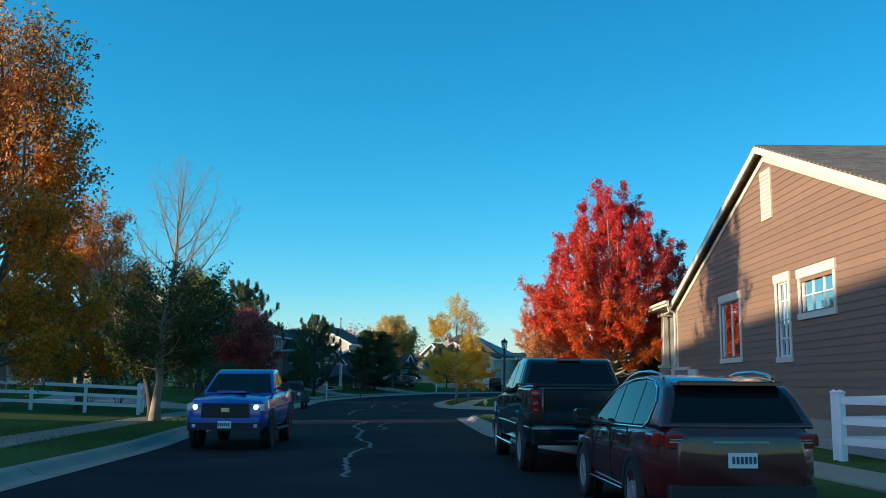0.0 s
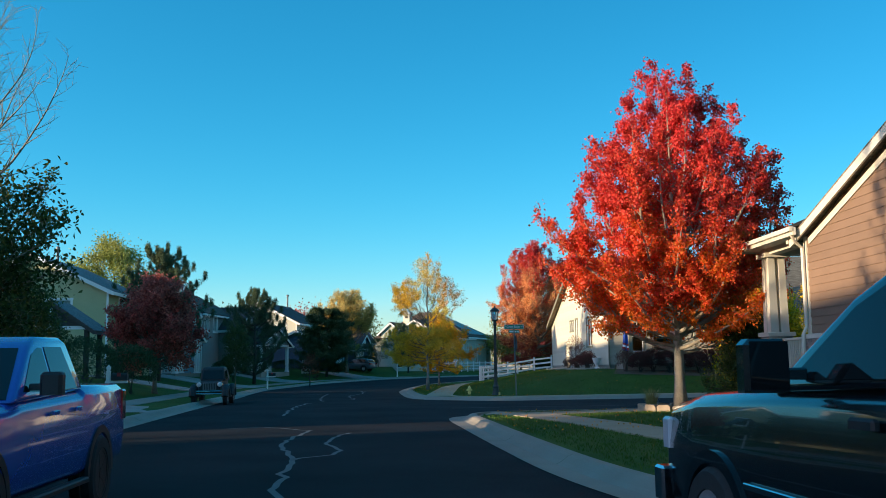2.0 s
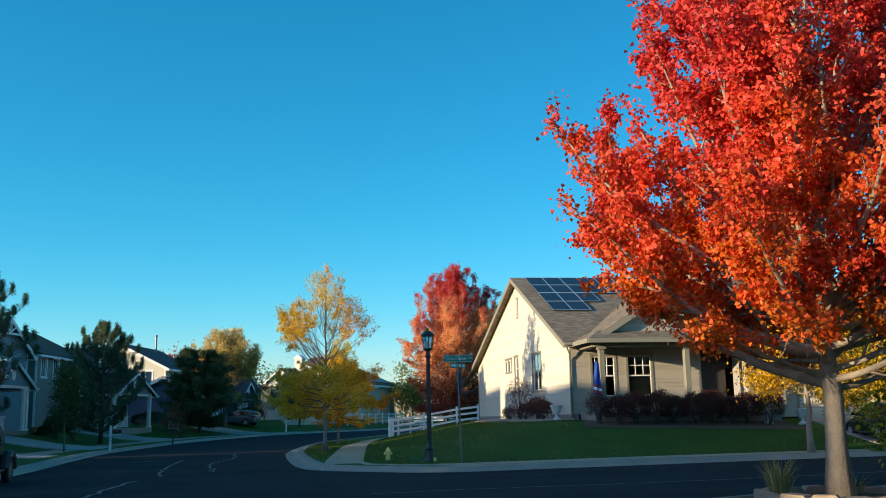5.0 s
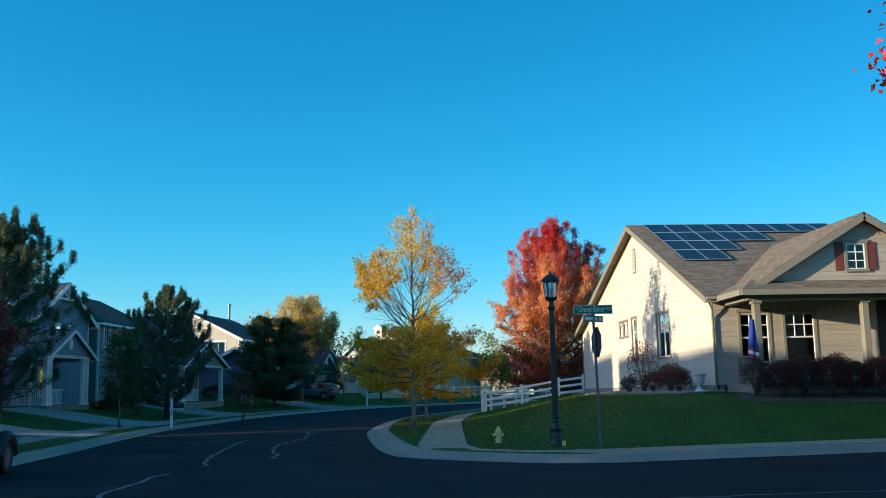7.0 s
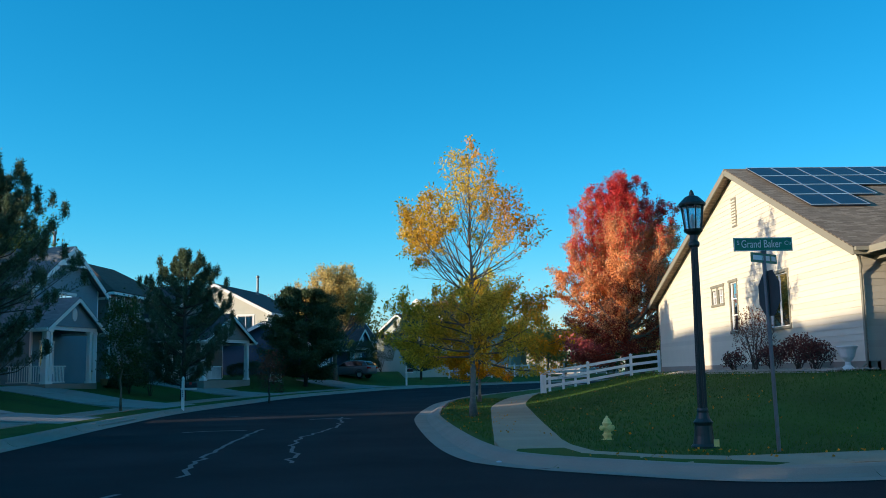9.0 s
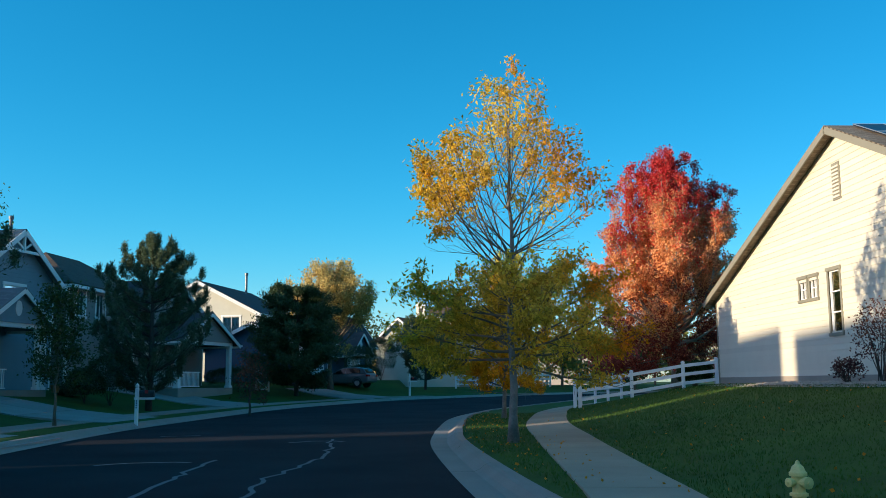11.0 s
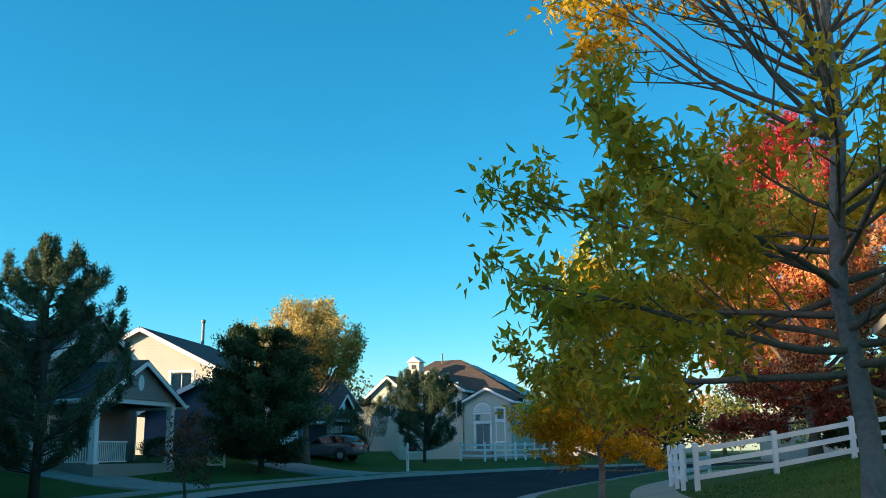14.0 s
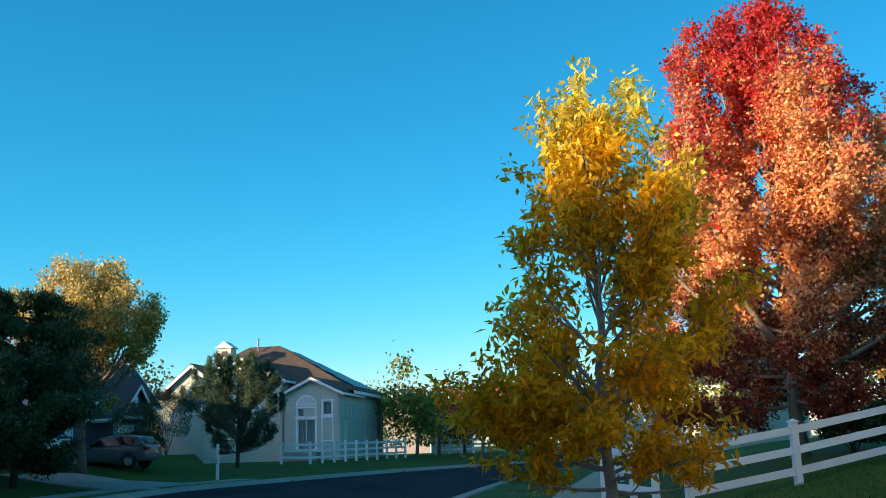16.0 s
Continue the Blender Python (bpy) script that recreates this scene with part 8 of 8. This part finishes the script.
# left-hand side: hedges and bushes by the drives
for k, (x, y, rx, h) in enumerate(((-18.6, 66.5, 1.8, 3.5), (-16.4, 67.8, 1.6, 2.7), (-14.9, 70.5, 1.5, 2.6), (-20.8, 64.0, 2.1, 3.8))):
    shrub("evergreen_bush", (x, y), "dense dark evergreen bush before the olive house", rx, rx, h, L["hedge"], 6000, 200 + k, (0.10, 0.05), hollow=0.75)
# The four at x=-23.6 are added, mostly out of view, to block low sun.
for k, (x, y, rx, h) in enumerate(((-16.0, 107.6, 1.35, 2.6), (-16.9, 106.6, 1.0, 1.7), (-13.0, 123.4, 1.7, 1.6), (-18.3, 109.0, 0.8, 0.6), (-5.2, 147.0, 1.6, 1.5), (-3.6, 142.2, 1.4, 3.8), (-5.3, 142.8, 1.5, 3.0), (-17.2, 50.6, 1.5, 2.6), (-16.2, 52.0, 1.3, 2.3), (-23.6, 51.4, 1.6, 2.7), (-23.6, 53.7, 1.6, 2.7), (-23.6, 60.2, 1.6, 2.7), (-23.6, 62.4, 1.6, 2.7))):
    shrub("dark_bush", (x, y), "dark clipped bush by a drive, some added to block low sun", rx, rx, h, L["hedge"], 5000, 220 + k, (0.10, 0.05), hollow=0.75)
for k, (x, y, h) in enumerate(((-18.0, 80.5, 4.6),)):
    pine("young_evergreen", (x, y), "young dark evergreen beside the drive", h, 1.4, L["pine"], 16000, 240 + k, first=0.3)
tree("small_tree", (-8.9, 106.2), "small wrapped tree with sparse dark leaves on the verge", 3.0, profile((0, 0.4), (1, 0.6), (2, 0.7), (3.0, 0.2)), 0.9, 0.06, L["purple"], 1100, M["darkbark"], limbs=14, subs=4, size=(0.11, 0.07), spread=0.15, seed=251)
tree("shade_tree", (-15.8, 57.5), "low leafy tree in dusk shade beside the drive", 5.0, profile((0, 1.2), (1.6, 1.9), (3, 2.0), (4.3, 1.2), (5.0, 0.3)), 1.3, 0.1, L["green"], 12000, M["bark"], limbs=24, subs=5, size=(0.13, 0.08), spread=0.25, seed=252)

# timber entrance porch before the olive house
def timber_porch():
    V = thing("porch", (-21.0, 77.0, 0), 0, "dark timber-framed entrance porch with a small gable", "porch")
    z0 = ground_z(-20, 77)
    for x in (-2.0, 2.0):
        for y in (-1.2, 1.2):
            column(V, x, y, z0, 4.1, 0.26, M["timber"])
    siding_wall(V, (-2.2, -1.3, 0), "s", 4.4, 4.05, 4.1, M["timber"], apex=(2.2, 5.5), single=False, name="gable_wall")
    gable_roof(V, -2.2, 2.2, -1.3, 1.3, 4.1, 5.6, "y", M["roof_grey"], M["timber"], 0.4, 0.2)
    beam(V, (-2.2, -1.45, 4.1), (2.2, -1.45, 4.1), 0.12, 0.2, M["white"], "tie_beam")
    beam(V, (0, -1.45, 4.1), (0, -1.45, 5.3), 0.12, 0.14, M["white"], "king_post", up=(0, 1, 0))


timber_porch()

# brown house: shrub by the pier, rubble bed; maple's stone ring
tree("green_shrub", (10.1, 48.3), "tall loose green shrub beside the brick pier", 2.75, profile((0, 0.9), (0.8, 1.15), (1.7, 1.1), (2.4, 0.7), (2.75, 0.25)), 0.2, 0.06, L["green"], 16000, M["darkbark"], limbs=30, subs=5, size=(0.085, 0.05), spread=0.13, seed=260, up=0.8)
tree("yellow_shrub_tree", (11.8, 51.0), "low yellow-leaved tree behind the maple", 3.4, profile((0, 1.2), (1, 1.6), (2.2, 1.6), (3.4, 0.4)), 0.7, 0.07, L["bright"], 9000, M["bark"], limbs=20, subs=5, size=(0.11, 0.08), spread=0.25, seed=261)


def stone_ring(at):
    V = thing("planter", (at[0], at[1], ground_z(*at) - 0.03), 0, "ring of rough buff stones round the maple's foot", "planter")
    rng = np.random.RandomState(9)
    n = 17
    for k in range(n):
        a = k * 2 * math.pi / n
        r = 1.25
        w, d, h = rng.uniform(0.34, 0.48), rng.uniform(0.2, 0.28), rng.uniform(0.16, 0.24)
        g = Geo()
        prof = [(-w / 2, 0), (w / 2, 0), (w / 2 * 0.96, h * 0.8), (w * 0.36, h), (-w * 0.38, h * 0.97), (-w / 2 * 0.95, h * 0.75)]
        g.prism([(x + rng.normal() * 0.012, z + (rng.normal() * 0.012 if z > 0 else 0)) for x, z in prof], -d / 2, d / 2, "y")
        R = Matrix.Translation((math.cos(a) * r, math.sin(a) * r * 0.85, 0)) @ Matrix.Rotation(a + math.pi / 2, 4, "Z")
        g.v = [tuple(R @ Vector(p)) for p in g.v]
        g.done("stone", M["stone"], V)
    Geo().lathe([(0.01, 0.12), (1.15, 0.10), (1.2, 0.0)], 24).done("mulch", M["soil"], V)


stone_ring((8.35, 49.8))
grass_tuft((7.5, 50.2), "arching ornamental grass in the stone ring", 0.75, 130, 270)
grass_tuft((9.0, 50.5), "small tuft of dry grass in the stone ring", 0.4, 60, 271)

def rubble(at, n, rx, ry, seed):
    """Loose pale stones on a bed."""
    rng = np.random.RandomState(seed)
    V = thing("rubble", (0, 0, 0), 0, "loose pale stones on the bed beside the brick wall", "stones", kind="stuff")
    g = Geo()
    xs, ys = at[0] + rng.uniform(-rx, rx, n), at[1] + rng.uniform(-ry, ry, n)
    for x, y, z in zip(xs, ys, height(xs, ys)):
        r = rng.uniform(0.03, 0.085)
        c = Vector((x, y, z + 0.02 + r * 0.3))
        q = [Vector(rng.normal(size=3) * 0.16 + np.array(d)) for d in ((1, 0, 0), (0, 1, 0), (-1, 0, 0), (0, -1, 0), (0, 0, 0.7), (0, 0, -0.7))]
        g.add([c + p * r for p in q], [(0, 1, 4), (1, 2, 4), (2, 3, 4), (3, 0, 4), (1, 0, 5), (2, 1, 5), (3, 2, 5), (0, 3, 5)])
    g.done("stone_bed", M["gravel"], V)["kind"] = "stuff"


rubble((9.0, 43.2), 1500, 0.85, 3.4, 66)
rubble((11.4, 85.0), 1500, 0.9, 8.0, 67)

# cream house: beds, barberries, roses, urns, flag
def bed(name, poly, label, material, lift=0.02):
    pts = [(x, y, ground_z(x, y) + lift) for x, y in poly]
    c = (sum(p[0] for p in pts) / len(pts), sum(p[1] for p in pts) / len(pts))
    fine = []
    for a, b in zip(pts, pts[1:] + pts[:1]):
        for k in range(5):
            x, y = lerp(a[0], b[0], k / 5), lerp(a[1], b[1], k / 5)
            fine.append((x, y))
    rings = []
    for s in (1.0, 0.66, 0.33):
        rings.append([(lerp(c[0], x, s), lerp(c[1], y, s)) for x, y in fine])
    v = [(x, y, ground_z(x, y) + lift) for r in rings for x, y in r] + [(c[0], c[1], ground_z(*c) + lift)]
    n = len(fine)
    f = [(k * n + i, k * n + (i + 1) % n, (k + 1) * n + (i + 1) % n, (k + 1) * n + i) for k in range(2) for i in range(n)] + [(2 * n + i, 2 * n + (i + 1) % n, 3 * n) for i in range(n)]
    return tagged(obj(name, v, f, material), label, "bed", kind="structure")


bed("bed_1", [(10.4, 77.0), (12.4, 76.6), (12.4, 99.5), (11.0, 99.0), (10.3, 92), (10.0, 84)], "strip of pale gravel along the cream wall", M["gravel"])
bed("bed_2", [(11.6, 74.2), (21.5, 73.8), (21.5, 76.4), (12.4, 76.6)], "mulched bed before the porch", M["soil"])
bed("bed_3", [(8.6, 20), (9.9, 20), (9.9, 46.8), (9.0, 46.6), (8.7, 40)], "strip of pale gravel along the brown wall", M["gravel"])
for k in range(9):
    x = 13.4 + k * 0.86
    shrub("barberry", (x, 74.9 + 0.3 * (k % 2)), "dark purple barberry bush before the porch", 0.72, 0.65, 1.25 + 0.3 * ((k * 7) % 3) / 2, L["purple"], 5200, 280 + k, (0.06, 0.035), hollow=0.55, group="barberries before the porch")
for k, (y, h, r, n) in enumerate(((79.3, 1.0, 0.6, 1500), (81.0, 1.2, 0.7, 1800), (82.7, 0.9, 0.6, 1300), (84.8, 2.3, 0.8, 1500), (86.4, 0.8, 0.5, 900))):
    shrub("rose_bush", (11.2 + 0.2 * (k % 2), y), "thin reddish shrub against the cream wall", r, r, h, L["purple"], n, 300 + k, (0.07, 0.045), stems=16, hollow=0.3, group="shrubs along the cream wall")
shrub("vine", (12.2, 104.4), "dark green vine hanging over the white fence", 0.8, 0.5, 1.0, L["hedge"], 3500, 309, (0.10, 0.08), hollow=0.6)
shrub("vine", (11.5, 101.9), "green vine heaped behind the white fence", 0.9, 0.4, 1.15, L["green"], 5000, 310, (0.10, 0.08), hollow=0.6)
shrub("barberry", (12.6, 75.2), "thin purple shrub by the porch corner", 0.6, 0.6, 1.4, L["purple"], 1600, 311, (0.06, 0.04), stems=16, hollow=0.3)


def urn(at, z, s=1.0):
    V = thing("urn", (at[0], at[1], z), 0, "white pedestal urn beside the porch", "urn")
    Geo().lathe([(0.16 * s, 0), (0.16 * s, 0.05 * s), (0.07 * s, 0.12 * s), (0.06 * s, 0.2 * s), (0.15 * s, 0.30 * s), (0.20 * s, 0.48 * s), (0.24 * s, 0.54 * s), (0.22 * s, 0.56 * s), (0.17 * s, 0.50 * s)], 18).done("bowl", M["pot"], V)
    Geo().lathe([(0.01, 0.51 * s), (0.18 * s, 0.50 * s), (0.01, 0.49 * s)], 14).done("soil", M["soil"], V)


urn((11.35, 77.5), ground_z(11.35, 77.5), 1.25)
urn((20.4, 75.2), ground_z(20.4, 75.2), 1.25)
urn((21.9, 75.0), ground_z(21.9, 75.0), 1.25)
fl = thing("flag", (12.75, 75.9, 1.6), 0, "blue flag with red and white bands hanging from a pole", "flag")
Geo().tube([(0.25, 0.2, 0.9), (-0.1, -0.25, 2.45)], [0.014, 0.012], 8).done("pole", M["white"], fl)
g = Geo()
rows_, cols_ = 9, 6
for i in range(rows_):
    for j in range(cols_):
        t, s = i / (rows_ - 1), j / (cols_ - 1)
        g.v.append((-0.08 + s * (0.18 + 0.20 * t) - 0.12 * t, -0.22 + 0.05 * math.sin(s * 9 + t * 2), 2.36 - t * 1.45 - s * 0.1))
g.f = [(i * cols_ + j, i * cols_ + j + 1, (i + 1) * cols_ + j + 1, (i + 1) * cols_ + j) for i in range(rows_ - 1) for j in range(cols_ - 1)]
cloth = g.done("cloth", M["flagblue"], fl, smooth=True)
for k, (mt, t0, t1) in enumerate((("signred", 0.70, 0.78), ("signwhite", 0.78, 0.86), ("signred", 0.86, 0.95))):
    q = Geo()
    for s in np.linspace(0, 1, 7):
        for t in (t0, t1):
            q.v.append((-0.08 + s * (0.18 + 0.20 * t) - 0.12 * t, -0.232 + 0.05 * math.sin(s * 9 + t * 2), 2.36 - t * 1.45 - s * 0.1))
    q.f = [(2 * i, 2 * i + 2, 2 * i + 3, 2 * i + 1) for i in range(6)]
    q.done("stripe", M[mt], cloth)
sol = cloth.modifiers.new("thick", "SOLIDIFY"); sol.thickness = 0.004
pot = thing("pumpkin_pot", (-18.6, 107.4, ground_z(-18.6, 107.4) + 0.2), 0, "orange pot on the white porch", "pot")
Geo().lathe([(0.16, 0), (0.22, 0.25), (0.24, 0.36), (0.20, 0.38)], 14).done("bowl", M["terracotta"], pot)
wv = thing("water_meter", (0.55, 67.4, ground_z(0.75, 67.4)), 0, "crumpled silver wrapper lying at the kerb", "litter")
Geo().lathe([(0.02, 0.0), (0.07, 0.03), (0.08, 0.06), (0.03, 0.10)], 7).done("crumple", M["alloy"], wv)

# plumbing vents on roofs
for k, (x, y, z) in enumerate(((-15.3, 142.5, 9.3), (-27.0, 93, 9.3), (-26, 119, 10.2))):
    v = thing("roof_vent", (x, y, z), 0, "dark vent pipe standing on a roof", "vent pipe")
    Geo().lathe([(0.11, 0), (0.11, 1.6), (0.16, 1.62), (0.16, 1.8), (0.05, 1.85)], 10).done("pipe", M["galv"], v)

# far trees and roofs that close the view
def far_woods():
    rng = np.random.RandomState(77)
    V = thing("far_woods", (0, 0, 0), 0, "distant autumn trees closing the view beyond the houses", "trees", kind="stuff")
    spots = []
    for k in range(46):
        a = rng.uniform(-0.62, 0.75)
        r = rng.uniform(215, 300)
        spots.append((math.sin(a) * r, 20 + math.cos(a) * r, rng.uniform(6, 10.5), rng.uniform(3.5, 6)))
    for k in range(26):
        spots.append((rng.uniform(-62, -40), rng.uniform(90, 200), rng.uniform(5.0, 7.0), rng.uniform(3, 5)))
    for k in range(18):
        spots.append((rng.uniform(40, 90), rng.uniform(95, 190), rng.uniform(6, 9), rng.uniform(3, 5)))
    spots += [(14.5, 157, 5.2, 2.4), (17, 160, 5.6, 2.6), (20, 163, 6, 2.8), (17.5, 150, 5.5, 2.4), (21, 153, 6.0, 2.6), (24.5, 150, 6.2, 2.8), (16, 178, 7, 3), (28, 172, 7, 3.2), (34, 160, 6.5, 3), (-16, 168, 9, 4), (-24, 160, 9, 4), (30, 140, 6, 3), (36, 132, 6, 3), (30, 118, 6.5, 3), (-6, 172, 8, 3.5), (-30, 150, 9, 4)]
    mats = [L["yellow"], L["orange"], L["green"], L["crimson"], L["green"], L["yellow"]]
    for mi, mt in enumerate(mats):
        cs, tg = [], Geo()
        for k, (x, y, h, r) in enumerate(spots):
            if k % len(mats) != mi:
                continue
            z = ground_z(x, y)
            tg.tube([(x, y, z), (x + 0.2, y, z + h * 0.7)], [0.16, 0.04], 5)
            n = 1500
            lobes = rng.normal(size=(12, 3)) * np.array([r * 0.5, r * 0.5, h * 0.22]) + np.array([x, y, z + h * 0.58])
            p = lobes[rng.randint(0, 12, n)] + rng.normal(size=(n, 3)) * np.array([r * 0.24, r * 0.24, h * 0.10])
            cs.append(p[p[:, 2] > z + 0.8])
        leaf_mesh("crowns", np.concatenate(cs), 0.36, 0.26, rng, mt, V)
        tg.done("trunks", M["bark"], V)["kind"] = "stuff"


far_woods()
for k, (x, y, rz, w, wm, rm) in enumerate(((24, 190, -40, 12, "greysiding", "roof_brown"), (44, 150, 20, 12, "stucco", "roof_brown"), (-20, 178, -20, 13, "bluesiding", "roof_dark"), (44, 84, 90, 12, "greysiding", "roof_grey"))):
    row_house((x, y, rz), "distant two-storey house beyond the bend", w, 10, 0.6, 5.6, 7.8, "y", M[wm], M[rm], M["white"], windows_e=[(2.0, 3.4, 3.6, 4.8), (6.5, 7.9, 3.6, 4.8)])

# mown grass in the nearer lawns, and fallen leaves
def lawn_blades(n, x0, x1, y0, y1, seed, dmin=0.6, avoid=()):
    rng = np.random.RandomState(seed)
    x, y = rng.uniform(x0, x1, n), rng.uniform(y0, y1, n)
    d = road_distance(x, y)
    ok = (~inside(x, y)) & (d > dmin)
    for line, w in avoid:
        P = resample(line, 0.5)
        L2 = np.full(x.shape, 1e9)
        for p in P:
            L2 = np.minimum(L2, (x - p.x) ** 2 + (y - p.y) ** 2)
        ok &= L2 > w * w
    return np.stack([x[ok], y[ok], height(x[ok], y[ok])], 1)


NW = [(1.5, 67.3), (1.35, 69.3), (1.55, 72), (1.95, 77), (2.45, 83), (3.1, 90), (4.2, 97), (5.4, 103), (8, 111)]
CW = [(1.5, 67.0), (2.1, 66.3), (3.0, 65.55), (4.2, 65.2), (6.0, 65.5), (9, 66.05), (14, 66.9), (24, 68.1)]
SW = [(3.3, 47.6), (4.2, 43.5), (5.0, 38), (5.7, 33), (6.3, 27)]
RW = [(1.9, 49.0), (3.3, 48.2), (5.0, 48.9), (9, 50.6)]
pts = np.concatenate([lawn_blades(60000, -0.6, 12, 64, 102, 1, avoid=((NW, 0.72), (CW, 0.8))), lawn_blades(26000, 1.5, 9.0, 28, 50.5, 2, avoid=((SW, 0.7), (RW, 0.75))), lawn_blades(14000, 12, 22, 65, 74, 3, avoid=((CW, 0.8),)), lawn_blades(14000, -12.5, -7, 24, 52, 4)])
rng = np.random.RandomState(8)
turf = leaf_mesh("turf", pts, 0.06, 0.016, rng, M["blade"], None, droop=-2.2, fold=0.1)
tagged(turf, "short mown grass blades on the lawns", "grass", kind="stuff")
lit = np.concatenate([lawn_blades(260, 0, 12, 64, 101, 5, 0.2), lawn_blades(300, 2, 10, 40, 51, 6, 0.2), lawn_blades(50, 1.5, 7.5, 65.4, 67, 7, 0.0), lawn_blades(200, -0.3, 2.2, 72, 100, 9, 0.1)])
lit[:, 2] += 0.05
fallen = leaf_mesh("fallen_leaves", lit, 0.06, 0.045, rng, L["orange"], None, droop=0.0, fold=0.05)
tagged(fallen, "scattered dry orange leaves fallen on lawn and path", "leaves", kind="stuff")
